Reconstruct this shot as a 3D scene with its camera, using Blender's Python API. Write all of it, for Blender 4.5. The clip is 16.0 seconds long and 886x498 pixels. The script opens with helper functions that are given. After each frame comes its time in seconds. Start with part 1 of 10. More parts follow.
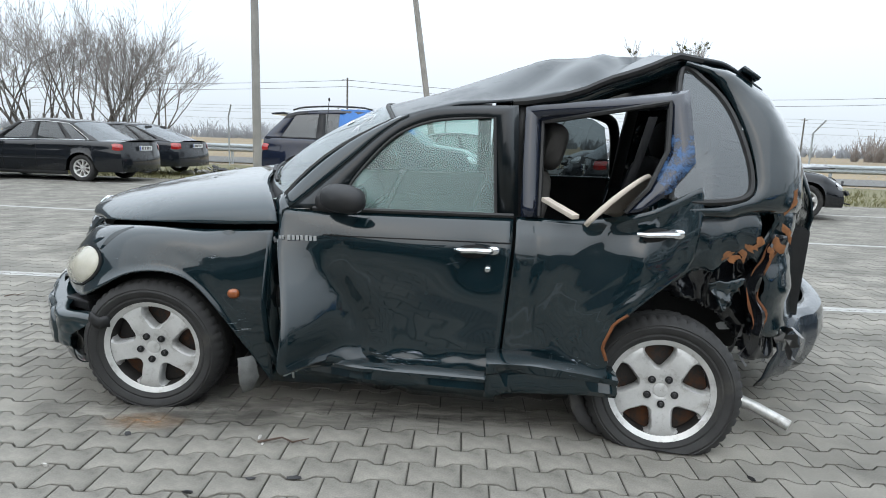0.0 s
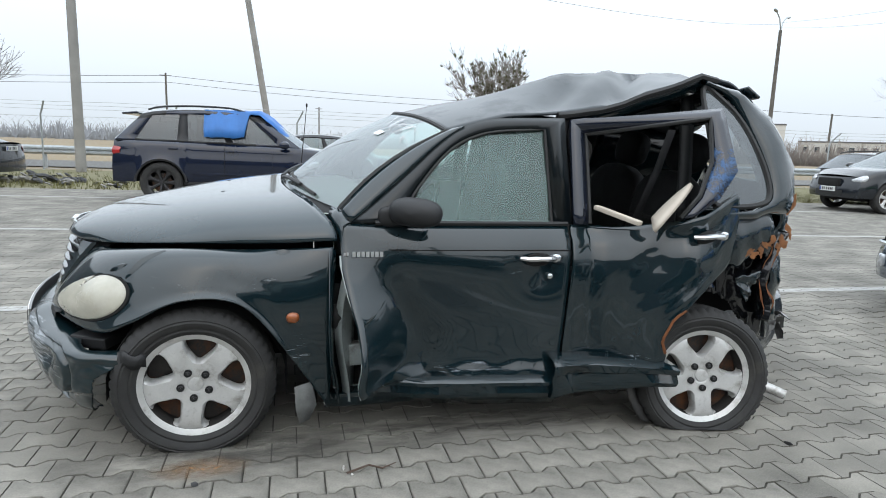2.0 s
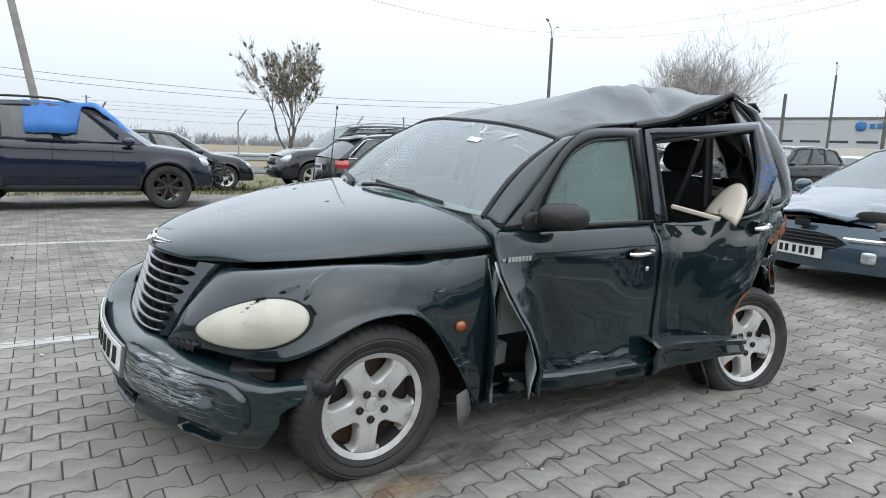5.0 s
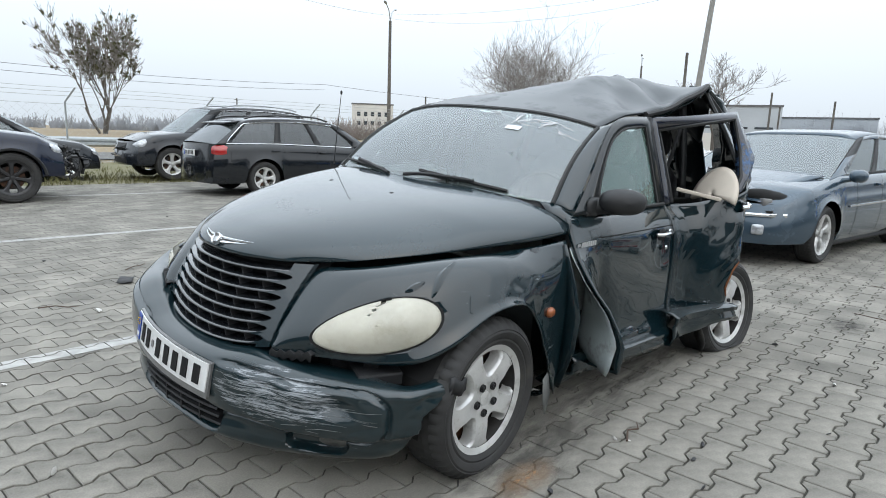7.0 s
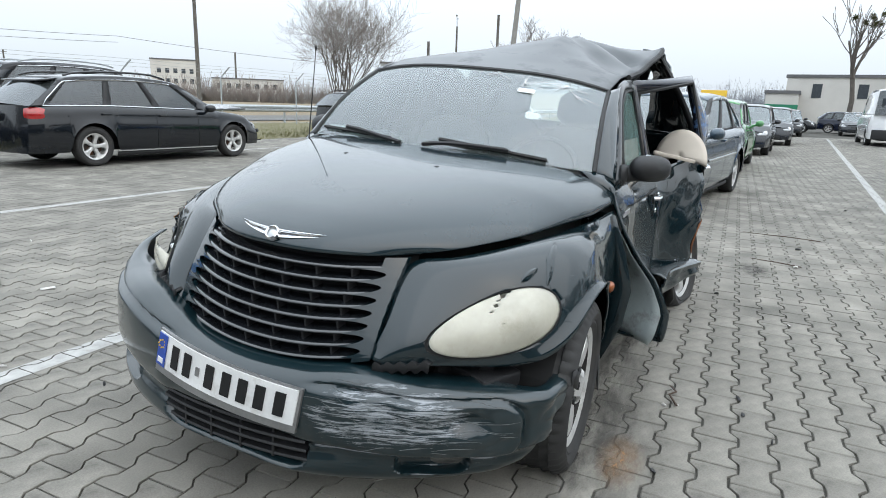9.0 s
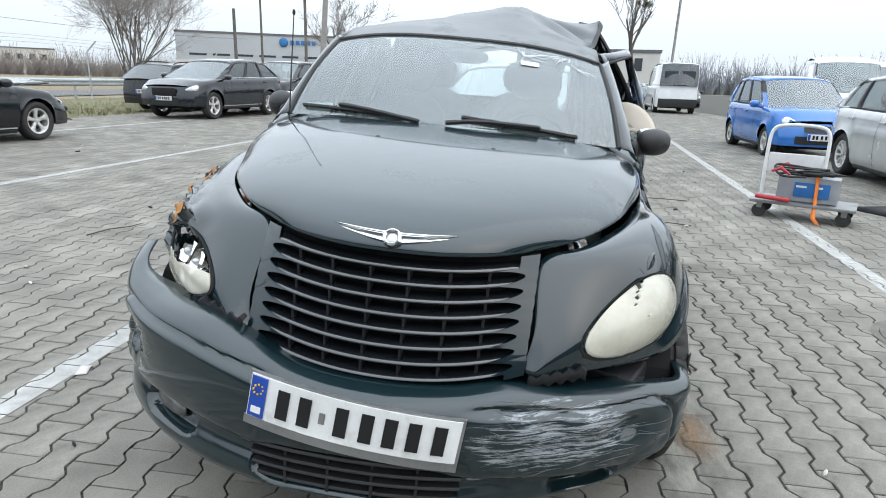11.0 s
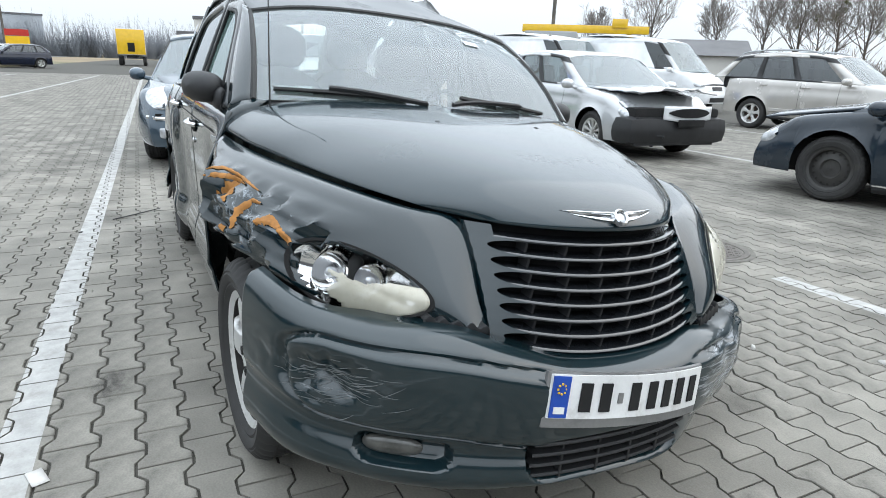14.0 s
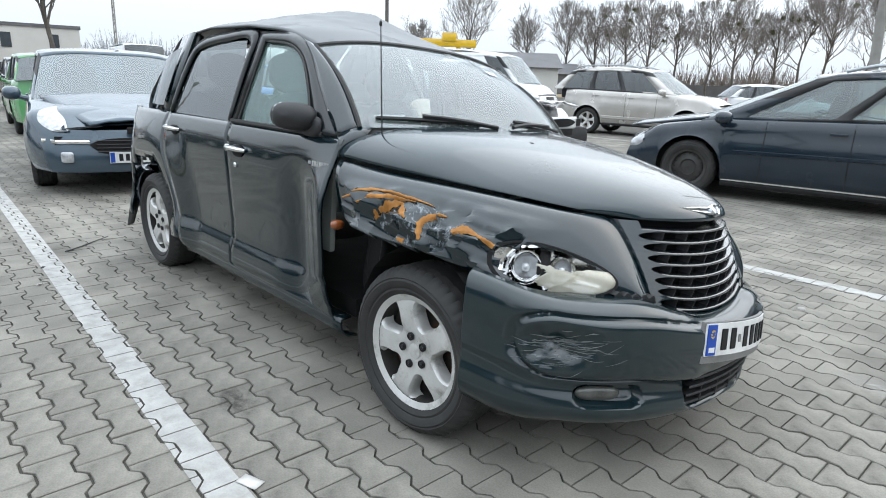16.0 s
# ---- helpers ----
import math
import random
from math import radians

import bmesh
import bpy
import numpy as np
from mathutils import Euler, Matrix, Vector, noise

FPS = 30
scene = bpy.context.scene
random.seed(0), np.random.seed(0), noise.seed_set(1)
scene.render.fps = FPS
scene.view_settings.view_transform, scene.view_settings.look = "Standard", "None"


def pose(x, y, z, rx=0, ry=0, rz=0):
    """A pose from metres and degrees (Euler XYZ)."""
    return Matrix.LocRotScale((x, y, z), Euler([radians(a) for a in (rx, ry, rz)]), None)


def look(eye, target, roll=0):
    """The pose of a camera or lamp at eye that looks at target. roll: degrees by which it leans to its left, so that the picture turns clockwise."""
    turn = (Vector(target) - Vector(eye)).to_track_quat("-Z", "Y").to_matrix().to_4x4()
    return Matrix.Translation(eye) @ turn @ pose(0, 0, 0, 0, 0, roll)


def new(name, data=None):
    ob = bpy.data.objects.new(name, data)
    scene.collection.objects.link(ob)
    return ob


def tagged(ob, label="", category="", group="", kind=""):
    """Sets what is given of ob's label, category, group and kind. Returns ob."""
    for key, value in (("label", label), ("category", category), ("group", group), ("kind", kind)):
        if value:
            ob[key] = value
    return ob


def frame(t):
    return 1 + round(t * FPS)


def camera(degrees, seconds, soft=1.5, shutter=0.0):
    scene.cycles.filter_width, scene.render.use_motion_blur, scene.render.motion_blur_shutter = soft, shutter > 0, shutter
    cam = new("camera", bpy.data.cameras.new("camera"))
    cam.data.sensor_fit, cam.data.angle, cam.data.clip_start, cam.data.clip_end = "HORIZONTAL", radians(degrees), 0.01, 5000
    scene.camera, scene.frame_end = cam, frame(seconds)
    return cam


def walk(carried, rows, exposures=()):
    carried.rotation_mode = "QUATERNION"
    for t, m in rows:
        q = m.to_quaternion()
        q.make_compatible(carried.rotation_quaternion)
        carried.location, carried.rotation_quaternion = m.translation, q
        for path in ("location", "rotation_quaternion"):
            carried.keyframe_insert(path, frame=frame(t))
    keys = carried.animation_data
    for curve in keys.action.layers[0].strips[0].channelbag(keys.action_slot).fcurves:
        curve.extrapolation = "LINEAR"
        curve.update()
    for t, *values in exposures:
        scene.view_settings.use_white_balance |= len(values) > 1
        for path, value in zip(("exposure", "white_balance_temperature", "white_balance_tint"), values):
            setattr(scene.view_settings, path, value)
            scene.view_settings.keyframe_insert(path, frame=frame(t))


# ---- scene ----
cam = camera(71.8, 16.0, soft=0.95)
PATH = [
    (0, (1.265, -3.392, 1.217), (1.265, -1.421, 0.872), 1.9),
    (0.5, (1.0, -3.331, 1.233), (1.128, -1.365, 0.891), 1.9),
    (1, (0.779, -3.344, 1.229), (1.026, -1.388, 0.893), 1.9),
    (1.5, (0.528, -3.347, 1.237), (0.94, -1.418, 0.909), 2.0),
    (2, (0.293, -3.267, 1.233), (0.827, -1.368, 0.907), 1.9),
    (2.5, (0.059, -3.206, 1.233), (0.694, -1.338, 0.907), 2.0),
    (3, (-0.228, -3.177, 1.238), (0.485, -1.337, 0.914), 2.0),
    (3.5, (-0.445, -3.07, 1.23), (0.372, -1.274, 0.903), 2.0),
    (4, (-0.614, -2.945, 1.247), (0.297, -1.195, 0.919), 1.9),
    (6.5, (-1.693, -2.278, 1.24), (-0.265, -0.919, 0.9), 2.0),
    (7, (-1.784, -2.048, 1.236), (-0.281, -0.779, 0.877), 1.9),
    (7.5, (-1.849, -1.862, 1.22), (-0.256, -0.709, 0.856), 1.9),
    (8, (-1.967, -1.641, 1.217), (-0.285, -0.627, 0.838), 1.8),
    (8.5, (-2.027, -1.395, 1.208), (-0.286, -0.518, 0.762), 2.0),
    (9, (-2.038, -1.137, 1.23), (-0.253, -0.363, 0.765), 1.9),
    (9.5, (-2.125, -0.902, 1.226), (-0.298, -0.239, 0.755), 2.0),
    (12, (-1.92, 0.156, 1.193), (-0.005, 0.014, 0.636), 1.7),
    (12.5, (-1.866, 0.381, 1.182), (0.027, 0.059, 0.624), 1.8),
    (13, (-1.853, 0.67, 1.212), (-0.01, 0.144, 0.64), 1.9),
    (13.5, (-1.775, 0.888, 1.2), (0.001, 0.179, 0.616), 1.9),
    (14, (-1.776, 1.141, 1.205), (-0.081, 0.252, 0.627), 2.1),
    (14.5, (-1.765, 1.432, 1.229), (-0.144, 0.407, 0.66), 2.1),
    (15, (-1.658, 1.657, 1.236), (-0.099, 0.54, 0.666), 2.0),
    (15.5, (-1.571, 1.905, 1.236), (-0.094, 0.672, 0.687), 2.0),
    (16, (-1.516, 2.199, 1.257), (-0.12, 0.869, 0.725), 2.0),
]
walk(cam, [(t, look(eye, target, roll)) for t, eye, target, roll in PATH], exposures=[(0, 0.02), (3.5, -0.06), (7, -0.06), (9, 0.03), (12.5, 0.16), (14, 0.18), (16, 0.14)])

# ---- overcast daylight ----
world = bpy.data.worlds.new("overcast_sky")
scene.world = world
world.use_nodes = True
_n, _l = world.node_tree.nodes, world.node_tree.links
_sky = _n.new("ShaderNodeTexSky")
_sky.sky_type, _sky.sun_disc = "NISHITA", False
_sky.sun_elevation, _sky.sun_rotation = radians(38), radians(200)
_sky.air_density, _sky.dust_density, _sky.ozone_density = 1.0, 6.0, 1.0
_grey = _n.new("ShaderNodeMix")
_grey.data_type = "RGBA"
_grey.inputs["Factor"].default_value = 0.93
_grey.inputs["B"].default_value = (8.22, 9.1, 9.95, 1)
_l.new(_sky.outputs[0], _grey.inputs["A"])
_bg = _n["Background"]
_co, _sep, _hi, _mul = _n.new("ShaderNodeTexCoord"), _n.new("ShaderNodeSeparateXYZ"), _n.new("ShaderNodeMapRange"), _n.new("ShaderNodeVectorMath")
_l.new(_co.outputs["Generated"], _sep.inputs[0])
_l.new(_sep.outputs["Z"], _hi.inputs["Value"])
_hi.inputs["From Min"].default_value, _hi.inputs["From Max"].default_value = 0.0, 1.0
_hi.inputs["To Min"].default_value, _hi.inputs["To Max"].default_value = 0.97, 3.05
_mul.operation = "SCALE"
_l.new(_grey.outputs["Result"], _mul.inputs[0])
_l.new(_hi.outputs[0], _mul.inputs["Scale"])
_l.new(_mul.outputs[0], _bg.inputs["Color"])
_bg.inputs["Strength"].default_value = 0.1
_sun = bpy.data.lights.new("sun", "SUN")
_sun.energy, _sun.angle, _sun.color = 0.7, radians(100), (1.0, 0.97, 0.93)
sun = new("sun", _sun)
sun.matrix_world = look((0, 0, 30), Vector((0, 0, 30)) + Vector((math.sin(radians(20)) * math.cos(radians(38)), math.cos(radians(20)) * math.cos(radians(38)), -math.sin(radians(38)))))


# ---- helpers of the place ----
def link_mesh(name, bm, material, parent=None, label="", smooth=True):
    me = bpy.data.meshes.new(name)
    bm.normal_update()
    bm.to_mesh(me)
    bm.free()
    if material:
        me.materials.append(material)
    if smooth:
        me.polygons.foreach_set("use_smooth", [True] * len(me.polygons))
        me.set_sharp_from_angle(angle=radians(38))
    ob = new(name, me)
    if parent is not None:
        ob.parent = parent
    if label:
        ob["label"] = label
    return ob


def part(name, bm, material, parent, label="", smooth=True):
    """One bmesh as one mesh object under a thing or a part."""
    return link_mesh(name, bm, material, parent, label, smooth)


def thing(name, m, label, category, group="", kind=""):
    ob = new(name)
    ob.empty_display_size = 0.1
    ob.matrix_world = m
    return tagged(ob, label, category, group, kind)


def sheet(bm, rows, close=False, skip=None):
    """Quads over rows of points; skip(i, j) leaves a cell out."""
    vs = [[bm.verts.new(p) for p in row] for row in rows]
    for i in range(len(rows) - 1):
        n = len(rows[i])
        for j in range(n if close else n - 1):
            if skip and skip(i, j):
                continue
            q = (vs[i][j], vs[i][(j + 1) % n], vs[i + 1][(j + 1) % n], vs[i + 1][j])
            try:
                bm.faces.new(q)
            except ValueError:
                pass
    return vs


def box(bm, size, m=None, bevel=0.0):
    m = m or Matrix()
    ret = bmesh.ops.create_cube(bm, size=1, matrix=m @ Matrix.Diagonal((*size, 1)))
    if bevel:
        es = {e for v in ret["verts"] for e in v.link_edges}
        bmesh.ops.bevel(bm, geom=list(es), offset=bevel, segments=2, affect="EDGES", profile=0.6)
    return bm


def rod(bm, a, b, r0, r1=None, n=8, caps=True):
    a, b = Vector(a), Vector(b)
    r1 = r0 if r1 is None else r1
    d = (b - a).normalized()
    s = d.orthogonal().normalized()
    u = d.cross(s)
    rings = []
    for p, r in ((a, r0), (b, r1)):
        rings.append([p + r * (math.cos(k * math.tau / n) * s + math.sin(k * math.tau / n) * u) for k in range(n)])
    vs = sheet(bm, rings, close=True)
    if caps:
        bm.faces.new(vs[0][::-1])
        bm.faces.new(vs[1])
    return bm


def tube(bm, pts, r, n=8, caps=True):
    """A pipe along points; r a number or one per point."""
    pts = [Vector(p) for p in pts]
    rs = r if isinstance(r, (list, tuple)) else [r] * len(pts)
    s = None
    rings = []
    for k, p in enumerate(pts):
        d = (pts[min(k + 1, len(pts) - 1)] - pts[max(k - 1, 0)]).normalized()
        s = d.orthogonal().normalized() if s is None else (s - d * s.dot(d)).normalized()
        u = d.cross(s)
        rings.append([p + rs[k] * (math.cos(j * math.tau / n) * s + math.sin(j * math.tau / n) * u) for j in range(n)])
    vs = sheet(bm, rings, close=True)
    if caps:
        bm.faces.new(vs[0][::-1])
        bm.faces.new(vs[-1])
    return bm


def lathe(bm, profile, n=40, axis="y"):
    """Rings round the y axis from (radius, y) points."""
    rows = []
    for r, h in profile:
        rows.append([(r * math.cos(k * math.tau / n), h, r * math.sin(k * math.tau / n)) for k in range(n)])
    sheet(bm, rows, close=True)
    return bm


def lerp(a, b, t):
    return a + (b - a) * t


def curve(x, pts):
    """A smooth value from (x, value) points."""
    if x <= pts[0][0]:
        return pts[0][1]
    for (x0, v0), (x1, v1) in zip(pts, pts[1:]):
        if x <= x1:
            t = (x - x0) / (x1 - x0)
            return lerp(v0, v1, t)
    return pts[-1][1]


def step(t):
    t = min(1, max(0, t))
    return t * t * (3 - 2 * t)


def scurve(x, pts):
    """A curve of steady slope through (x, value) points."""
    n = len(pts)
    if x <= pts[0][0]:
        return pts[0][1]
    if x >= pts[-1][0]:
        return pts[-1][1]
    k = next(i for i in range(n - 1) if x <= pts[i + 1][0])

    def slope(i):
        a, b = pts[max(i - 1, 0)], pts[min(i + 1, n - 1)]
        return (b[1] - a[1]) / (b[0] - a[0])
    (x0, v0), (x1, v1) = pts[k], pts[k + 1]
    h = x1 - x0
    t = (x - x0) / h
    return v0 * (1 + 2 * t) * (1 - t) ** 2 + h * slope(k) * t * (1 - t) ** 2 + v1 * t * t * (3 - 2 * t) + h * slope(k + 1) * t * t * (t - 1)


def smoothed(pts, n=6):
    """Catmull-Rom through points of any size."""
    out = []
    P = [np.array(p, float) for p in pts]
    for i in range(len(P) - 1):
        p0, p1, p2, p3 = P[max(i - 1, 0)], P[i], P[i + 1], P[min(i + 2, len(P) - 1)]
        for k in range(n):
            t = k / n
            out.append(0.5 * (2 * p1 + (p2 - p0) * t + (2 * p0 - 5 * p1 + 4 * p2 - p3) * t * t + (3 * p1 - p0 - 3 * p2 + p3) * t**3))
    out.append(P[-1])
    return [tuple(p) for p in out]


def solid(ob, d, offset=-1.0):
    m = ob.modifiers.new("thickness", "SOLIDIFY")
    m.thickness, m.offset = d, offset
    return ob


# ---- materials ----
def mat(name, color, rough=0.5, metal=0.0, var=0.12, scale=8.0, fine=120.0, bump=0.0, coat=0.0, spec=0.5, second=None, stain=0.0, stain_color=(0.2, 0.19, 0.17), stain_scale=3.0, rvar=0.1, island=0.0, coat_ior=1.5, coat_rough=0.05):
    """A surface with two scales of variation in colour and gloss, fine relief and optional dirt."""
    m = bpy.data.materials.new(name)
    m.use_nodes = True
    nt = m.node_tree
    b = nt.nodes["Principled BSDF"]
    N, L = nt.nodes.new, nt.links.new
    co = N("ShaderNodeTexCoord")
    big = N("ShaderNodeTexNoise")
    big.inputs["Scale"].default_value, big.inputs["Detail"].default_value = scale, 6
    small = N("ShaderNodeTexNoise")
    small.inputs["Scale"].default_value, small.inputs["Detail"].default_value = fine, 3
    L(co.outputs["Object"], big.inputs["Vector"])
    L(co.outputs["Object"], small.inputs["Vector"])
    mix = N("ShaderNodeMix")
    mix.data_type = "RGBA"
    other = second or tuple(c * (1 - 2.2 * var) for c in color)
    mix.inputs["A"].default_value = (*color, 1)
    mix.inputs["B"].default_value = (*other, 1)
    add = N("ShaderNodeMath")
    add.operation = "MULTIPLY_ADD"
    L(small.outputs["Fac"], add.inputs[0])
    add.inputs[1].default_value = 0.5
    half = N("ShaderNodeMath")
    half.operation = "MULTIPLY_ADD"
    L(big.outputs["Fac"], half.inputs[0])
    half.inputs[1].default_value, half.inputs[2].default_value = 1.6, -0.55
    L(half.outputs[0], add.inputs[2])
    clamp = N("ShaderNodeClamp")
    L(add.outputs[0], clamp.inputs[0])
    L(clamp.outputs[0], mix.inputs["Factor"])
    out = mix.outputs["Result"]
    if island:
        rnd = N("ShaderNodeNewGeometry") if island > 0 else N("ShaderNodeObjectInfo")
        hs = N("ShaderNodeHueSaturation")
        mr = N("ShaderNodeMapRange")
        mr.inputs["To Min"].default_value, mr.inputs["To Max"].default_value = 1 - abs(island), 1 + abs(island)
        L(rnd.outputs["Random Per Island" if island > 0 else "Random"], mr.inputs["Value"])
        L(mr.outputs[0], hs.inputs["Value"])
        L(out, hs.inputs["Color"])
        out = hs.outputs["Color"]
    if stain:
        sn = N("ShaderNodeTexNoise")
        sn.inputs["Scale"].default_value, sn.inputs["Detail"].default_value, sn.inputs["Roughness"].default_value = stain_scale, 8, 0.65
        L(co.outputs["Object"], sn.inputs["Vector"])
        ramp = N("ShaderNodeMapRange")
        ramp.inputs["From Min"].default_value, ramp.inputs["From Max"].default_value = 0.62 - 0.3 * stain, 0.75
        L(sn.outputs["Fac"], ramp.inputs["Value"])
        mx = N("ShaderNodeMix")
        mx.data_type = "RGBA"
        L(ramp.outputs[0], mx.inputs["Factor"])
        L(out, mx.inputs["A"])
        mx.inputs["B"].default_value = (*stain_color, 1)
        out = mx.outputs["Result"]
        rm = N("ShaderNodeMapRange")
        rm.inputs["To Min"].default_value, rm.inputs["To Max"].default_value = rough, min(1, rough + 0.35)
        L(ramp.outputs[0], rm.inputs["Value"])
        L(rm.outputs[0], b.inputs["Roughness"])
    else:
        rm = N("ShaderNodeMapRange")
        rm.inputs["To Min"].default_value, rm.inputs["To Max"].default_value = max(0.02, rough - rvar * rough), min(1, rough + rvar * rough)
        L(big.outputs["Fac"], rm.inputs["Value"])
        L(rm.outputs[0], b.inputs["Roughness"])
    L(out, b.inputs["Base Color"])
    b.inputs["Metallic"].default_value = metal
    b.inputs["Specular IOR Level"].default_value = spec
    b.inputs["Coat Weight"].default_value = coat
    b.inputs["Coat Roughness"].default_value = coat_rough
    b.inputs["Coat IOR"].default_value = coat_ior
    if bump:
        bp = N("ShaderNodeBump")
        bp.inputs["Strength"].default_value = bump
        bp.inputs["Distance"].default_value = 0.004
        L(add.outputs[0], bp.inputs["Height"])
        L(bp.outputs[0], b.inputs["Normal"])
    return m


def paint(name, color, dirt=0.25, metal=0.0, rough=0.2, coat_ior=1.5, coat_rough=0.05):
    """Car paint under clear coat, with a thin road film."""
    return mat(name, color, rough=rough, metal=metal, var=0.1, scale=3, fine=300, coat=1.0, spec=0.12, stain=dirt * 0.6, stain_color=tuple(0.9 * c + 0.008 for c in color), stain_scale=2.2, coat_ior=coat_ior, coat_rough=coat_rough)


def glass(name, tint=(0.6, 0.68, 0.68), clear=0.55, rough=0.015, film=0.06, mirror_ior=1.75, veil_color=(0.4, 0.46, 0.46)):
    """A thin pane: part see-through, part mirror."""
    m = bpy.data.materials.new(name)
    m.use_nodes = True
    nt = m.node_tree
    nt.nodes.clear()
    N, L = nt.nodes.new, nt.links.new
    tr = N("ShaderNodeBsdfTransparent")
    tr.inputs["Color"].default_value = (*[c * clear / max(tint) for c in tint], 1)
    gl = N("ShaderNodeBsdfGlossy")
    gl.inputs["Roughness"].default_value = rough
    gl.inputs["Color"].default_value = (0.95, 0.97, 1, 1)
    fr = N("ShaderNodeFresnel")
    fr.inputs["IOR"].default_value = mirror_ior
    mx = N("ShaderNodeMixShader")
    L(fr.outputs[0], mx.inputs[0])
    L(tr.outputs[0], mx.inputs[1])
    L(gl.outputs[0], mx.inputs[2])
    # diffuse veil: thin dust plus sky brightness put into the colour
    df = N("ShaderNodeBsdfDiffuse")
    df.inputs["Color"].default_value = (*veil_color, 1)
    veil = N("ShaderNodeMixShader")
    co, ns, mr = N("ShaderNodeTexCoord"), N("ShaderNodeTexNoise"), N("ShaderNodeMapRange")
    ns.inputs["Scale"].default_value, ns.inputs["Detail"].default_value = 3.0, 6
    L(co.outputs["Object"], ns.inputs["Vector"])
    mr.inputs["To Min"].default_value, mr.inputs["To Max"].default_value = film * 0.5, film * 1.5
    L(ns.outputs["Fac"], mr.inputs["Value"])
    L(mr.outputs[0], veil.inputs[0])
    L(mx.outputs[0], veil.inputs[1])
    L(df.outputs[0], veil.inputs[2])
    out = N("ShaderNodeOutputMaterial")
    L(veil.outputs[0], out.inputs[0])
    return m


BLACK_PAINT = paint("black_car_paint", (0.006, 0.008, 0.011), 0.3)
NAVY_PAINT = paint("navy_car_paint", (0.006, 0.011, 0.028), 0.2)
GREY_PAINT = paint("dark_grey_car_paint", (0.012, 0.015, 0.02), 0.3)
TEAL_PAINT = paint("dark_blue_grey_car_paint", (0.014, 0.024, 0.036), 0.3)
STEEL_BLUE_PAINT = paint("steel_blue_car_paint", (0.05, 0.078, 0.105), 0.25, 0.3)
SILVER_PAINT = paint("silver_car_paint", (0.55, 0.56, 0.57), 0.2, 0.4)
BEIGE_SILVER_PAINT = paint("beige_silver_car_paint", (0.5, 0.48, 0.45), 0.4, 0.4)
WHITE_PAINT = paint("white_car_paint", (0.78, 0.79, 0.8), 0.15)
BLUE_PAINT = paint("bright_blue_car_paint", (0.03, 0.16, 0.5), 0.2)
GREEN_PAINT = paint("green_car_paint", (0.1, 0.3, 0.12), 0.2)
YELLOW_PAINT = paint("yellow_paint", (0.8, 0.5, 0.03), 0.3)
RED_PAINT = paint("red_paint", (0.5, 0.05, 0.04), 0.3)
PLASTIC = mat("black_plastic", (0.014, 0.0145, 0.016), 0.55, var=0.2, fine=400, bump=0.15)
# near-black that stands for shade in holes and gaps, also for black parts
DARK = mat("void_shade_and_black", (0.008, 0.008, 0.008), 0.9, var=0.3)
RUBBER = mat("tyre_rubber", (0.03, 0.0295, 0.029), 0.75, var=0.25, scale=14, fine=200, bump=0.2, stain=0.25, stain_color=(0.06, 0.057, 0.05), stain_scale=6)
TRIM_RUBBER = mat("seal_rubber", (0.012, 0.012, 0.012), 0.6)
ALLOY = mat("silver_alloy", (0.62, 0.62, 0.605), 0.36, 0.4, 0.12, scale=12, stain=0.32, stain_color=(0.22, 0.2, 0.175), stain_scale=14)
DARK_ALLOY = mat("dark_alloy", (0.05, 0.05, 0.052), 0.35, 0.6)
CHROME = mat("chrome", (0.75, 0.76, 0.77), 0.12, 1.0, 0.03)
STEEL = mat("dull_steel", (0.35, 0.35, 0.35), 0.5, 0.8, 0.2, bump=0.1)
# dusty grey darkened to hold the shade of rim barrels and wheel holes
RIM_DUST_SHADE = mat("rim_dust_shade", (0.035, 0.032, 0.03), 0.8, 0.1, 0.3, scale=20)
BRAKE = mat("brake_disc", (0.05, 0.045, 0.042), 0.6, 0.5, 0.3, stain=0.45, stain_color=(0.2, 0.075, 0.025), stain_scale=7)
RUST = mat("rust", (0.23, 0.08, 0.025), 0.85, 0.2, 0.35, 20, 150, 0.5, second=(0.09, 0.035, 0.015))
RED_LENS = mat("red_lens", (0.4, 0.015, 0.015), 0.1, coat=1, fine=300, var=0.2)
CLEAR_LENS = mat("clear_lens", (0.62, 0.64, 0.66), 0.1, 0.3, coat=1, var=0.3, scale=20)
CAR_GLASS = glass("car_glass", (0.5, 0.62, 0.62), 0.65, film=0.2, mirror_ior=2.0)
DARK_GLASS = glass("tinted_glass", (0.2, 0.235, 0.24), 0.2, film=0.06, mirror_ior=1.9)
PLATE_WHITE = mat("plate_white", (0.75, 0.75, 0.74), 0.35, stain=0.25, stain_color=(0.4, 0.38, 0.35), stain_scale=12)
INTERIOR = mat("dark_cloth", (0.03, 0.031, 0.034), 0.95, var=0.25, fine=500, bump=0.3)


# ---- ground ----
JOINT_SAND = mat("joint_sand", (0.07, 0.066, 0.055), 0.95, var=0.2, scale=10, fine=200, bump=0.4)
LINE_PAINT = mat("worn_white_paint", (0.47, 0.465, 0.445), 0.75, var=0.2, scale=12, fine=150, bump=0.3, stain=0.3, stain_color=(0.27, 0.26, 0.24), stain_scale=9)
ASPHALT = mat("asphalt", (0.13, 0.127, 0.12), 0.9, var=0.15, scale=2, fine=60, bump=0.3)
GRASS_DIRT = mat("winter_verge", (0.16, 0.145, 0.085), 0.95, var=0.3, scale=1.5, fine=30, bump=0.8, second=(0.11, 0.105, 0.045))
FIELD = mat("dry_field", (0.26, 0.2, 0.12), 0.95, var=0.2, scale=0.05, fine=1.5, bump=0.2)

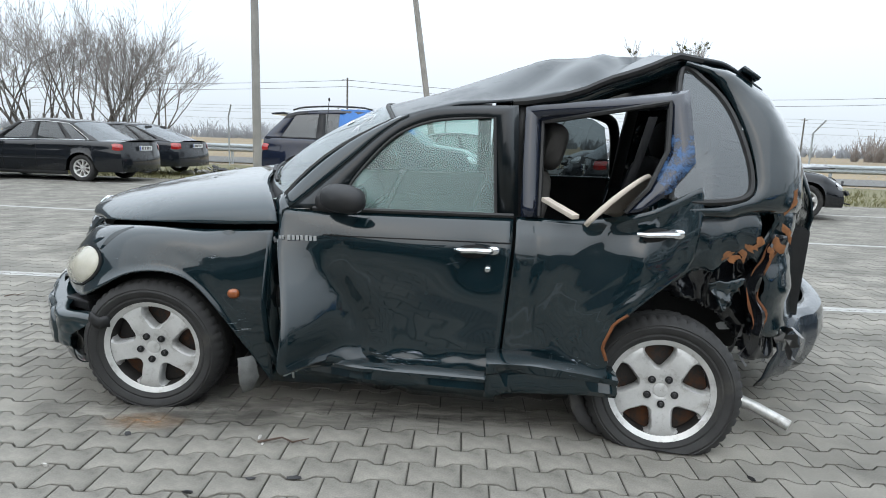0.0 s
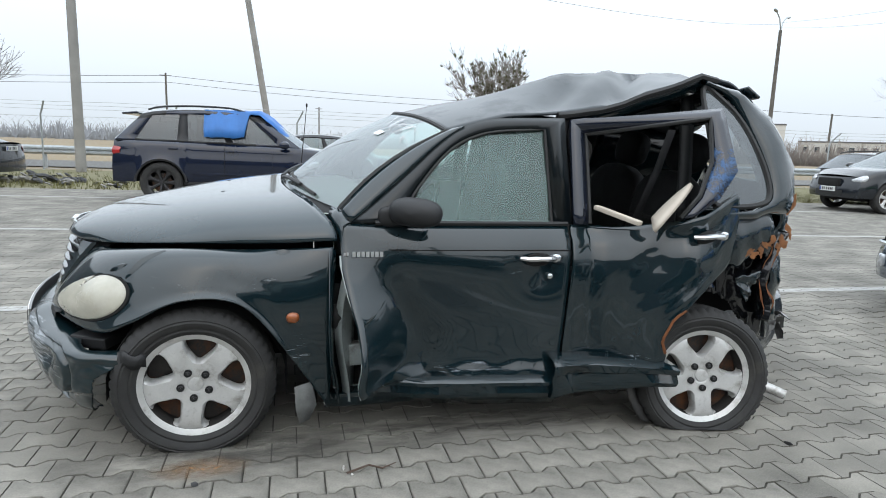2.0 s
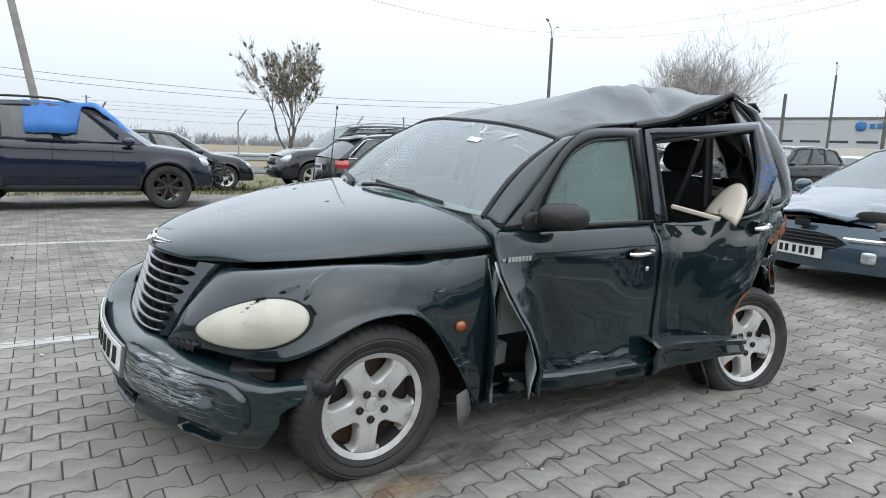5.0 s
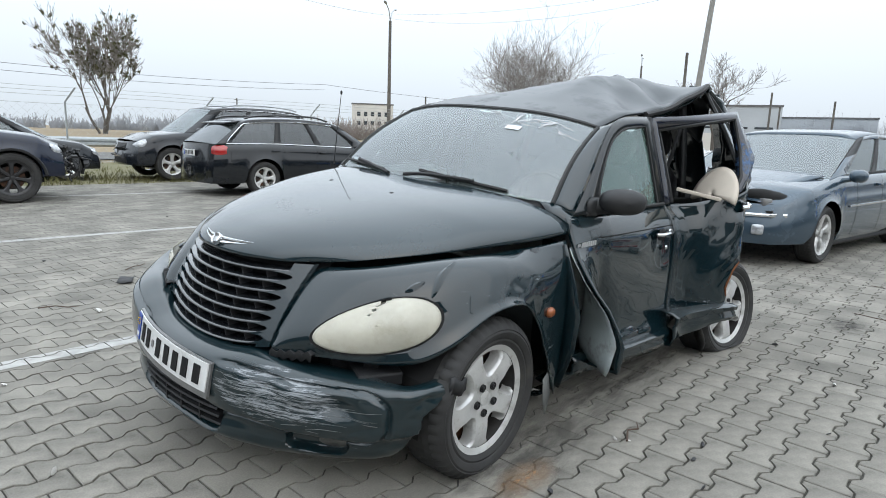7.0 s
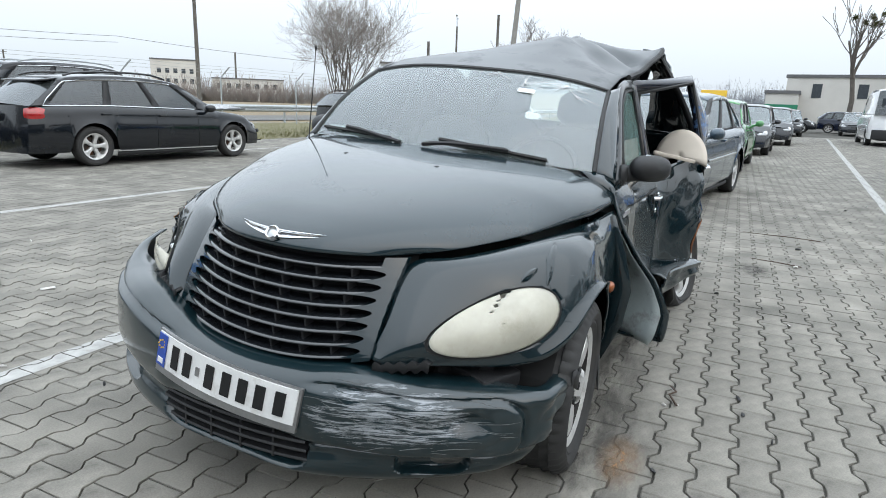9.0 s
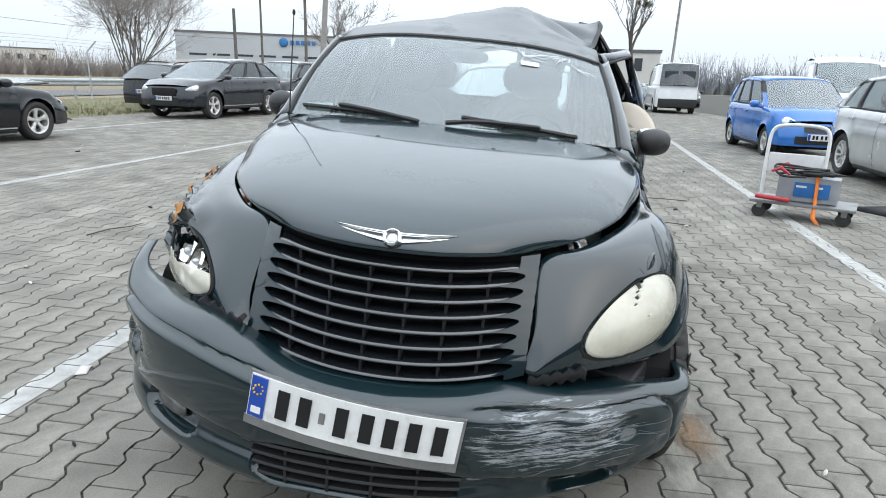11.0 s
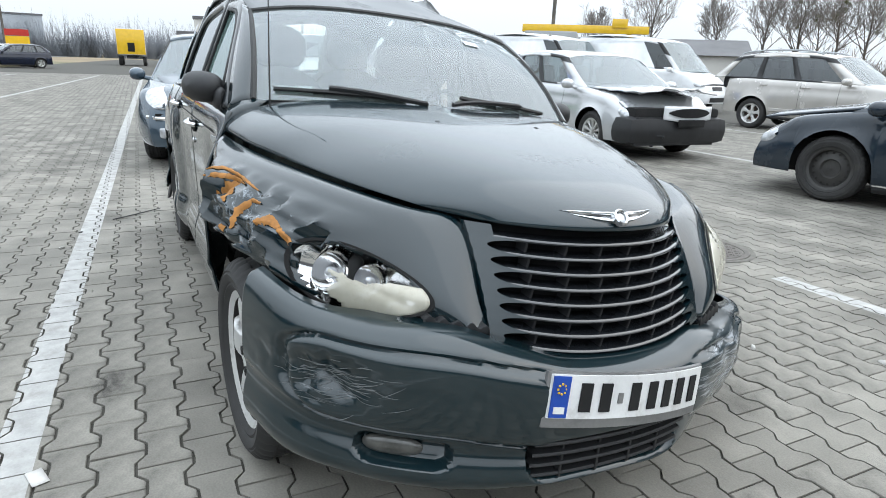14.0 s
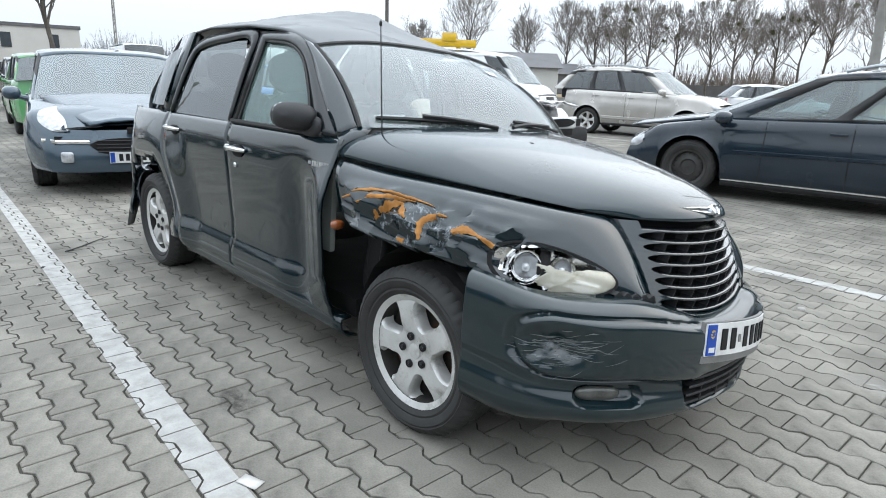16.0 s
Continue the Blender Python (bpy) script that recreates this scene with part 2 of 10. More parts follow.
SL = -0.1  # slope of the lane lines against the wreck's axis


def quad(name, pts, z, material, label, category):
    bm = bmesh.new()
    bm.faces.new([bm.verts.new((x, y, z)) for x, y in pts])
    bmesh.ops.recalc_face_normals(bm, faces=bm.faces)
    ob = link_mesh(name, bm, material, smooth=False)
    return tagged(ob, label, category, kind="structure")


quad("ground", [(-600, -600), (900, -600), (900, 900), (-600, 900)], -0.06, FIELD, "flat dry grass fields reaching to the horizon", "ground")


def edge(x):
    """Far edge of the paving, beyond which the verge begins."""
    return 12.6 + SL * x


quad("verge", [(-60, edge(-60)), (80, edge(80)), (80, edge(80) + 9), (-60, edge(-60) + 9)], -0.02, GRASS_DIRT, "winter grass and dirt verge beside the paving", "ground")
quad("road", [(-120, 24 + 12), (160, 24 - 16), (160, 31 - 16), (-120, 31 + 12)], -0.015, ASPHALT, "grey asphalt road behind the guard rail", "road")
quad("pavement", [(-40, -40), (130, -60), (130, edge(130)), (-40, edge(-40))], -0.008, JOINT_SAND, "sanded joints between concrete paving blocks of the yard", "pavement")


LINES = [  # name, from x, to x, y at x 0, slope
    ("lane_line_1", -9, 36, 1.555, -0.045),
    ("lane_line_2", -9, 36, 5.6, -0.1),
    ("lane_line_3", 1.25, 36, -2.5, -0.11),
    ("lane_line_4", -9, 0.45, -2.42, 0.03),
    ("lane_line_5", -9, 36, 10.25, -0.13),
    ("lane_line_6", -7, 14, -7.0, 0.0),
    ("lane_line_7", -7, 14, -11.2, 0.0),
]


# ---- cars ----
WHEELS = {}
from mathutils.bvhtree import BVHTree

API = {}


def fat_face(bm, R, h):
    """Five broad spokes parted by rounded windows, a hub with five wells and a cap."""
    def depth(r):
        return -h * scurve(r / R, [(0, 0.66), (0.2, 0.66), (0.38, 0.69), (0.6, 0.75), (0.8, 0.74), (0.93, 0.66), (1.0, 0.72)])
    N = 40
    for s in range(5):
        mid = math.pi / 2 + s * math.tau / 5
        win, out = [], []
        for k in range(N):
            a = k * math.tau / N
            c, q = math.cos(a), math.sin(a)
            u, v = math.copysign(abs(c) ** 0.72, c), math.copysign(abs(q) ** 0.72, q)
            rr = R * (0.66 + 0.235 * u)
            half = math.pi / 5 * curve(rr / R, [(0.42, 0.28), (0.66, 0.52), (0.9, 0.66)])
            win.append((rr, v * half))
            m = max(abs(c), abs(q))
            u2, v2 = c / m, q / m
            out.append((R * (lerp(0.2, 0.975, (u2 + 1) / 2)), v2 * math.pi / 5))
        rows = []
        for f in (0, 0.0, 0.06, 0.16, 0.32, 0.55, 0.8, 1.0):
            row = []
            for (r0, t0), (r1, t1) in zip(win, out):
                r_, t_ = lerp(r0, r1, f), lerp(t0, t1, f)
                y = depth(r_) + (0.016 * (1 - f / 0.2) ** 2 if f < 0.2 else 0)
                if not rows:
                    y += 0.04
                row.append((r_ * math.cos(mid + t_), y, r_ * math.sin(mid + t_)))
            rows.append(row)
        sheet(bm, rows, close=True)
    lathe(bm, [(0.2 * R, depth(0.2 * R)), (0.15 * R, -h * 0.655), (0.135 * R, -h * 0.63), (0.13 * R, -h * 0.68), (0.1 * R, -h * 0.7), (0.001, -h * 0.7)], 30)


def wheel_meshes(r, width, rim_r, spokes, style, flat=0.0):
    """Tyre, rim and disc meshes, turned about y, the outer face towards -y."""
    key = (r, width, rim_r, spokes, style, flat)
    if key in WHEELS:
        return WHEELS[key]
    h = width / 2
    bm = bmesh.new()
    prof = [(rim_r - 0.012, -h * 0.78), (rim_r + 0.012, -h * 0.95), (rim_r + 0.02, -h * 0.93), (rim_r + 0.025, -h * 0.99), ((r + rim_r) / 2, -h * 1.04), ((r + rim_r) / 2 + 0.004, -h * 1.015), (r - 0.04, -h * 1.0), (r - 0.036, -h * 1.025), (r - 0.031, -h * 0.995), (r - 0.012, -h * 0.86), (r, -h * 0.62)]
    tread = [-0.42, -0.4, -0.36, -0.2, -0.18, -0.14, 0.14, 0.18, 0.2, 0.36, 0.4, 0.42]
    prof += [(r - (0.009 if abs(t) in (0.4, 0.36, 0.2, 0.18, 0.14) and k % 3 else 0), t * h * 1.35) for k, t in enumerate(tread)]
    prof += [(a, -b) for a, b in reversed(prof[:11])]
    n = 192
    rows = []
    for i, (rr, y) in enumerate(prof):
        row = []
        for k in range(n):
            q = rr
            if rr > r - 0.02 and abs(y) > 0.5 * h and k % 4 == 0:
                q -= 0.007
            elif rr > r - 0.001 and abs(y) < 0.5 * h and (k + i) % 6 == 0:
                q -= 0.006
            x, z = q * math.cos(k * math.tau / n), q * math.sin(k * math.tau / n)
            if flat:
                lim = -(r - flat)
                if z < lim:
                    y2 = y * (1 + 1.6 * (lim - z))
                    row.append((x, y2, lim))
                    continue
            row.append((x, y, z))
        rows.append(row)
    sheet(bm, rows, close=True)
    me_t = bpy.data.meshes.new("tyre")
    bm.to_mesh(me_t)
    me_t.materials.append(RUBBER)
    bm.free()
    bm = bmesh.new()
    R = rim_r
    lathe(bm, [(R - 0.02, h * 0.8), (R - 0.03, -h * 0.3), (R - 0.028, -h * 0.72), (R - 0.012, -h * 0.8), (R + 0.004, -h * 0.86), (R + 0.008, -h * 0.8), (R - 0.004, -h * 0.7)], 60)
    if style == "fat":
        # barrel behind the windows takes the darkened colour in place of shade
        for f in bm.faces:
            if f.calc_center_median().y > -h * 0.6:
                f.material_index = 1
        fat_face(bm, R, h)
    elif style == "steel":
        lathe(bm, [(R - 0.03, -h * 0.5), (R * 0.82, -h * 0.25), (R * 0.7, -h * 0.35), (R * 0.45, -h * 0.5), (R * 0.38, -h * 0.25), (0.03, -h * 0.25), (0.001, -h * 0.3)], 48)
        # dark discs stand in for the shaded holes of a steel wheel
        for k in range(16):
            a = k * math.tau / 16
            c = Vector((R * 0.74 * math.cos(a), -h * 0.36, R * 0.74 * math.sin(a)))
            c.y -= 0.004
            for f in {f for v in bmesh.ops.create_circle(bm, cap_ends=True, radius=0.012, segments=10, matrix=Matrix.Translation(c) @ pose(0, 0, 0, 90))["verts"] for f in v.link_faces}:
                f.material_index = 1
    else:
        rad = [0.0, 0.18, 0.34, 0.42, 0.5, 0.6, 0.72, 0.83, 0.92, 1.0]
        ang = [1, 1, 0.8, 0.55, 0.46, 0.4, 0.38, 0.4, 0.5, 0.75]
        dep = [0.45, 0.5, 0.55, 0.58, 0.6, 0.63, 0.66, 0.68, 0.7, 0.72]
        for s in range(spokes):
            front, back = [], []
            for q, a, d in zip(rad, ang, dep):
                rr = max(0.004, q * (R - 0.022))
                row, brow = [], []
                for j in range(11):
                    v = j / 5 - 1
                    th = s * math.tau / spokes + v * a * math.pi / spokes + math.pi / 2
                    edge = 0.016 * max(0, abs(v) - 0.55) ** 1.5 * 3 if a < 0.98 else 0
                    row.append((rr * math.cos(th), -h * d + edge, rr * math.sin(th)))
                front.append(row)
            sheet(bm, [r_[::-1] for r_ in front])
            for side in (0, -1):
                wall = [[(p[0], p[1], p[2]), (p[0] * 0.99, p[1] + 0.035, p[2] * 0.99)] for p in (r_[side] for r_ in front)]
                sheet(bm, wall)
        lathe(bm, [(0.034, -h * 0.62), (0.033, -h * 0.7), (0.028, -h * 0.72), (0.001, -h * 0.73)], 24)
    me_r = bpy.data.meshes.new("rim")
    bm.to_mesh(me_r)
    bm.free()
    bm = bmesh.new()
    # fat rims get a wider disc as dark backing behind their windows
    dr = rim_r * (0.86 if style == "fat" else 0.68)
    lathe(bm, [(0.001, 0), (dr, 0), (dr, 0.02), (rim_r * 0.4, 0.03), (rim_r * 0.4, h * 0.9), (0.001, h * 0.9)], 32)
    me_d = bpy.data.meshes.new("wheel")
    bm.to_mesh(me_d)
    bm.free()
    for me in (me_t, me_r, me_d):
        me.polygons.foreach_set("use_smooth", [True] * len(me.polygons))
        me.set_sharp_from_angle(angle=radians(40))
    WHEELS[key] = me_t, me_r, me_d
    return WHEELS[key]


def add_wheel(car, x, y, z, r=0.31, width=0.205, rim_r=0.215, spokes=5, style="thin", rim_mat=None, turn=0, camber=0, flat=0.0, spin=0, disc_mat=None):
    """A wheel > tyre, rim on a car; y < 0 is the left side."""
    t, rm, d = wheel_meshes(r, width, rim_r, spokes, style, flat)
    disc = d.copy()
    disc.materials.append(disc_mat or BRAKE)
    w = new("wheel", disc)
    w.parent = car
    w.matrix_local = pose(x, y, z, camber, 0, turn + (180 if y > 0 else 0))
    ty = new("tyre", t)
    ty.parent = w
    rim = rm.copy()
    rim.materials.append(rim_mat or ALLOY)
    rim.materials.append(RIM_DUST_SHADE)
    ri = new("rim", rim)
    ri.parent = w
    ri.matrix_local = pose(0, 0, 0, 0, spin, 0)
    return w


def away(bm, c=(1.4, 0, 0.8)):
    """Faces turned away from the middle of a car."""
    bm.normal_update()
    s = sum(f.normal.dot(f.calc_center_median() - Vector(c)) for f in bm.faces)
    if s < 0:
        bmesh.ops.reverse_faces(bm, faces=bm.faces)


def lens_shape(bm, sx, sy, sz, m, pw=2.4):
    """A flattened rounded lens."""
    rows = []
    for i in range(9):
        a = -math.pi / 2 + math.pi * i / 8
        row = []
        for j in range(20):
            b = j * math.tau / 20
            f = lambda v: math.copysign(abs(v) ** (2 / pw), v)
            row.append(m @ Vector((sx * f(math.cos(a)) * f(math.cos(b)), sy * math.sin(a), sz * f(math.cos(a)) * f(math.sin(b)))))
        rows.append(row)
    sheet(bm, rows, close=True)


def plate(car, x, y, z, turn, w=0.52, tilt=0, name="number_plate"):
    """A plate with an EU band and plain bars for its characters."""
    bm = bmesh.new()
    m = pose(x, y, z, tilt, 0, turn)
    box(bm, (w, 0.012, 0.114), m, 0.003)
    p = part(name, bm, PLATE_WHITE, car, "white number plate with dark characters", smooth=False)
    bm = bmesh.new()
    box(bm, (0.04, 0.004, 0.1), m @ pose(-w / 2 + 0.025, -0.007, 0))
    part("band", bm, PLATE_BLUE, p, smooth=False)
    bm = bmesh.new()
    for k, bx in enumerate((-0.16, -0.1, -0.02, 0.05, 0.11, 0.17)):
        box(bm, (0.036, 0.004, 0.07), m @ pose(bx, -0.007, 0))
    part("characters", bm, DARK, p, smooth=False)["kind"] = "stuff"
    return p


PLATE_BLUE = mat("plate_blue", (0.01, 0.06, 0.35), 0.35)


def stick_lamp(car, name, line, heights, material, label="", sgn=1, lift=0.012, rear=False):
    """A lamp glass laid on a corner of the body: line of (y, z) from the outer end, half heights along it."""
    body = next(o for o in car.children if o.name.startswith("body"))
    tree = BVHTree.FromPolygons([v.co.copy() for v in body.data.vertices], [list(p.vertices) for p in body.data.polygons])
    d = Vector((-0.8 if rear else 0.8, -0.6 * sgn, 0.0)).normalized()
    bm, rows = bmesh.new(), []
    path = smoothed([(*p, h) for p, h in zip(line, heights)], 5)
    for y, z, h in path:
        row = []
        for s in (-1, -0.6, 0, 0.6, 1):
            p = Vector((3.6 if rear else -0.6, sgn * y, z + s * h))
            hit = tree.ray_cast(p - d * 3.0, d)[0]
            if hit is None:
                break
            row.append(hit - d * (lift + 0.02 * (1 - s * s)))
        if len(row) == 5:
            rows.append(row)
    sheet(bm, rows)
    away(bm, (3.0 if rear else 0.5, 0, 0.6))
    return part(name, bm, material, car, label)


SECTION = [(0, 0.905), (0.05, 0.945), (0.15, 0.972), (0.35, 0.995), (0.55, 1.0), (0.7, 0.991), (0.775, 0.973), (0.83, 0.976), (0.92, 0.96), (0.97, 0.938), (1, 0.905)]  # height, half width of a car's side


def build_car(m, c, label, category="car", paint_mat=None, group="parked cars"):
    """A car: front towards -x, front axle at x 0, right side towards +y."""
    car = thing(c.get("name", "car"), m, label, category, group)
    body_mat = paint_mat
    wb, fo, ro, W = c["wb"], c["fo"], c["ro"], c["W"]
    hw, r = W / 2, c.get("r", 0.32)
    sill, ar = c.get("sill", 0.2), r * 1.17
    x0, x1 = -fo, wb + ro
    belt = c["belt"]          # (x, z) shoulder line from the nose to the tail
    gh = c["gh"]              # base front x, base rear x, roof front (x, z), roof rear (x, z), roof top z
    gf, gr, (rfx, rfz), (rrx, rrz), rz = gh
    taper = c.get("taper", 0.8)
    xs = set(np.linspace(x0, x1, 44).round(3).tolist())
    for xw in (0.0, wb):
        for k in range(13):
            xs.add(round(xw - ar * math.cos(math.pi * k / 12), 3))
    xs = sorted(xs)
    blunt, setback, bow = c.get("blunt", 0.12), c.get("setback", 0.12), c.get("bow", 0.2)

    def half(x):
        f = max(0, 1 - (x - x0) / 0.75)
        g = max(0, 1 - (x1 - x) / 0.6)
        return hw * (1 - blunt * f**2.2 - blunt * 0.8 * g**2.2)

    def at(x, y, z, zr):
        f = max(0, 1 - (x - x0) / 0.6)
        g = max(0, 1 - (x1 - x) / 0.5)
        yy = abs(y) / hw
        return (x + f * (bow * yy**2.5 + setback * max(0, zr - 0.45) ** 1.3 * 1.8 + 0.1 * max(0, 0.25 - zr)) - g * (bow * 0.7 * yy**2.5 + c.get("rsetback", 0.06) * max(0, zr - 0.5) * 2), y, z)

    def section(x):
        zb = sill + (0.05 if x < -ar or x > wb + ar else 0)
        for xw in (0.0, wb):
            if abs(x - xw) < ar:
                zb = max(zb, r + math.sqrt(max(0, ar * ar - (x - xw) ** 2)))
        zs = curve(x, belt)
        w = half(x)
        pts = []
        for zr, yr in SECTION:
            zz = lerp(zb, zs, zr)
            za = (zz - sill) / (zs - sill)
            yr = curve(za, SECTION)
            flare = max(0, 1 - max(0, min(math.hypot(x - xw, zz - r) for xw in (0.0, wb)) - ar) / 0.09)
            pts.append((w * yr + 0.014 * flare * flare * (za < 0.9), zz, za))
        crown = c.get("crown", 0.05)
        for u in (0.75, 0.5, 0.25, 0):
            pts.append((w * 0.905 * u, zs + crown * (1 - u**2.6), 1))
        return pts
    bm = bmesh.new()
    secs = [section(x) for x in xs]
    for sgn in (-1, 1):
        rows = [[at(x, sgn * y, z, za) for y, z, za in s] for x, s in zip(xs, secs)]
        if sgn > 0:
            rows = [row[::-1] for row in rows]
        sheet(bm, rows)
    for x, s in ((xs[0], secs[0]), (xs[-1], secs[-1])):
        rows = []
        for y, z, za in s[:len(SECTION)]:
            rows.append([at(x, y * u, z, za) for u in np.linspace(-1, 1, 13)])
        if x == xs[0]:
            rows = [row[::-1] for row in rows]
        sheet(bm, rows)
    bmesh.ops.remove_doubles(bm, verts=bm.verts, dist=0.002)
    bmesh.ops.recalc_face_normals(bm, faces=bm.faces)
    body = part("body", bm, body_mat, car)
    # underside and wheel wells, their shade put into a near-black fill
    bm = bmesh.new()
    box(bm, (x1 - x0 - 0.35, W * 0.74, 0.35), pose((x0 + x1) / 2, 0, sill + 0.22))
    for xw in (0, wb):
        box(bm, (ar * 2.1, W * 0.62, 0.5), pose(xw, 0, r + 0.15))
    part("underbody", bm, DARK, car, smooth=False)
    # dark rocker panels
    for sgn in (-1, 1):
        bm = bmesh.new()
        rows = []
        for x in np.linspace(ar * 1.02, wb - ar * 1.02, 8):
            rows.append([(x, sgn * hw * k, z) for k, z in ((0.84, sill - 0.05), (0.9, sill - 0.045), (0.925, sill - 0.01), (0.92, sill + 0.03))])
        sheet(bm, rows)
        away(bm)
        part("rocker_panel", bm, PLASTIC, car)
    # greenhouse
    zb = lambda x: curve(x, belt)
    bw = hw * 0.897

    def rail(u):
        x = lerp(rfx, rrx, u)
        z = lerp(rfz, rrz, u) + (rz - (rfz + rrz) / 2) * (4 * u * (1 - u)) ** 0.8 * 0.9
        return x, hw * taper * (1 - 0.05 * (2 * u - 1) ** 2), z

    def side(u, v):
        x, y, z = lerp(gf, gr, u), bw, 0
        z = zb(x) - 0.01
        a, b, d = rail(u)
        cv = math.sin(v * math.pi / 2)
        return (lerp(x, a, v), lerp(y, b, v**1.35), lerp(z, d, v))
    us, glass_cells = [0.0], []
    for a, b in c["panes"]:
        us += [a, (a + b) / 2, b]
        glass_cells.append((a, b))
    us.append(1.0)
    us = sorted(set(us))
    vs = [0.0, 0.07, 0.3, 0.55, 0.8, 0.9, 1.0]
    frame_bm = bmesh.new()
    inpane = lambda i, j: any(a - 1e-6 <= us[i] and us[i + 1] <= b + 1e-6 for a, b in glass_cells) and 0.06 < vs[j] < 0.85
    for sgn in (-1, 1):
        rows = [[(side(u, v)[0], sgn * side(u, v)[1], side(u, v)[2]) for v in vs] for u in us]
        sheet(frame_bm, rows if sgn < 0 else [row[::-1] for row in rows], skip=(inpane if sgn < 0 else lambda i, j: inpane(i, len(vs) - 2 - j)))
    ry_min = min(rail(0.0)[1], rail(1.0)[1])
    # roof
    rows = []
    for u in np.linspace(0, 1, 12):
        x, y, z = rail(u)
        rows.append([(x + (0.08 * (1 - q * q) * (-1 if u < 0.5 else 0.6) * abs(2 * u - 1) ** 3), y * q, z + 0.05 * (1 - q**4)) for q in np.linspace(-1, 1, 11)])
    sheet(frame_bm, rows)
    bmesh.ops.recalc_face_normals(frame_bm, faces=frame_bm.faces)
    bmesh.ops.remove_doubles(frame_bm, verts=frame_bm.verts, dist=0.003)
    first, last = glass_cells[0][0], glass_cells[-1][1]
    xa, xb, dark_z = side(first, 0.3)[0], side(last, 0.3)[0], side(0.5, 0.9)[2]
    for f in frame_bm.faces:
        q = f.calc_center_median()
        u = (q.x - xa) / (xb - xa)
        if abs(q.y) > ry_min * 0.9 and abs(f.normal.z) < 0.75 and 0.04 < u < 0.97 and q.z < dark_z:
            f.material_index = 1
    roof = solid(part("roof", frame_bm, body_mat, car), 0.02, 0)
    roof.data.materials.append(PLASTIC)
    # panes
    for a, b in glass_cells:
        for sgn in (-1, 1):
            bm = bmesh.new()
            rows = [[(side(u, v)[0], sgn * (side(u, v)[1] - 0.004), side(u, v)[2]) for v in (0.07, 0.3, 0.55, 0.8, 0.9)] for u in (a, (a + b) / 2, b)]
            sheet(bm, rows)
            away(bm)
            part("side_window", bm, c.get("glass", DARK_GLASS), car)
    for name, u, base in (("windshield", 0.0, gf), ("rear_window", 1.0, gr)):
        bm = bmesh.new()
        rx, ry, rz_ = rail(u)
        out = -1 if u == 0 else 1
        rows = []
        for v in np.linspace(0.0, 1, 7):
            row = []
            for q in np.linspace(-1, 1, 11):
                p0 = (base + out * 0.16 * (1 - q * q), bw * q, zb(base) + 0.04 * (1 - q * q) - 0.01)
                p1 = (rx + out * 0.08 * (1 - q * q), ry * q, rz_ + 0.05 * (1 - q**4))
                row.append([lerp(s, t, v) for s, t in zip(p0, p1)])
            rows.append(row)
        sheet(bm, rows)
        away(bm)
        part(name, bm, c.get("front_glass", CAR_GLASS) if u == 0 else c.get("glass", DARK_GLASS), car)
    # cabin
    bm = bmesh.new()
    box(bm, (gr - gf - 0.5, W * 0.7, 0.25), pose((gf + gr) / 2 + 0.1, 0, zb((gf + gr) / 2) - 0.1), 0.05)
    part("parcel_floor", bm, INTERIOR, car)
    for sx in (0.36, 0.68):
        for sy in (-0.35, 0.35):
            bm = bmesh.new()
            box(bm, (0.16, 0.46, 0.5), pose(lerp(gf, gr, sx), sy * W / 1.75, zb(1) + 0.05, 0, 12, 0), 0.06)
            box(bm, (0.1, 0.26, 0.18), pose(lerp(gf, gr, sx) + 0.06, sy * W / 1.75, zb(1) + 0.38), 0.04)
            part("seat", bm, INTERIOR, car)
    # wheels
    for xw in (0, wb):
        for sgn in (-1, 1):
            add_wheel(car, xw, sgn * (hw - 0.125), r, r, 0.21, r * c.get("rimf", 0.68), c.get("spokes", 5), c.get("style", "thin"), c.get("rim", ALLOY), spin=xw * 30)
    # lights
    hz = c.get("light_z", zb(x0 + 0.2) - 0.12)
    for sgn in (-1, 1):
        lh = c.get("light_h", 0.085) * 0.85
        stick_lamp(car, "headlight", [(hw * 0.95, hz + 0.04), (hw * 0.88, hz + 0.035), (hw * 0.72, hz + 0.01), (hw * 0.5, hz - 0.02)], [0.02, lh, lh * 0.9, 0.02], CLEAR_LENS, "clear headlight", sgn, 0.004)
        tw, th = c.get("tail", (0.2, 0.08))
        tz = c.get("tail_z", zb(x1) - 0.12)
        inner = max(0.35, 0.9 - 1.1 * tw)
        stick_lamp(car, "tail_light", [(hw * 0.93, tz), (hw * 0.86, tz), (hw * (0.86 + inner) / 2, tz), (hw * inner, tz)], [th * 0.7, th, th, th * 0.8], RED_LENS, "red tail light", sgn, 0.004, True)
        bm = bmesh.new()
        lens_shape(bm, 0.09, 0.1, 0.075, pose(gf + 0.32, sgn * (hw + 0.09), zb(gf) + 0.06, 0, 0, 90))
        rod(bm, (gf + 0.3, sgn * (hw - 0.08), zb(gf) + 0.0), (gf + 0.32, sgn * (hw + 0.06), zb(gf) + 0.03), 0.03, 0.025)
        part("mirror", bm, body_mat if c.get("mirror_paint", True) else PLASTIC, car)
        for xd in c.get("handles", (wb * 0.55, wb * 0.92)):
            bm = bmesh.new()
            box(bm, (0.17, 0.03, 0.035), pose(xd, sgn * (hw * 0.985 + 0.008), zb(xd) - 0.13), 0.012)
            part("handle", bm, c.get("handle_mat", body_mat), car)
        # seams of doors
        for xd in c.get("seams", (0.33 * wb - 0.28 + 0.18, wb * 0.6)):
            bm = bmesh.new()
            rows = []
            for zr in np.linspace(0.08, 0.97, 10):
                zz = lerp(sill, zb(xd), zr)
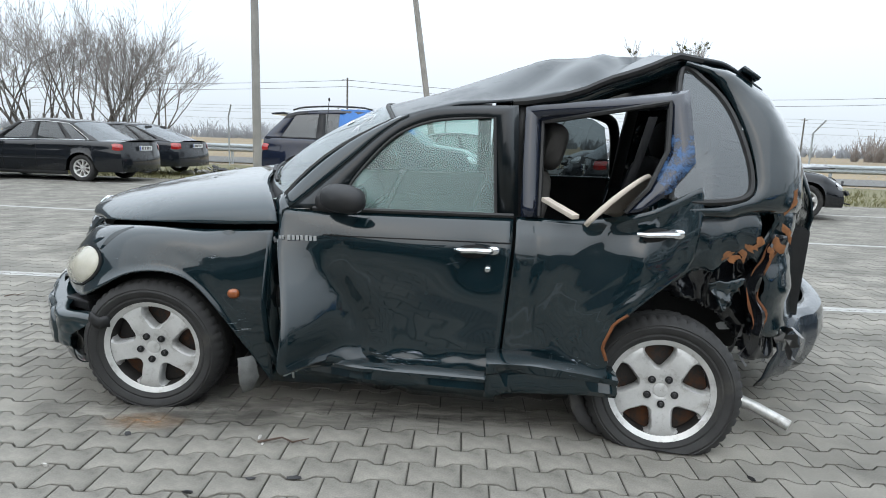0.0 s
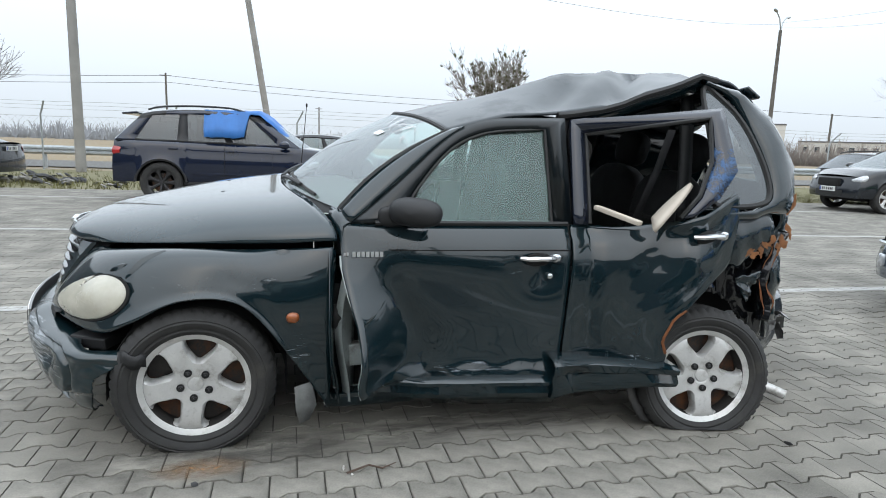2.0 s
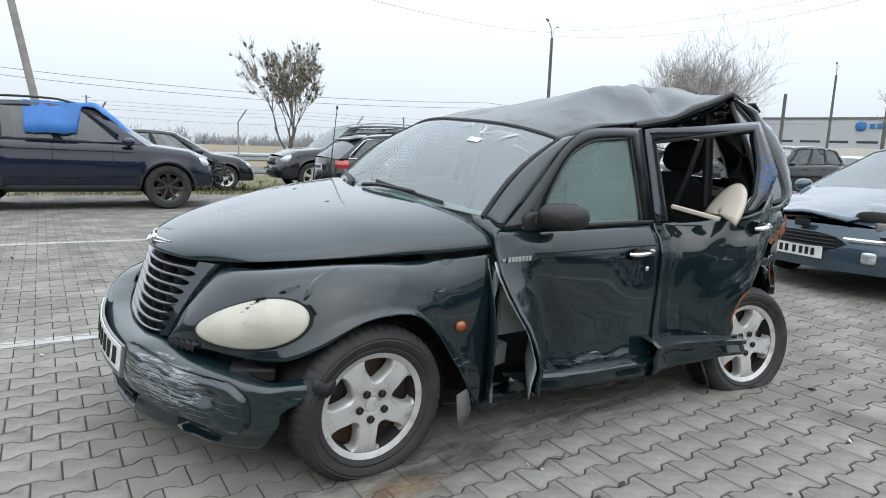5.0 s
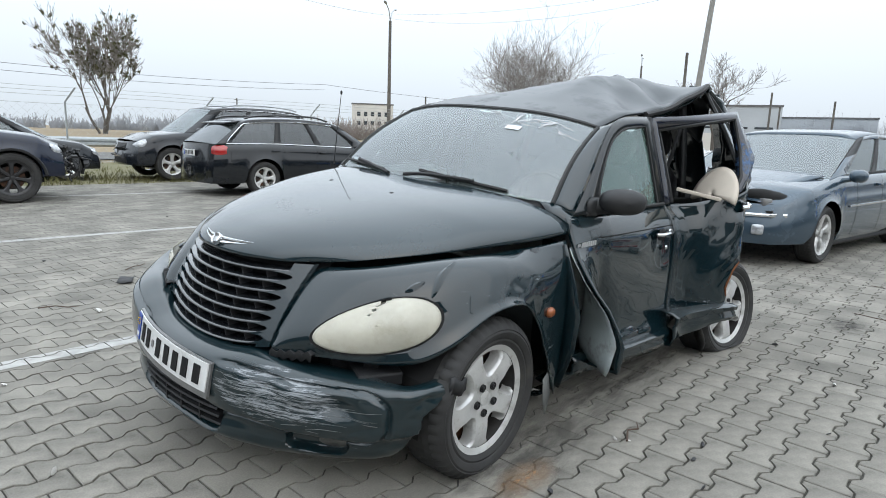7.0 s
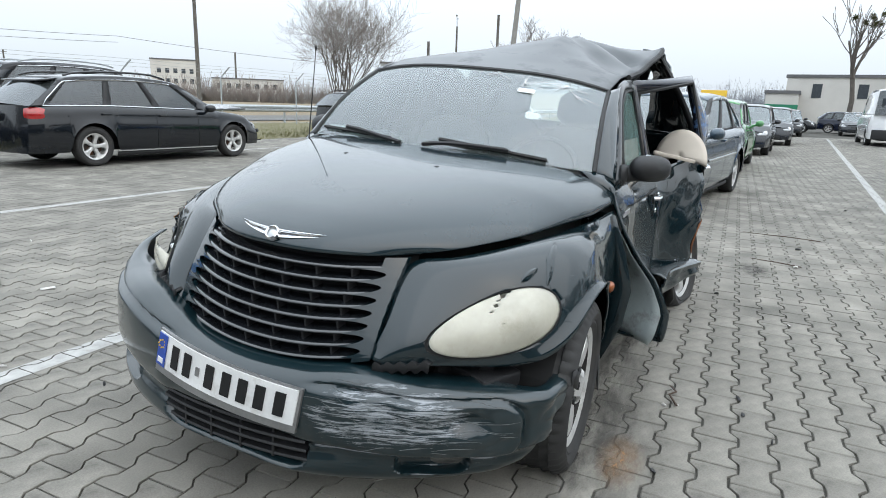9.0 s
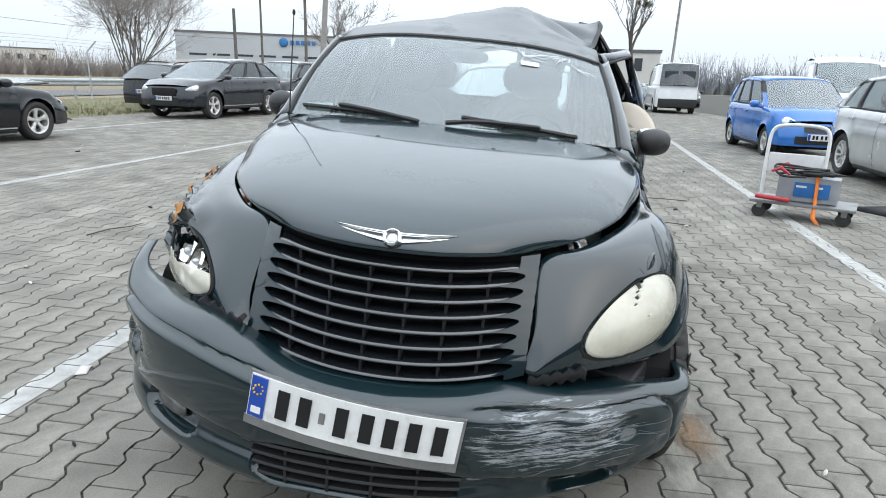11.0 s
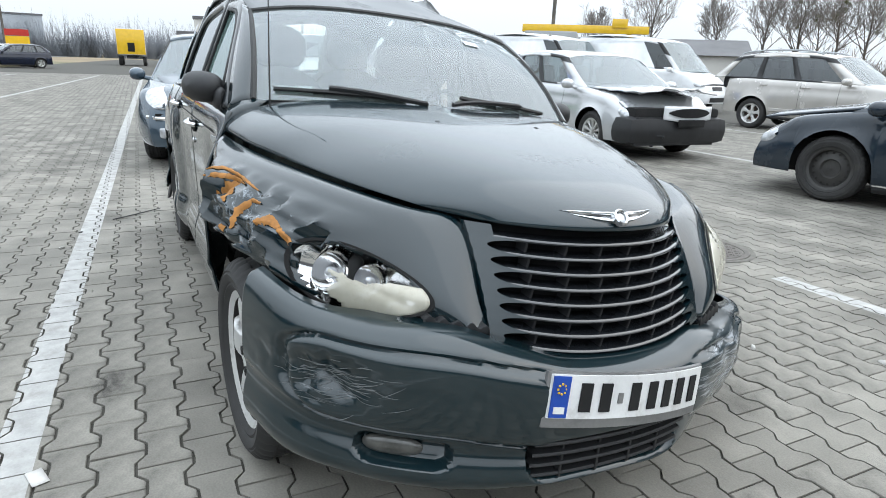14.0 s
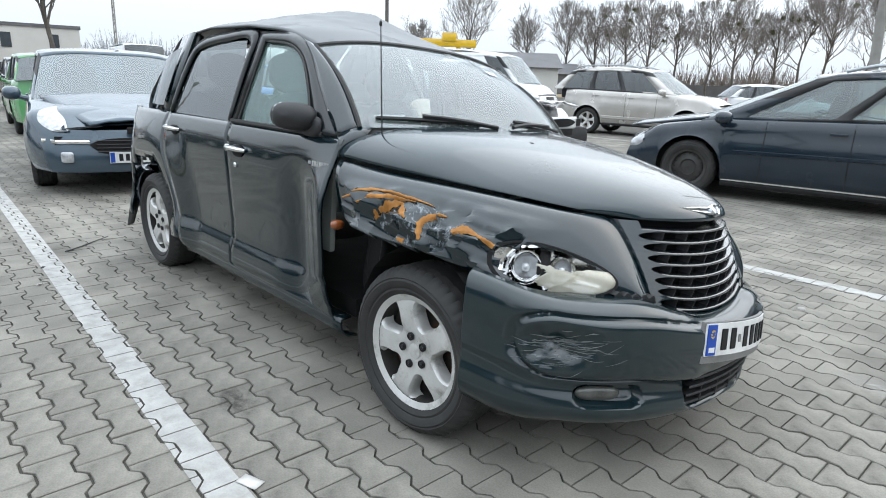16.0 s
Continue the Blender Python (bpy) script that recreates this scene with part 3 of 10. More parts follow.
                yy = hw * curve(zr, SECTION) + 0.004
                rows.append([(xd - 0.004, sgn * yy, zz), (xd + 0.004, sgn * yy, zz)])
            sheet(bm, rows)
            part("door_seam", bm, DARK, car, smooth=False)
    # grille and lower intake
    bm = bmesh.new()
    for w_, h_, z_ in c.get("grille", ((0.62, 0.12, zb(x0) - 0.1), (0.9, 0.14, sill + 0.16))):
        rows = []
        for zz in (z_ - h_ / 2, z_ + h_ / 2):
            zr = (zz - sill) / (zb(x0) - sill)
            rows.append([tuple(np.add(at(x0, w_ * q / 2, zz, zr), (-0.008, 0, 0))) for q in np.linspace(-1, 1, 11)])
        sheet(bm, rows)
    part("grille", bm, PLASTIC, car)
    if c.get("rails", False):
        for sgn in (-1, 1):
            bm = bmesh.new()
            pts = []
            for u in np.linspace(0.12, 0.95, 14):
                x, y, z = rail(u)
                pts.append((x, sgn * (y - 0.03), z + 0.05 + 0.045 * min(1, 8 * u - 0.9, 8 * (1.0 - u))))
            tube(bm, pts, 0.018)
            part("roof_rail", bm, c.get("rail_mat", PLASTIC), car)
    API.update(side=side, at=at, zb=zb, hw=hw, x0=x0, x1=x1, sill=sill, wb=wb, rail=rail, bw=bw, roof_z=rz)
    if c.get("plate", "") in ("rear", "both"):
        plate(car, x1 + 0.01, 0, c.get("plate_z", 0.62), 90)
    if c.get("plate", "") in ("front", "both"):
        plate(car, x0 - 0.012, 0, c.get("fplate_z", 0.42), -90)
    return car


def spec(kind, **kw):
    """Proportions of common shapes of cars."""
    base = {
        "sedan": dict(wb=2.75, fo=0.85, ro=1.1, W=1.8, r=0.32, belt=[(-0.85, 0.66), (-0.4, 0.82), (0.45, 0.93), (2.6, 0.98), (3.85, 0.96)], gh=(0.32, 3.3, (1.12, 1.36), (2.55, 1.36), 1.44), panes=[(0.13, 0.4), (0.45, 0.72), (0.77, 0.9)]),
        "wagon": dict(wb=2.85, fo=0.85, ro=1.1, W=1.83, r=0.33, belt=[(-0.85, 0.66), (-0.4, 0.82), (0.45, 0.93), (2.6, 0.99), (3.95, 0.98)], gh=(0.32, 3.82, (1.12, 1.38), (3.3, 1.37), 1.47), panes=[(0.12, 0.36), (0.4, 0.63), (0.67, 0.93)]),
        "hatch": dict(wb=2.62, fo=0.85, ro=0.8, W=1.78, r=0.315, belt=[(-0.85, 0.68), (-0.4, 0.85), (0.35, 0.95), (2.6, 1.0), (3.42, 1.0)], gh=(0.2, 3.3, (1.0, 1.37), (2.85, 1.38), 1.46), panes=[(0.14, 0.42), (0.46, 0.72), (0.76, 0.92)]),
        "suv": dict(wb=2.85, fo=0.88, ro=0.98, W=1.92, r=0.37, sill=0.3, belt=[(-0.88, 0.85), (-0.45, 1.0), (0.4, 1.09), (2.6, 1.14), (3.83, 1.15)], gh=(0.3, 3.72, (1.05, 1.6), (3.25, 1.6), 1.7), panes=[(0.12, 0.38), (0.42, 0.65), (0.69, 0.92)], rails=True),
        "van": dict(wb=3.3, fo=0.95, ro=1.0, W=2.0, r=0.34, sill=0.25, belt=[(-0.95, 0.85), (-0.6, 1.05), (0.1, 1.3), (3, 1.32), (4.3, 1.32)], gh=(-0.1, 4.25, (0.75, 2.1), (4.1, 2.3), 2.35), panes=[(0.06, 0.22)], taper=0.88),
    }[kind].copy()
    base.update(kw)
    return base


def side_strip(car, name, x0, x1, zr, h, material, label="", d=0.012, sides=(-1, 1)):
    """A moulding along the doors at a share zr of the height up to the shoulder."""
    for sgn in sides:
        bm = bmesh.new()
        rows = []
        for x in np.linspace(x0, x1, 12):
            z = lerp(API["sill"], API["zb"](x), zr)
            y = API["hw"] * curve(zr, SECTION)
            rows.append([(x, sgn * (y - 0.01), z - h / 2), (x, sgn * (y + d), z - h * 0.3), (x, sgn * (y + d), z + h * 0.3), (x, sgn * (y - 0.01), z + h / 2)])
        sheet(bm, rows)
        away(bm)
        part(name, bm, material, car, label)


def window_trim(car, us, material, r=0.012):
    """A bright frame round all the side windows."""
    for sgn in (-1, 1):
        bm = bmesh.new()
        S = API["side"]
        q = [S(u, 0.04) for u in np.linspace(us[0], us[1], 12)] + [S(us[1] + 0.01, v) for v in (0.3, 0.6, 0.85)] + [S(u, 0.93) for u in np.linspace(us[1], us[0] + 0.02, 12)]
        tube(bm, [(a, sgn * (b + 0.006), c) for a, b, c in q], r, 5)
        part("window_trim", bm, material, car, "bright window trim")


def block(car, name, size, m, material, label="", bevel=0.02, rough=0.0):
    bm = bmesh.new()
    box(bm, size, m, bevel)
    if rough:
        for v in bm.verts:
            v.co += Vector((noise.noise(v.co * 9), noise.noise(v.co * 9 + Vector((5, 0, 0))), noise.noise(v.co * 9 + Vector((0, 5, 0))))) * rough
    return part(name, bm, material, car, label)


def torn_nose(car, x, w, z, seed, n=22, spread=0.16):
    """Broken brackets, pipes and plastic where a nose is torn open."""
    rng = random.Random(seed)
    bm = bmesh.new()
    for k in range(n):
        c = Vector((x + rng.uniform(-spread, spread), rng.uniform(-w, w), z + rng.uniform(-0.2, 0.22)))
        m = Matrix.Translation(c) @ Euler((rng.uniform(0, 3), rng.uniform(0, 3), rng.uniform(0, 3))).to_matrix().to_4x4()
        if k % 3:
            box(bm, (rng.uniform(0.03, 0.14), rng.uniform(0.01, 0.05), rng.uniform(0.03, 0.12)), m, 0.004)
        else:
            tube(bm, [m @ Vector((0, 0, 0)), m @ Vector((0.08, 0.05, 0.02)), m @ Vector((0.12, 0.1, -0.06))], 0.012, 6)
    part("broken_front", bm, PLASTIC, car, "tangle of broken black plastic")["kind"] = "stuff"


def bonnet_sheet(car, x0, x1, w0, w1, z0, z1, crown, lift, material, crush=0.0, label=""):
    """A loose bonnet lying over the front."""
    bm = bmesh.new()
    rows = []
    for t in np.linspace(0, 1, 14):
        row = []
        for v in np.linspace(-1, 1, 15):
            p = Vector((lerp(x0, x1, t), v * lerp(w0, w1, t), lerp(z0, z1, t) + crown * (1 - v * v) + lift * (1 - t)))
            if crush:
                p.z += crinkle_c(p, crush * (1 - t) * 1.2)
            row.append(p)
        rows.append(row)
    sheet(bm, rows)
    away(bm)
    return solid(part("bonnet", bm, material, car, label), 0.018)


def crinkle_c(p, amp):
    a = noise.noise(Vector(p) * 4.5)
    b = noise.noise(Vector(p) * 10 + Vector((3, 1, 2)))
    return amp * ((0.4 - abs(a)) * 2 + 0.4 - abs(b))


# ---- the wrecked retro hatchback ----
WRECK = pose(0, 0.08, 0, 3.8, 0, 0)
INV = WRECK.inverted()


def W(x, y, z):
    """A place in the yard in the frame of the leaning wreck."""
    return tuple(INV @ Vector((x, y, z)))


def scuffed(name, color, marks, tint=(0.5, 0.52, 0.54), stretch=(5, 5, 40), gain=0.5, rough=0.2, dirt=0.2, coat_rough=0.05):
    """Car paint with scratched patches: marks are (centre, radii) in metres."""
    m = paint(name, color, dirt, rough=rough, coat_ior=1.57, coat_rough=coat_rough)
    nt = m.node_tree
    N, L = nt.nodes.new, nt.links.new
    b = nt.nodes["Principled BSDF"]
    co = N("ShaderNodeTexCoord")
    mask = None
    for cen, rad, *wt in marks:
        mp = N("ShaderNodeMapping")
        mp.vector_type = "POINT"
        mp.inputs["Location"].default_value = [-a / r for a, r in zip(cen, rad)]
        mp.inputs["Scale"].default_value = [1 / r for r in rad]
        L(co.outputs["Object"], mp.inputs["Vector"])
        ln = N("ShaderNodeVectorMath")
        ln.operation = "LENGTH"
        L(mp.outputs[0], ln.inputs[0])
        mr = N("ShaderNodeMapRange")
        mr.inputs["From Min"].default_value, mr.inputs["From Max"].default_value = 1.0, 0.45
        mr.inputs["To Max"].default_value = wt[0] if wt else 1.0
        L(ln.outputs["Value"], mr.inputs["Value"])
        if mask is None:
            mask = mr.outputs[0]
        else:
            mx = N("ShaderNodeMath")
            mx.operation = "MAXIMUM"
            L(mask, mx.inputs[0])
            L(mr.outputs[0], mx.inputs[1])
            mask = mx.outputs[0]
    mp = N("ShaderNodeMapping")
    mp.inputs["Scale"].default_value = stretch
    L(co.outputs["Object"], mp.inputs["Vector"])
    ns = N("ShaderNodeTexNoise")
    ns.inputs["Scale"].default_value, ns.inputs["Detail"].default_value, ns.inputs["Roughness"].default_value = 1.0, 9, 0.75
    ns.inputs["Distortion"].default_value = 0.6
    L(mp.outputs[0], ns.inputs["Vector"])
    th = N("ShaderNodeMapRange")
    th.inputs["From Min"].default_value, th.inputs["From Max"].default_value = 1.0 - gain, 1.1 - gain
    sm = N("ShaderNodeMath")
    sm.operation = "MULTIPLY_ADD"
    L(mask, sm.inputs[0])
    sm.inputs[1].default_value = 0.5
    L(ns.outputs["Fac"], sm.inputs[2])
    sub = N("ShaderNodeMath")
    sub.operation = "SUBTRACT"
    L(sm.outputs[0], sub.inputs[0])
    sub.inputs[1].default_value = 0.42
    L(sub.outputs[0], th.inputs["Value"])
    fac = N("ShaderNodeMath")
    fac.operation = "MULTIPLY"
    L(th.outputs[0], fac.inputs[0])
    L(mask, fac.inputs[1])
    mix = N("ShaderNodeMix")
    mix.data_type = "RGBA"
    old = b.inputs["Base Color"].links[0].from_socket
    L(fac.outputs[0], mix.inputs["Factor"])
    L(old, mix.inputs["A"])
    mix.inputs["B"].default_value = (*tint, 1)
    L(mix.outputs["Result"], b.inputs["Base Color"])
    inv = N("ShaderNodeMath")
    inv.operation = "SUBTRACT"
    inv.inputs[0].default_value = 1.0
    L(fac.outputs[0], inv.inputs[1])
    L(inv.outputs[0], b.inputs["Coat Weight"])
    return m


INK = (0.0044, 0.0136, 0.0176)
# same body paint, paler so the bonnet's sky reflection is in the colour
BONNET_PAINT = paint("paler_black_bonnet_paint", (0.009, 0.022, 0.0285), 0.12, coat_ior=1.57)
# body paint copied darker and duller, keeping sky reflection off the window frames
FRAME_BLACK = mat("darkened_frame_paint", (0.004, 0.0075, 0.0095), 0.35, spec=0.15, var=0.2, fine=300, coat=0.8, coat_rough=0.06, coat_ior=1.42)
WRECK_PAINT = paint("wreck_black_paint", INK, 0.12, coat_ior=1.57)
ROOF_PAINT = mat("dusty_black_roof_paint", (0.02, 0.027, 0.033), rough=0.42, var=0.12, scale=3, fine=200, coat=0.55, spec=0.3, stain=0.2, stain_color=(0.032, 0.037, 0.042), stain_scale=2.5, coat_ior=1.45, coat_rough=0.22)
SLAT_BLACK = mat("satin_black_slats", (0.012, 0.014, 0.017), 0.25, spec=0.5, var=0.2, coat=1.0, coat_ior=1.6, coat_rough=0.12)
SCUFF_BUMPER = scuffed("scuffed_black_bumper", (0.006, 0.0172, 0.0215), [((-0.72, -0.48, 0.41), (0.42, 0.46, 0.17)), ((-0.52, 0.74, 0.43), (0.22, 0.17, 0.09), 0.8), ((-0.6, -0.66, 0.27), (0.3, 0.3, 0.08), 0.75), ((-0.6, 0.5, 0.25), (0.3, 0.4, 0.05), 0.72)], (0.32, 0.34, 0.36), (7, 9, 120), 0.445, rough=0.3, coat_rough=0.06)
SCUFF_FENDER = scuffed("scuffed_black_fender", INK, [((0.0, -0.78, 0.74), (0.4, 0.2, 0.09), 0.8), ((0.25, -0.8, 0.74), (0.16, 0.2, 0.06), 0.9), ((-0.35, -0.62, 0.76), (0.16, 0.16, 0.08), 0.78), ((0.38, -0.8, 0.45), (0.16, 0.2, 0.2), 0.85)], (0.4, 0.42, 0.44), (12, 14, 70), 0.4)
SCUFF_DOOR = scuffed("scuffed_black_door", INK, [((1.15, -0.8, 0.34), (0.45, 0.3, 0.09)), ((1.3, -0.8, 0.78), (0.12, 0.2, 0.06)), ((1.9, -0.95, 0.4), (0.5, 0.4, 0.12))], (0.33, 0.35, 0.38), (5, 20, 60), 0.36, coat_rough=0.035)
ORANGE_TORN = scuffed("torn_black_fender", INK, [((0.05, 0.8, 0.72), (0.4, 0.24, 0.15))], (0.3, 0.33, 0.36), (34, 46, 12), 0.39)
SCRAPED_BLUE = scuffed("blue_scraped_door_edge", (0.008, 0.012, 0.024), [((2.2, -1.0, 1.2), (0.3, 0.4, 0.35))], (0.06, 0.12, 0.24), (10, 10, 8), 0.42)
CRUSHED = scuffed("crushed_rusty_panel", (0.008, 0.009, 0.011), [((2.65, -0.72, 0.75), (0.45, 0.4, 0.42))], (0.12, 0.13, 0.135), (20, 20, 12), 0.3)
ORANGE_EDGE = mat("orange_torn_edge", (0.42, 0.175, 0.03), 0.7, var=0.25, scale=30, bump=0.3)
LENS_CLOUDY = mat("cloudy_headlight_lens", (0.72, 0.69, 0.58), 0.2, var=0.12, scale=9, fine=60, coat=0.7, stain=0.3, stain_color=(0.4, 0.37, 0.28), stain_scale=10)
LENS_CLOUDY.node_tree.nodes["Principled BSDF"].inputs["Alpha"].default_value = 0.58
REFLECTOR = mat("reflector_chrome", (0.8, 0.8, 0.8), 0.08, 1.0, 0.05, bump=0.1)
BEIGE = mat("beige_board", (0.5, 0.44, 0.37), 0.7, var=0.06, fine=200, bump=0.1)
SEAT_GREY = mat("grey_seat_cloth", (0.1, 0.095, 0.09), 0.95, var=0.2, scale=15, fine=600, bump=0.4)
INNER_GREY = mat("pale_green_grey_trim", (0.38, 0.42, 0.4), 0.6, var=0.08, fine=200)
MUD_FLAP = mat("dusty_grey_rubber", (0.15, 0.155, 0.15), 0.8, var=0.2, scale=20)
LAMP_WHITE = mat("pale_lamp_reflector", (0.78, 0.77, 0.72), 0.28, 0.35, 0.1, scale=30, bump=0.1)
# base colour raised to hold the sky reflected in the bent sheet
INNER_METAL = mat("grey_inner_steel", (0.42, 0.47, 0.47), 0.3, 0.1, 0.12, coat=0.6, stain=0.3, stain_color=(0.12, 0.1, 0.08), stain_scale=10)
FOG_GLASS = mat("dusty_fog_glass", (0.13, 0.13, 0.12), 0.3, 0.2, 0.3, scale=20, coat=0.4)
AMBER = mat("amber_lens", (0.36, 0.1, 0.025), 0.3, var=0.3, scale=40, coat=0.5)
BADGE = mat("badge_silver", (0.55, 0.56, 0.57), 0.3, 0.6, 0.03)
CRACK = mat("cracked_glass", (0.8, 0.83, 0.85), 0.5)
WIND_GLASS = glass("windshield_glass", (0.62, 0.72, 0.7), 0.9, film=0.14, mirror_ior=2.1, veil_color=(0.46, 0.53, 0.52))
SIDE_GLASS = glass("green_side_glass", (0.6, 0.72, 0.69), 0.94, film=0.24, mirror_ior=1.6, veil_color=(0.3, 0.45, 0.42))

wreck = thing("hatchback", WRECK, "wrecked black retro hatchback with crushed rear and scuffed bumper", "car")


def crinkle(p, amp, f):
    """Sharp-edged folds."""
    v = Vector(p)
    a = noise.noise(v * f)
    b = noise.noise(v * f * 2.3 + Vector((7, 3, 1)))
    return amp * ((0.5 - abs(a)) * 1.6 + 0.5 * (0.4 - abs(b)))


def outward(bm, c=(1.3, 0, 0.7)):
    """Faces turned away from a centre."""
    bmesh.ops.recalc_face_normals(bm, faces=bm.faces)
    c = Vector(c)
    s = sum(f.normal.dot(f.calc_center_median() - c) * f.calc_area() for f in bm.faces)
    if s < 0:
        bmesh.ops.reverse_faces(bm, faces=bm.faces)
    return bm


def skin(name, rows, material, label="", thick=0.004, parent=None, centre=(1.3, 0, 0.7), skip=None):
    bm = bmesh.new()
    sheet(bm, rows, skip=skip)
    outward(bm, centre)
    ob = part(name, bm, material, parent or wreck, label)
    if thick:
        solid(ob, thick)
    return ob


SIDE = [(0.16, 0.76), (0.2, 0.785), (0.235, 0.802), (0.29, 0.805), (0.33, 0.797), (0.37, 0.785), (0.45, 0.785), (0.6, 0.798), (0.8, 0.812), (0.9, 0.808), (0.968, 0.785)]


def yside(z):
    if z <= 0.968:
        return curve(z, SIDE)
    return lerp(0.785, 0.615, ((z - 0.968) / 0.5) ** 1.15)


ZS = [0.16, 0.2, 0.235, 0.26, 0.29, 0.33, 0.35, 0.37, 0.4, 0.45, 0.52, 0.6, 0.66, 0.72, 0.8, 0.845, 0.85, 0.9, 0.94, 0.968]

# bonnet
HOOD_Y = [(0, 0.365), (0.095, 0.475), (0.295, 0.605), (0.515, 0.685), (0.765, 0.76), (1, 0.8)]
HOOD_C = [(-0.632, 0.812), (-0.61, 0.842), (-0.55, 0.875), (-0.45, 0.91), (-0.2, 0.965), (0.07, 1.01), (0.4, 1.05)]
HOOD_E = [(-0.632, 0.812), (-0.54, 0.807), (-0.455, 0.812), (-0.36, 0.829), (-0.16, 0.853), (0.06, 0.868), (0.31, 0.884), (0.545, 0.9)]


def hood(u, v):
    x = lerp(-0.632 + 0.177 * abs(v) ** 2.4, 0.36 + 0.185 * v * v, u)
    ze, zc = scurve(x, HOOD_E), scurve(lerp(-0.632, 0.4, u), HOOD_C)
    p, e = lerp(2.5, 3.6, min(1, u * 1.6)), lerp(0.8, 0.5, min(1, u * 1.6))
    return (x, v * scurve(u, HOOD_Y), ze + (zc - ze) * max(0, 1 - abs(v) ** p) ** e)


US = [0, 0.008, 0.018, 0.03, 0.045, 0.065] + list(np.linspace(0.09, 1, 27))
VS = [math.sin(a * math.pi / 2) for a in np.linspace(-1, 1, 45).tolist()]
bonnet = skin("bonnet", [[hood(u, v) for v in VS] for u in US], BONNET_PAINT, "dull black bonnet sprung slightly open", 0.014)
# winged badge
bm = bmesh.new()
for sgn in (-1, 1):
    rows = []
    for k in range(14):
        q = k / 13
        y = sgn * (0.016 + 0.144 * q)
        x = -0.614 + 0.012 * q + 0.038 * q * q
        z = 0.842 + 0.007 * q
        h = 0.013 * (1 - q) ** 0.65 + 0.001
        row = []
        for e, up in ((-1.0, 0), (-0.8, 1), (-0.4, 0.75), (-0.3, 0.15), (-0.2, 0.15), (-0.1, 0.8), (0.3, 1), (0.4, 0.2), (0.52, 0.2), (0.62, 0.9), (0.85, 0.8), (1.0, 0)):
            row.append((x + 0.006 * e * h / 0.013 - 0.007 * up - 0.001, y, z + h * e + 0.004 * up))
        rows.append(row)
    sheet(bm, rows)
badge = part("badge", bm, CHROME, wreck, "chrome winged badge")
at_badge = pose(-0.624, 0, 0.843, -40, 0, -90)
bm = bmesh.new()
lathe(bm, [(0.015, 0.002), (0.015, -0.007), (0.019, -0.01), (0.023, -0.007), (0.024, 0.006)], 28)
bm.transform(at_badge)
part("ring", bm, CHROME, badge)
bm = bmesh.new()
lens_shape(bm, 0.015, 0.006, 0.015, at_badge)
part("boss", bm, BADGE, badge)
for y in (-0.2, 0.2):
    bm = bmesh.new()
    lens_shape(bm, 0.014, 0.012, 0.008, pose(0.07, y, 1.006))
    part("washer_nozzle", bm, PLASTIC, wreck)


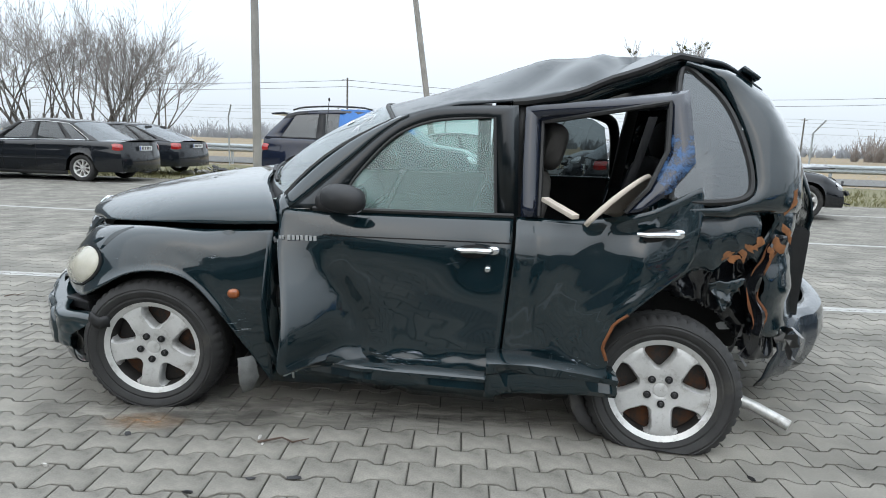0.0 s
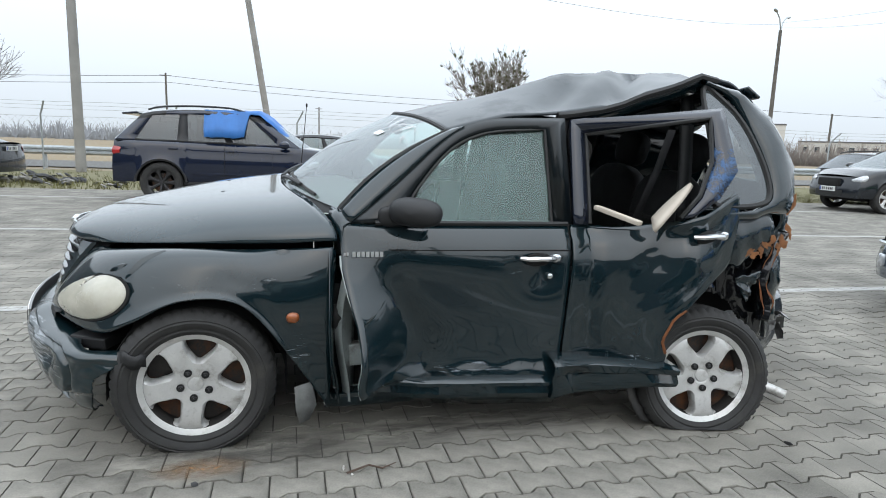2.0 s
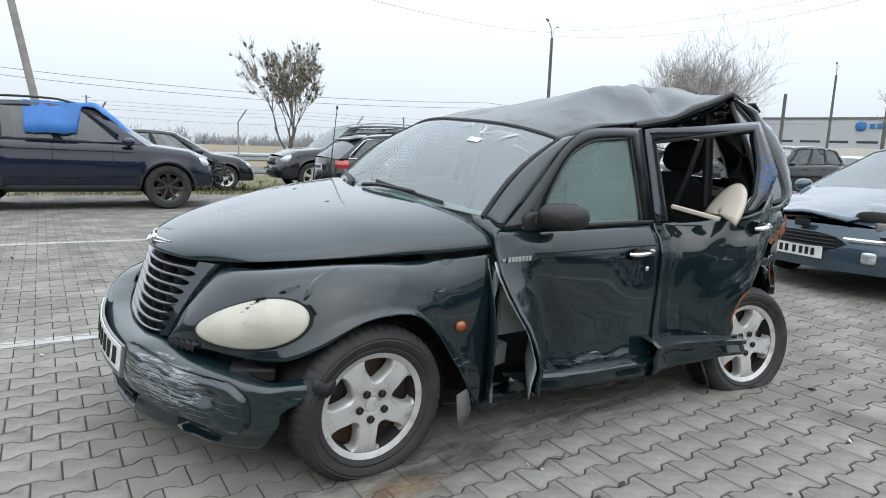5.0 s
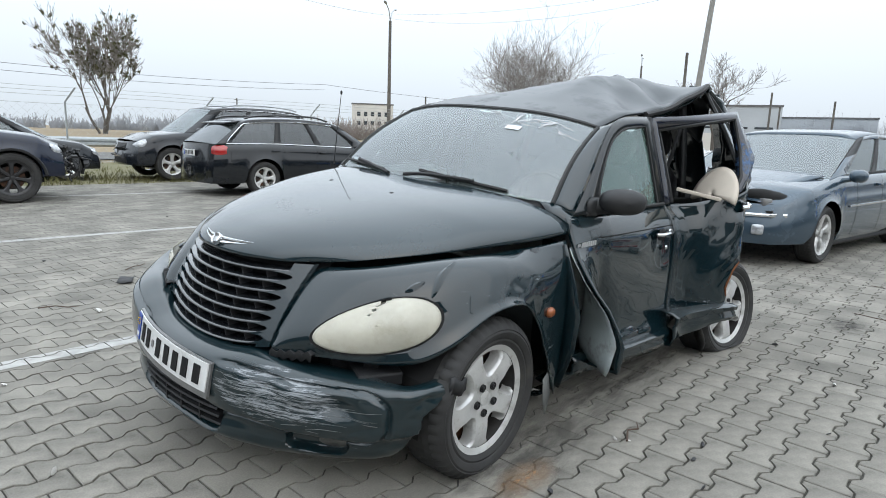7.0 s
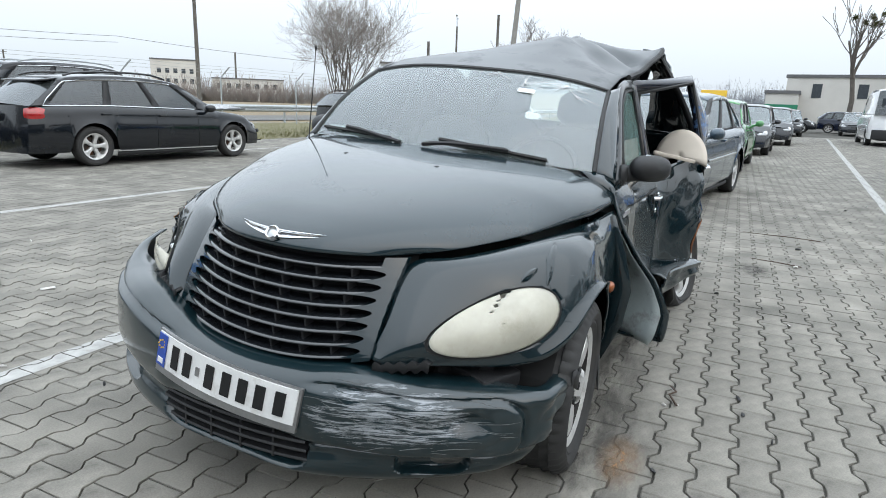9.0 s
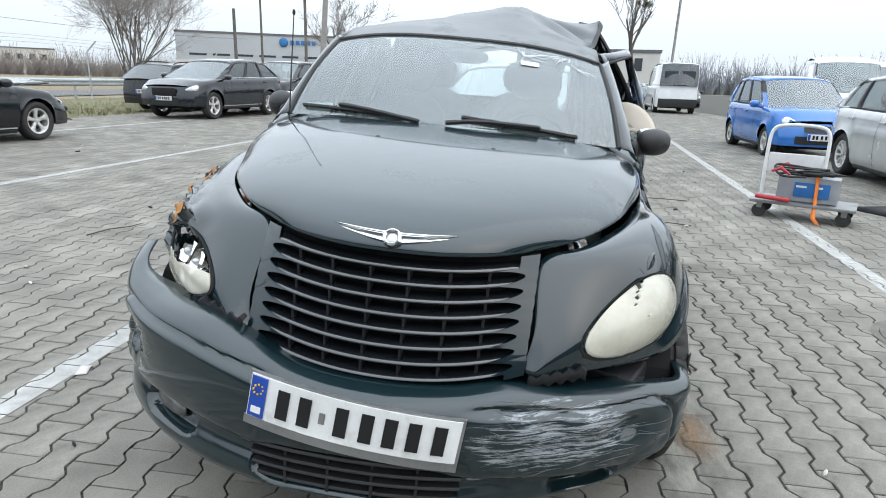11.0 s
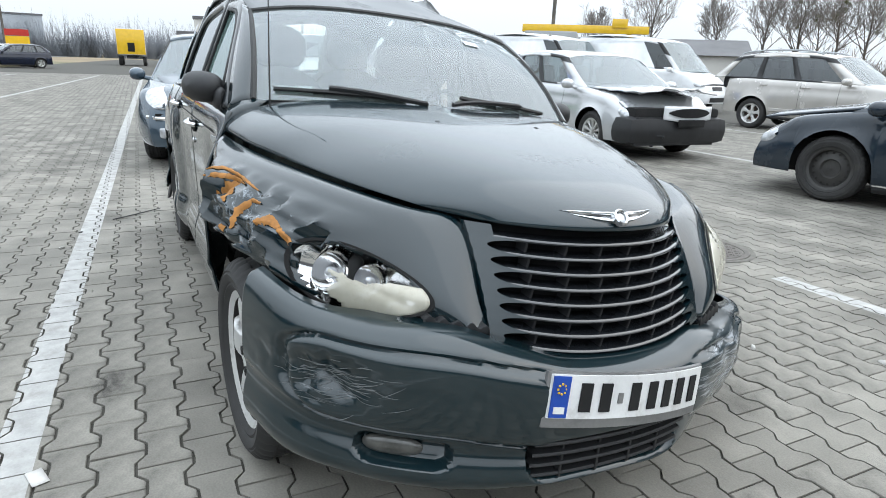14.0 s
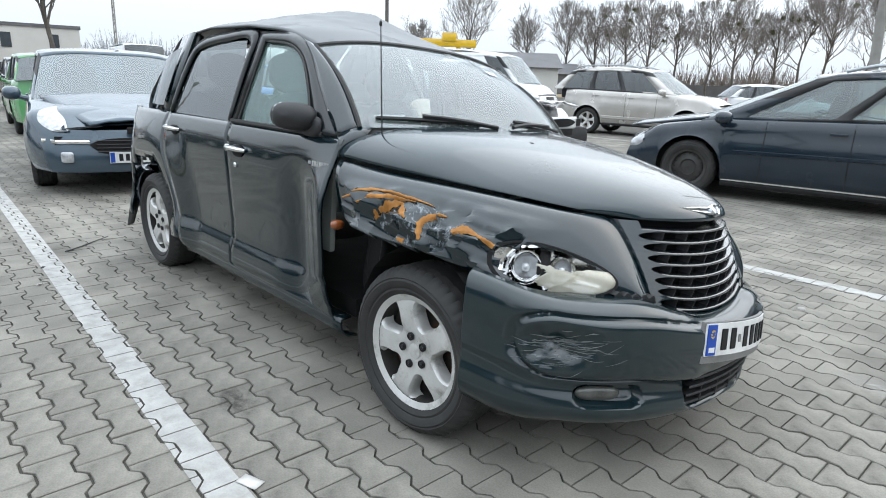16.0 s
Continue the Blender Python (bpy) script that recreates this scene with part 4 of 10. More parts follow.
# wings
def wing(side, torn):
    gap = 0.024 if side < 0 else 0.012
    I = smoothed([(-0.622, 0.345, 0.54), (-0.585, 0.374, 0.63), (-0.458, 0.372, 0.806 - gap)] + [(x, w + 0.006, curve(x, HOOD_E) - gap) for x, w in ((-0.35, 0.48), (-0.15, 0.605), (0.06, 0.682), (0.3, 0.755), (0.53, 0.8))], 7)
    O = smoothed([(-0.632, 0.385, 0.53), (-0.54, 0.55, 0.535), (-0.37, 0.75, 0.53), (-0.235, 0.84, 0.595), (-0.05, 0.868, 0.685), (0.17, 0.868, 0.665), (0.335, 0.86, 0.46), (0.515, 0.85, 0.18)], 7)
    if torn:
        O = smoothed([(-0.645, 0.39, 0.56), (-0.56, 0.5, 0.59), (-0.4, 0.66, 0.575), (-0.23, 0.77, 0.605), (-0.05, 0.815, 0.625), (0.1, 0.855, 0.64), (0.28, 0.875, 0.655), (0.47, 0.84, 0.7)], 7)
    n, m = len(I), 37
    grid = []
    for k in range(n):
        t = k / (n - 1)
        i, o = Vector(I[k]), Vector(O[k])
        nrm = Vector((lerp(-0.75, 0, min(1, t * 1.8)), 0.62, lerp(0.45, 0.72, min(1, t * 2)) if t < 0.75 else lerp(0.72, 0.25, (t - 0.75) * 4)))
        bul = (0.8 if torn else 1) * curve(t, [(0, 0.012), (0.2, 0.05), (0.35, 0.075), (0.5, 0.085), (0.75, 0.075), (1, 0.035)])
        grid.append([i.lerp(o, s) + nrm.normalized() * bul * math.sin(math.pi * s ** lerp(1.0, 0.72, min(1, t * 2.5))) for s in np.linspace(0, 1, m).tolist()])
    for _ in range(22):
        old = [[p.copy() for p in row] for row in grid]
        for k in range(n):
            for j in range(1, m - 1):
                if 0 < k < n - 1:
                    grid[k][j] = (old[k - 1][j] + old[k + 1][j] + old[k][j - 1] + old[k][j + 1]) / 8 + old[k][j] / 2
                else:
                    grid[k][j] = (old[k][j - 1] + old[k][j + 1]) / 4 + old[k][j] / 2
    rows = []
    for k in range(n):
        t = k / (n - 1)
        row = []
        for j in range(m):
            s, p = j / (m - 1), grid[k][j]
            if s > 0.9:
                p += Vector((0, 0.009, 0.003)) * ((s - 0.9) / 0.1) * (1 if 0.3 < t < 0.9 else 0)
            if torn and 0.3 < t < 0.97:
                w = min(1, max(0, s - 0.3) / 0.45) * min(1, (t - 0.3) * 8, (0.97 - t) * 10)
                p += Vector((0.2, 0.9, 0.5)) * crinkle((p.x * 1.8, p.y * 0.6, p.z * 0.9), 0.08 * w, 9)
            elif not torn and 0.5 < t < 0.95:
                p += Vector((0, 1, 0.3)) * crinkle(p, 0.01 * s * min(1, (t - 0.5) * 6, (0.95 - t) * 12), 6)
            row.append((p.x, side * p.y, p.z))
        rows.append(row)
    return rows


# each headlight: centre, half axes along and up, facing
LAMPS = {
    -1: ((-0.392, -0.632, 0.628), (0.132, -0.17, 0.058), (0.035, 0.026, 0.076), (-0.6, -0.6, 0.47)),
    1: ((-0.41, 0.625, 0.64), (0.155, 0.125, 0.008), (0.035, -0.01, 0.072), (-0.55, 0.67, 0.4)),
}


def lamp_hole(rows):
    """Leaves the wing open where the headlight sits."""
    def skip(i, j):
        p = (Vector(rows[i][j]) + Vector(rows[i + 1][j + 1])) / 2
        c, a, b, n = (Vector(q) for q in LAMPS[-1 if p.y < 0 else 1])
        n.normalize()
        d, a2, b2 = (q - n * q.dot(n) for q in (p - c, a, b))
        aa, bb, ab = a2.dot(a2), b2.dot(b2), a2.dot(b2)
        u = (d.dot(a2) * bb - d.dot(b2) * ab) / (aa * bb - ab * ab)
        v = (d.dot(b2) * aa - d.dot(a2) * ab) / (aa * bb - ab * ab) / (1 + 0.22 * u)
        return u * u + v * v < (0.9 if p.y < 0 else 0.78) and p.x < -0.15
    return skip


def tree_of(rows):
    """A search tree over rows of points."""
    n = len(rows[0])
    return BVHTree.FromPolygons([Vector(p) for row in rows for p in row], [(i * n + j, i * n + j + 1, (i + 1) * n + j + 1, (i + 1) * n + j) for i in range(len(rows) - 1) for j in range(n - 1)])


left_rows, right_rows = wing(-1, False), wing(1, True)
left_wing = skin("front_wing", left_rows, SCUFF_FENDER, "scratched black front wing", 0.006, centre=(0, 0, 0.4), skip=lamp_hole(left_rows))
right_wing = skin("front_wing", right_rows, ORANGE_TORN, "crumpled black front wing with orange torn edges", 0.006, centre=(0, 0, 0.4), skip=lamp_hole(right_rows))
# streaks of orange filler along the creases of the torn wing
bpy.context.view_layer.update()
wing_tree = BVHTree.FromPolygons([v.co.copy() for v in right_wing.data.vertices], [list(p.vertices) for p in right_wing.data.polygons])


def streak(pts, w):
    """A ragged strip laid on the torn wing through (x, z) places, seen from its side."""
    bm = bmesh.new()
    rows = []
    path = smoothed(pts, 8)
    rr = random.Random(len(path) + int(pts[0][0] * 1000))
    for k, (x, z) in enumerate(path):
        t = k / (len(path) - 1)
        nx, nz = path[min(k + 1, len(path) - 1)], path[max(k - 1, 0)]
        d = Vector((nx[0] - nz[0], nx[1] - nz[1])).normalized()
        h = w * (0.25 + 0.9 * math.sin(math.pi * min(1, t * 0.9 + 0.1))) * rr.uniform(0.6, 1.1)
        row = []
        for s in (-1, -0.4, 0.4, 1):
            px, pz = x - d.y * h * s, z + d.x * h * s
            hit = wing_tree.ray_cast(Vector((px - 0.35, 1.6, pz + 0.35)), Vector((0.35, -0.8, -0.35)).normalized())[0]
            if hit is None:
                break
            row.append(hit + Vector((-0.001, 0.003, 0.0015)) * (1.6 if abs(s) < 1 else 0.7))
        if len(row) == 4:
            rows.append(row)
    if len(rows) > 2:
        sheet(bm, rows)
        part("filler_streak", outward(bm, (0, 0, 0.4)), ORANGE_EDGE, right_wing, "streak of orange filler")
    else:
        bm.free()


for w_, pts in (
    (0.007, [(0.46, 0.7), (0.38, 0.755), (0.3, 0.785), (0.2, 0.8), (0.06, 0.8), (-0.02, 0.795)]),
    (0.009, [(0.33, 0.72), (0.25, 0.765), (0.16, 0.785), (0.06, 0.79)]),
    (0.016, [(0.22, 0.715), (0.18, 0.75), (0.13, 0.775)]),
    (0.012, [(0.13, 0.775), (0.1, 0.74), (0.07, 0.715)]),
    (0.011, [(0.24, 0.715), (0.225, 0.68), (0.21, 0.65)]),
    (0.012, [(0.0, 0.655), (0.01, 0.72), (-0.03, 0.76), (-0.09, 0.77)]),
    (0.016, [(-0.13, 0.72), (-0.17, 0.745), (-0.22, 0.74)]),
    (0.009, [(-0.22, 0.74), (-0.29, 0.72), (-0.34, 0.69)]),
    (0.014, [(0.12, 0.64), (0.03, 0.63), (-0.06, 0.622), (-0.1, 0.625)]),
):
    streak(pts, w_)
# sharp creases in the other wing
left_tree = BVHTree.FromPolygons([v.co.copy() for v in left_wing.data.vertices], [list(p.vertices) for p in left_wing.data.polygons])
for pts, w in (
    ([W(-0.325, -0.655, 0.715), W(-0.29, -0.665, 0.727), W(-0.25, -0.672, 0.735)], 0.012),
    ([W(-0.25, -0.707, 0.69), W(-0.215, -0.7, 0.725), W(-0.18, -0.695, 0.752), W(-0.11, -0.69, 0.77)], 0.015),
    ([W(0.305, -0.738, 0.78), W(0.332, -0.739, 0.782), W(0.36, -0.738, 0.78)], 0.014),
):
    bm = bmesh.new()
    rows = []
    path = smoothed(pts, 6)
    for k, p in enumerate(path):
        hit, nrm, *_ = left_tree.find_nearest(Vector(p))
        if nrm.y > 0:
            nrm = -nrm
        d = (Vector(path[min(k + 1, len(path) - 1)]) - Vector(path[max(k - 1, 0)])).normalized()
        up = nrm.cross(d).normalized()
        if up.z < 0:
            up = -up
        h = w * math.sin(math.pi * (0.06 + 0.88 * k / (len(path) - 1)))
        rows.append([hit + up * h * 1.1 + nrm * 0.0005, hit + up * h * 0.5 + nrm * (0.002 + h * 0.4), hit + nrm * (0.002 + h * 0.25), hit - up * h * 0.6 + nrm * 0.002, hit - up * h + nrm * 0.0005])
    sheet(bm, rows)
    part("crease", outward(bm, (0, 0, 0.4)), WRECK_PAINT, left_wing)
# plastic liner left standing behind the wheel
bm = bmesh.new()
sheet(bm, [[(0.34 + 0.03 * math.sin(z * 40) * (y - 0.6) + 0.12 * max(0, 0.45 - z), y, z) for y in (0.5, 0.6, 0.68, 0.73)] for z in np.linspace(0.16, 0.68, 14)])
solid(part("wheel_liner", outward(bm, (0, 0, 0.4)), PLASTIC, wreck, "torn black wheel arch liner"), 0.004)
bm = bmesh.new()
sheet(bm, [[(lerp(0.36, 0.54, t), 0.7 - 0.05 * t + 0.01 * math.sin(z * 23 + t * 5), z) for t in (0, 0.3, 0.7, 1)] for z in np.linspace(0.2, 0.8, 12)])
solid(part("inner_panel", outward(bm, (0, 0, 0.4)), DARK, wreck), 0.004)
# wheel wells and engine bay, with their shade put into near-black
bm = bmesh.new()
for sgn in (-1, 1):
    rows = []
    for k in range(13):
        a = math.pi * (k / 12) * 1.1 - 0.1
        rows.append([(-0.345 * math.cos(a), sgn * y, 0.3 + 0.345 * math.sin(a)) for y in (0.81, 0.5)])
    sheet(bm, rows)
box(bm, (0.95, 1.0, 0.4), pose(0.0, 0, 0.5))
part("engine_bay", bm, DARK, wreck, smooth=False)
bm = bmesh.new()
box(bm, (0.1, 0.85, 0.22), pose(-0.48, 0, 0.56), 0.01)
for sgn in (-1, 1):
    box(bm, (0.16, 0.3, 0.05), pose(-0.36, sgn * 0.56, 0.47, 0, 0, sgn * 25), 0.01)
    box(bm, (0.08, 0.12, 0.08), pose(-0.42, sgn * 0.47, 0.48, 10, 5, sgn * 25), 0.01)
    box(bm, (0.05, 0.05, 0.07), pose(-0.4, sgn * 0.62, 0.5, 20, 15, sgn * 40), 0.008)
part("radiator_support", bm, PLASTIC, wreck, smooth=False)


# grille
def grille_at(zf, v):
    """zf from 0 at the bottom to 1 at the bonnet."""
    bow = 0.07 + 0.03 * zf + 0.07 * zf * zf
    return (-0.7 + 0.075 * zf + bow * abs(v) ** 2.3, v * lerp(0.362, 0.374, zf), lerp(0.492 + 0.045 * v * v, 0.806, zf))


# near-black backing carries the shade behind the slats
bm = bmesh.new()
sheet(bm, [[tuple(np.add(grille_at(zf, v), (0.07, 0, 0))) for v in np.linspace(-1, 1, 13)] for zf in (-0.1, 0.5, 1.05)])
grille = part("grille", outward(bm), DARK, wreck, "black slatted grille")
SLATS = 8
slat_z = [0.045 + 0.85 * k / (SLATS - 1) for k in range(SLATS)]
for zf in slat_z:
    bm = bmesh.new()
    rows = []
    for v in np.linspace(-0.86, 0.86, 37):
        x, y, z = grille_at(zf, v)
        rows.append([(x + 0.055, y, z - 0.002)] + [(x + 0.008 - 0.011 * math.cos(a), y, z + 0.0065 * math.sin(a)) for a in np.linspace(-1.4, 1.4, 7).tolist()] + [(x + 0.055, y, z + 0.009)])
    sheet(bm, rows)
    part("slat", outward(bm), SLAT_BLACK, grille)
for k in range(SLATS - 1):
    for v in (-0.66, -0.4, -0.13, 0.13, 0.4, 0.66):
        zf = (slat_z[k] + slat_z[k + 1]) / 2
        x, y, z = grille_at(zf, v)
        bm = bmesh.new()
        box(bm, (0.04, 0.007, 0.034), pose(x + 0.03, y, z, 0, -12, 0), 0.002)
        part("rib", bm, PLASTIC, grille, smooth=False)
# side cheeks of the grille, scalloped between the slat ends
for sgn in (-1, 1):
    bm = bmesh.new()
    rows = []
    for zf in np.linspace(0.0, 1.0, 113).tolist():
        k = (zf - slat_z[0]) / (slat_z[1] - slat_z[0])
        f = k - math.floor(k)
        inner = 0.66 + 0.24 * (math.sin(math.pi * f) ** 0.55 if 0 <= k <= SLATS - 1 else 0.8)
        row = []
        for t in (0, 0.02, 0.1, 0.35, 0.7, 0.97, 1.0):
            v = lerp(inner, 0.995, t)
            p = grille_at(zf, sgn * v)
            row.append((p[0] - 0.006 + (0.02 if t in (0, 1.0) else 0), p[1], p[2]))
        rows.append(row)
    sheet(bm, rows)
    part("cheek", outward(bm), WRECK_PAINT, grille, "glossy black cheek with scalloped edge")


# front bumper
PLAN = smoothed([(-0.19, -0.868), (-0.3, -0.868), (-0.41, -0.852), (-0.49, -0.79), (-0.575, -0.68), (-0.665, -0.52), (-0.745, -0.32), (-0.788, -0.12), (-0.8, 0.06), (-0.784, 0.25), (-0.732, 0.45), (-0.645, 0.62), (-0.535, 0.75), (-0.415, 0.83), (-0.275, 0.878)], 20)
B_TOP = [(-0.87, 0.478), (-0.5, 0.505), (-0.34, 0.522), (-0.2, 0.508), (0, 0.502), (0.2, 0.515), (0.35, 0.552), (0.5, 0.588), (0.7, 0.594), (0.8, 0.606), (0.88, 0.645)]
B_LOW = [(-0.87, 0.2), (-0.75, 0.15), (-0.5, 0.12), (-0.25, 0.14), (0, 0.17), (0.3, 0.165), (0.6, 0.168), (0.8, 0.19), (0.88, 0.22)]
B_IN = [(0, 0.085), (0.07, 0.034), (0.15, 0.012), (0.24, 0.016), (0.32, 0.03), (0.4, 0.026), (0.45, 0.008), (0.52, 0.0), (0.66, -0.004), (0.82, 0.0), (0.9, 0.01), (0.95, 0.03), (0.985, 0.065), (1.0, 0.125)]


def bump_plan(y):
    k = min(range(40, len(PLAN) - 1), key=lambda i: abs(PLAN[i][1] - y))
    return PLAN[k][0]


def lozenge(a, b, ha, hb, r):
    """Distance outside a rounded oblong."""
    qa, qb = abs(a) - ha + r, abs(b) - hb + r
    return math.hypot(max(qa, 0), max(qb, 0)) + min(max(qa, qb), 0) - r


rows = []
for h in np.linspace(1, 0, 96).tolist():
    row = []
    for k, (x, y) in enumerate(PLAN):
        a, b = PLAN[max(k - 1, 0)], PLAN[min(k + 1, len(PLAN) - 1)]
        d = Vector((b[0] - a[0], b[1] - a[1])).normalized()
        n = Vector((-d.y, d.x))
        low, top = scurve(y, B_LOW), scurve(y, B_TOP)
        z = lerp(low, top, h)
        left = y < 0
        inset = scurve(h, B_IN) * lerp(1, 0.45, step((abs(y) - 0.68) / 0.18))
        if left:
            inset += 0.1 * step((-y - 0.1) / 0.5) * max(0, 0.45 - h) / 0.45
        # raised oblong between two grooves
        ya = abs(y)
        sd = lozenge(ya - (0.42 if left else 0.44), z - (lerp(low, top, 0.64) if left else lerp(low, top, 0.655)), 0.375, 0.094, 0.07)
        fade = step((ya - 0.2) / 0.1)
        inset += fade * (0.009 * step((sd + 0.012) / 0.02) - 0.009 + 0.012 * math.exp(-((sd - 0.006) / 0.007) ** 2))
        # pocket of the fog lamp
        fog = lozenge(ya - 0.585, z - lerp(low, top, 0.29), 0.1, 0.031, 0.03)
        inset += 0.036 * step((0.006 - fog) / 0.014)
        # middle intake
        sd = lozenge(y - 0.03, z - (low + 0.105), 0.26, 0.055, 0.05)
        inset += 0.045 * step((0.012 - sd) / 0.03)
        dent = 0.0
        if y < -0.25 and 0.3 < h < 0.95:
            w = min(1, (-y - 0.25) * 5, (h - 0.3) * 6, (0.95 - h) * 12)
            dent = crinkle((x * 1.1, y * 0.8, z * 1.6), 0.016 * w, 5)
            dent += 0.026 * math.exp(-(((y + 0.66) / 0.05) ** 2) - ((z - 0.4) / 0.035) ** 2)
        if y > 0.5 and 0.42 < h < 0.9:
            w = math.exp(-(((y - 0.745) / 0.075) ** 2) - ((z - 0.455) / 0.055) ** 2)
            dent = 0.028 * w + crinkle((x * 2, y, z * 2), 0.02 * w, 9)
        inset += dent
        row.append((x + n.x * -inset, y + n.y * -inset, z))
    rows.append(row)
TRAIL = [(0.1, -0.45), (0.2, -0.41), (0.3, -0.385), (0.38, -0.37), (0.43, -0.29), (0.465, -0.185)]
bumper = skin("front_bumper", rows, SCUFF_BUMPER, "black plastic front bumper scraped white on one corner", 0.006, centre=(0, 0, 0.4), skip=lambda i, j: rows[i][j][1] < -0.6 and rows[i][j][0] > curve(rows[i][j][2], TRAIL))
# fine scratches raked over both corners
bumper_rows = rows
bumper_tree = tree_of(bumper_rows)
SCRATCH = mat("pale_scratch", (0.2, 0.22, 0.225), 0.6, var=0.3, scale=40, fine=300)
rs = random.Random(17)
bm = bmesh.new()
for k in range(115):
    right = k < 60
    if right:
        y, z, a, bend = rs.gauss(0.69, 0.05), rs.gauss(0.455, 0.028), rs.gauss(-0.3, 0.22), rs.uniform(0, 3)
        ln = rs.uniform(0.02, 0.09)
    else:
        y, z, a, bend = rs.uniform(-0.8, -0.3), rs.gauss(0.39, 0.06), rs.gauss(0.1, 0.25), rs.uniform(-1, 1)
        ln = rs.uniform(0.03, 0.16)
    w_, row = rs.uniform(0.0005, 0.0013), []
    for i in range(8):
        x0 = bump_plan(y)
        hit = bumper_tree.ray_cast(Vector((x0 - 0.4, y * 1.35, z)), Vector((0.4, -y * 0.35, 0)).normalized())
        if hit[0]:
            row.append([hit[0] + hit[1] * (0.0015 if hit[1].x < 0 else -0.0015) + Vector((0, 0, e * w_ * math.sin(math.pi * (i + 0.5) / 8))) for e in (-1, 1)])
        y += ln / 8 * math.cos(a)
        z += ln / 8 * math.sin(a)
        a += bend * ln / 8 * 6
    if len(row) == 8:
        sheet(bm, row)
part("scratch_field", bm, SCRATCH, bumper, "pale fine scratches")["kind"] = "stuff"
bm = bmesh.new()
sheet(bm, [[(lerp(-0.27, -0.18, t), -0.872 - 0.012 * math.sin(3 * t), lerp(z0, z1, t) + 0.008 * math.sin(9 * t)) for t in np.linspace(0, 1, 6).tolist()] for z0, z1 in ((0.43, 0.425), (0.46, 0.452), (0.495, 0.472))])
solid(part("torn_tab", outward(bm), PLASTIC, bumper, "torn dark end of the bumper"), 0.005)
for sgn in (-1, 1):
    low, top = scurve(sgn * 0.6, B_LOW), scurve(sgn * 0.6, B_TOP)
    bm = bmesh.new()
    lens_shape(bm, 0.075, 0.016, 0.025, pose(bump_plan(sgn * 0.6) + (0.055 if sgn > 0 else 0.12), sgn * 0.585, lerp(low, top, 0.29), 0, 0, sgn * 56))
    part("fog_lamp", bm, FOG_GLASS, bumper, "dusty fog lamp")
for k in range(4):
    bm = bmesh.new()
    rows = []
    z = 0.325 - 0.032 * k
    for y in np.linspace(-0.235, 0.29, 15):
        x = bump_plan(y) + 0.008 + 0.006 * k
        rows.append([(x + 0.05, y, z + 0.012), (x - 0.002, y, z + 0.006), (x - 0.005, y, z), (x - 0.001, y, z - 0.005), (x + 0.05, y, z - 0.006)])
    sheet(bm, rows)
    part("intake_slat", outward(bm, (0, 0, 0.3)), PLASTIC, bumper)
for y in (-0.13, -0.02, 0.09, 0.2):
    bm = bmesh.new()
    box(bm, (0.05, 0.008, 0.11), pose(bump_plan(y) + 0.045, y, 0.275), 0.002)
    part("intake_rib", bm, PLASTIC, bumper, smooth=False)
# fixing flange on each side between grille and headlight
for sgn in (-1, 1):
    bm = bmesh.new()
    rows = []
    for k in range(22):
        q = k / 21
        y = lerp(0.37, 0.52, q)
        z = (0.585 if sgn > 0 else 0.535) + 0.02 * q + 0.006 * math.sin(q * 30)
        x = lerp(-0.61, -0.55, q)
        rows.append([(x - 0.035, sgn * y, z - 0.03), (x - 0.03, sgn * y, z - 0.004), (x + 0.03, sgn * y, z)])
    sheet(bm, rows)
    solid(part("flange", outward(bm), PLASTIC, bumper, "broken black fixing flange"), 0.004)

# front plate on a bent holder, its characters as plain bars
plate_m = Matrix(INV) @ pose(-0.82, 0.082, 0.443, -6, 9.6, -90)


def curved_bar(w, h, d, cx, cz, y0):
    """A bar bowed with the bumper."""
    bm = bmesh.new()
    n = max(2, int(w / 0.03) + 1)
    f, k = [], []
    for i in range(n):
        x = cx - w / 2 + w * i / (n - 1)
        bow = 0.55 * x * x
        f.append([(x, y0 + bow, cz - h / 2), (x, y0 + bow, cz + h / 2)])
        k.append([(x, y0 + bow + d, cz - h / 2), (x, y0 + bow + d, cz + h / 2)])
    ring = [[a[0], a[1], b[1], b[0]] for a, b in zip(f, k)]
    vs = sheet(bm, ring, close=True)
    bm.faces.new(vs[0])
    bm.faces.new(vs[-1][::-1])
    bmesh.ops.recalc_face_normals(bm, faces=bm.faces)
    bm.transform(plate_m)
    return bm


holder = part("plate_holder", curved_bar(0.525, 0.135, 0.01, 0, -0.008, 0), STEEL, bumper, smooth=False)
pl = part("number_plate", curved_bar(0.51, 0.106, 0.004, 0, 0.002, -0.005), PLATE_WHITE, wreck, "white number plate with a blue band", smooth=False)
part("band", curved_bar(0.042, 0.1, 0.003, -0.231, 0.002, -0.009), PLATE_BLUE, pl, smooth=False)
for k in range(8):
    a = k * math.tau / 8
    bm = bmesh.new()
    box(bm, (0.004, 0.003, 0.004), plate_m @ pose(-0.231 + 0.012 * math.cos(a), 0.55 * 0.231**2 - 0.0105, 0.022 + 0.012 * math.sin(a)))
    part("star", bm, YELLOW_PAINT, pl, smooth=False)
part("country_bar", curved_bar(0.026, 0.016, 0.003, -0.231, -0.03, -0.0105), PLATE_WHITE, pl, smooth=False)
for bx in (-0.165, -0.11, -0.02, 0.04, 0.095, 0.15, 0.21):
    part("bar", curved_bar(0.03, 0.07, 0.003, bx, 0.002, -0.009), DARK, pl, smooth=False)
part("seal_mark", curved_bar(0.014, 0.026, 0.003, -0.066, 0.0, -0.0085), STEEL, pl, smooth=False)


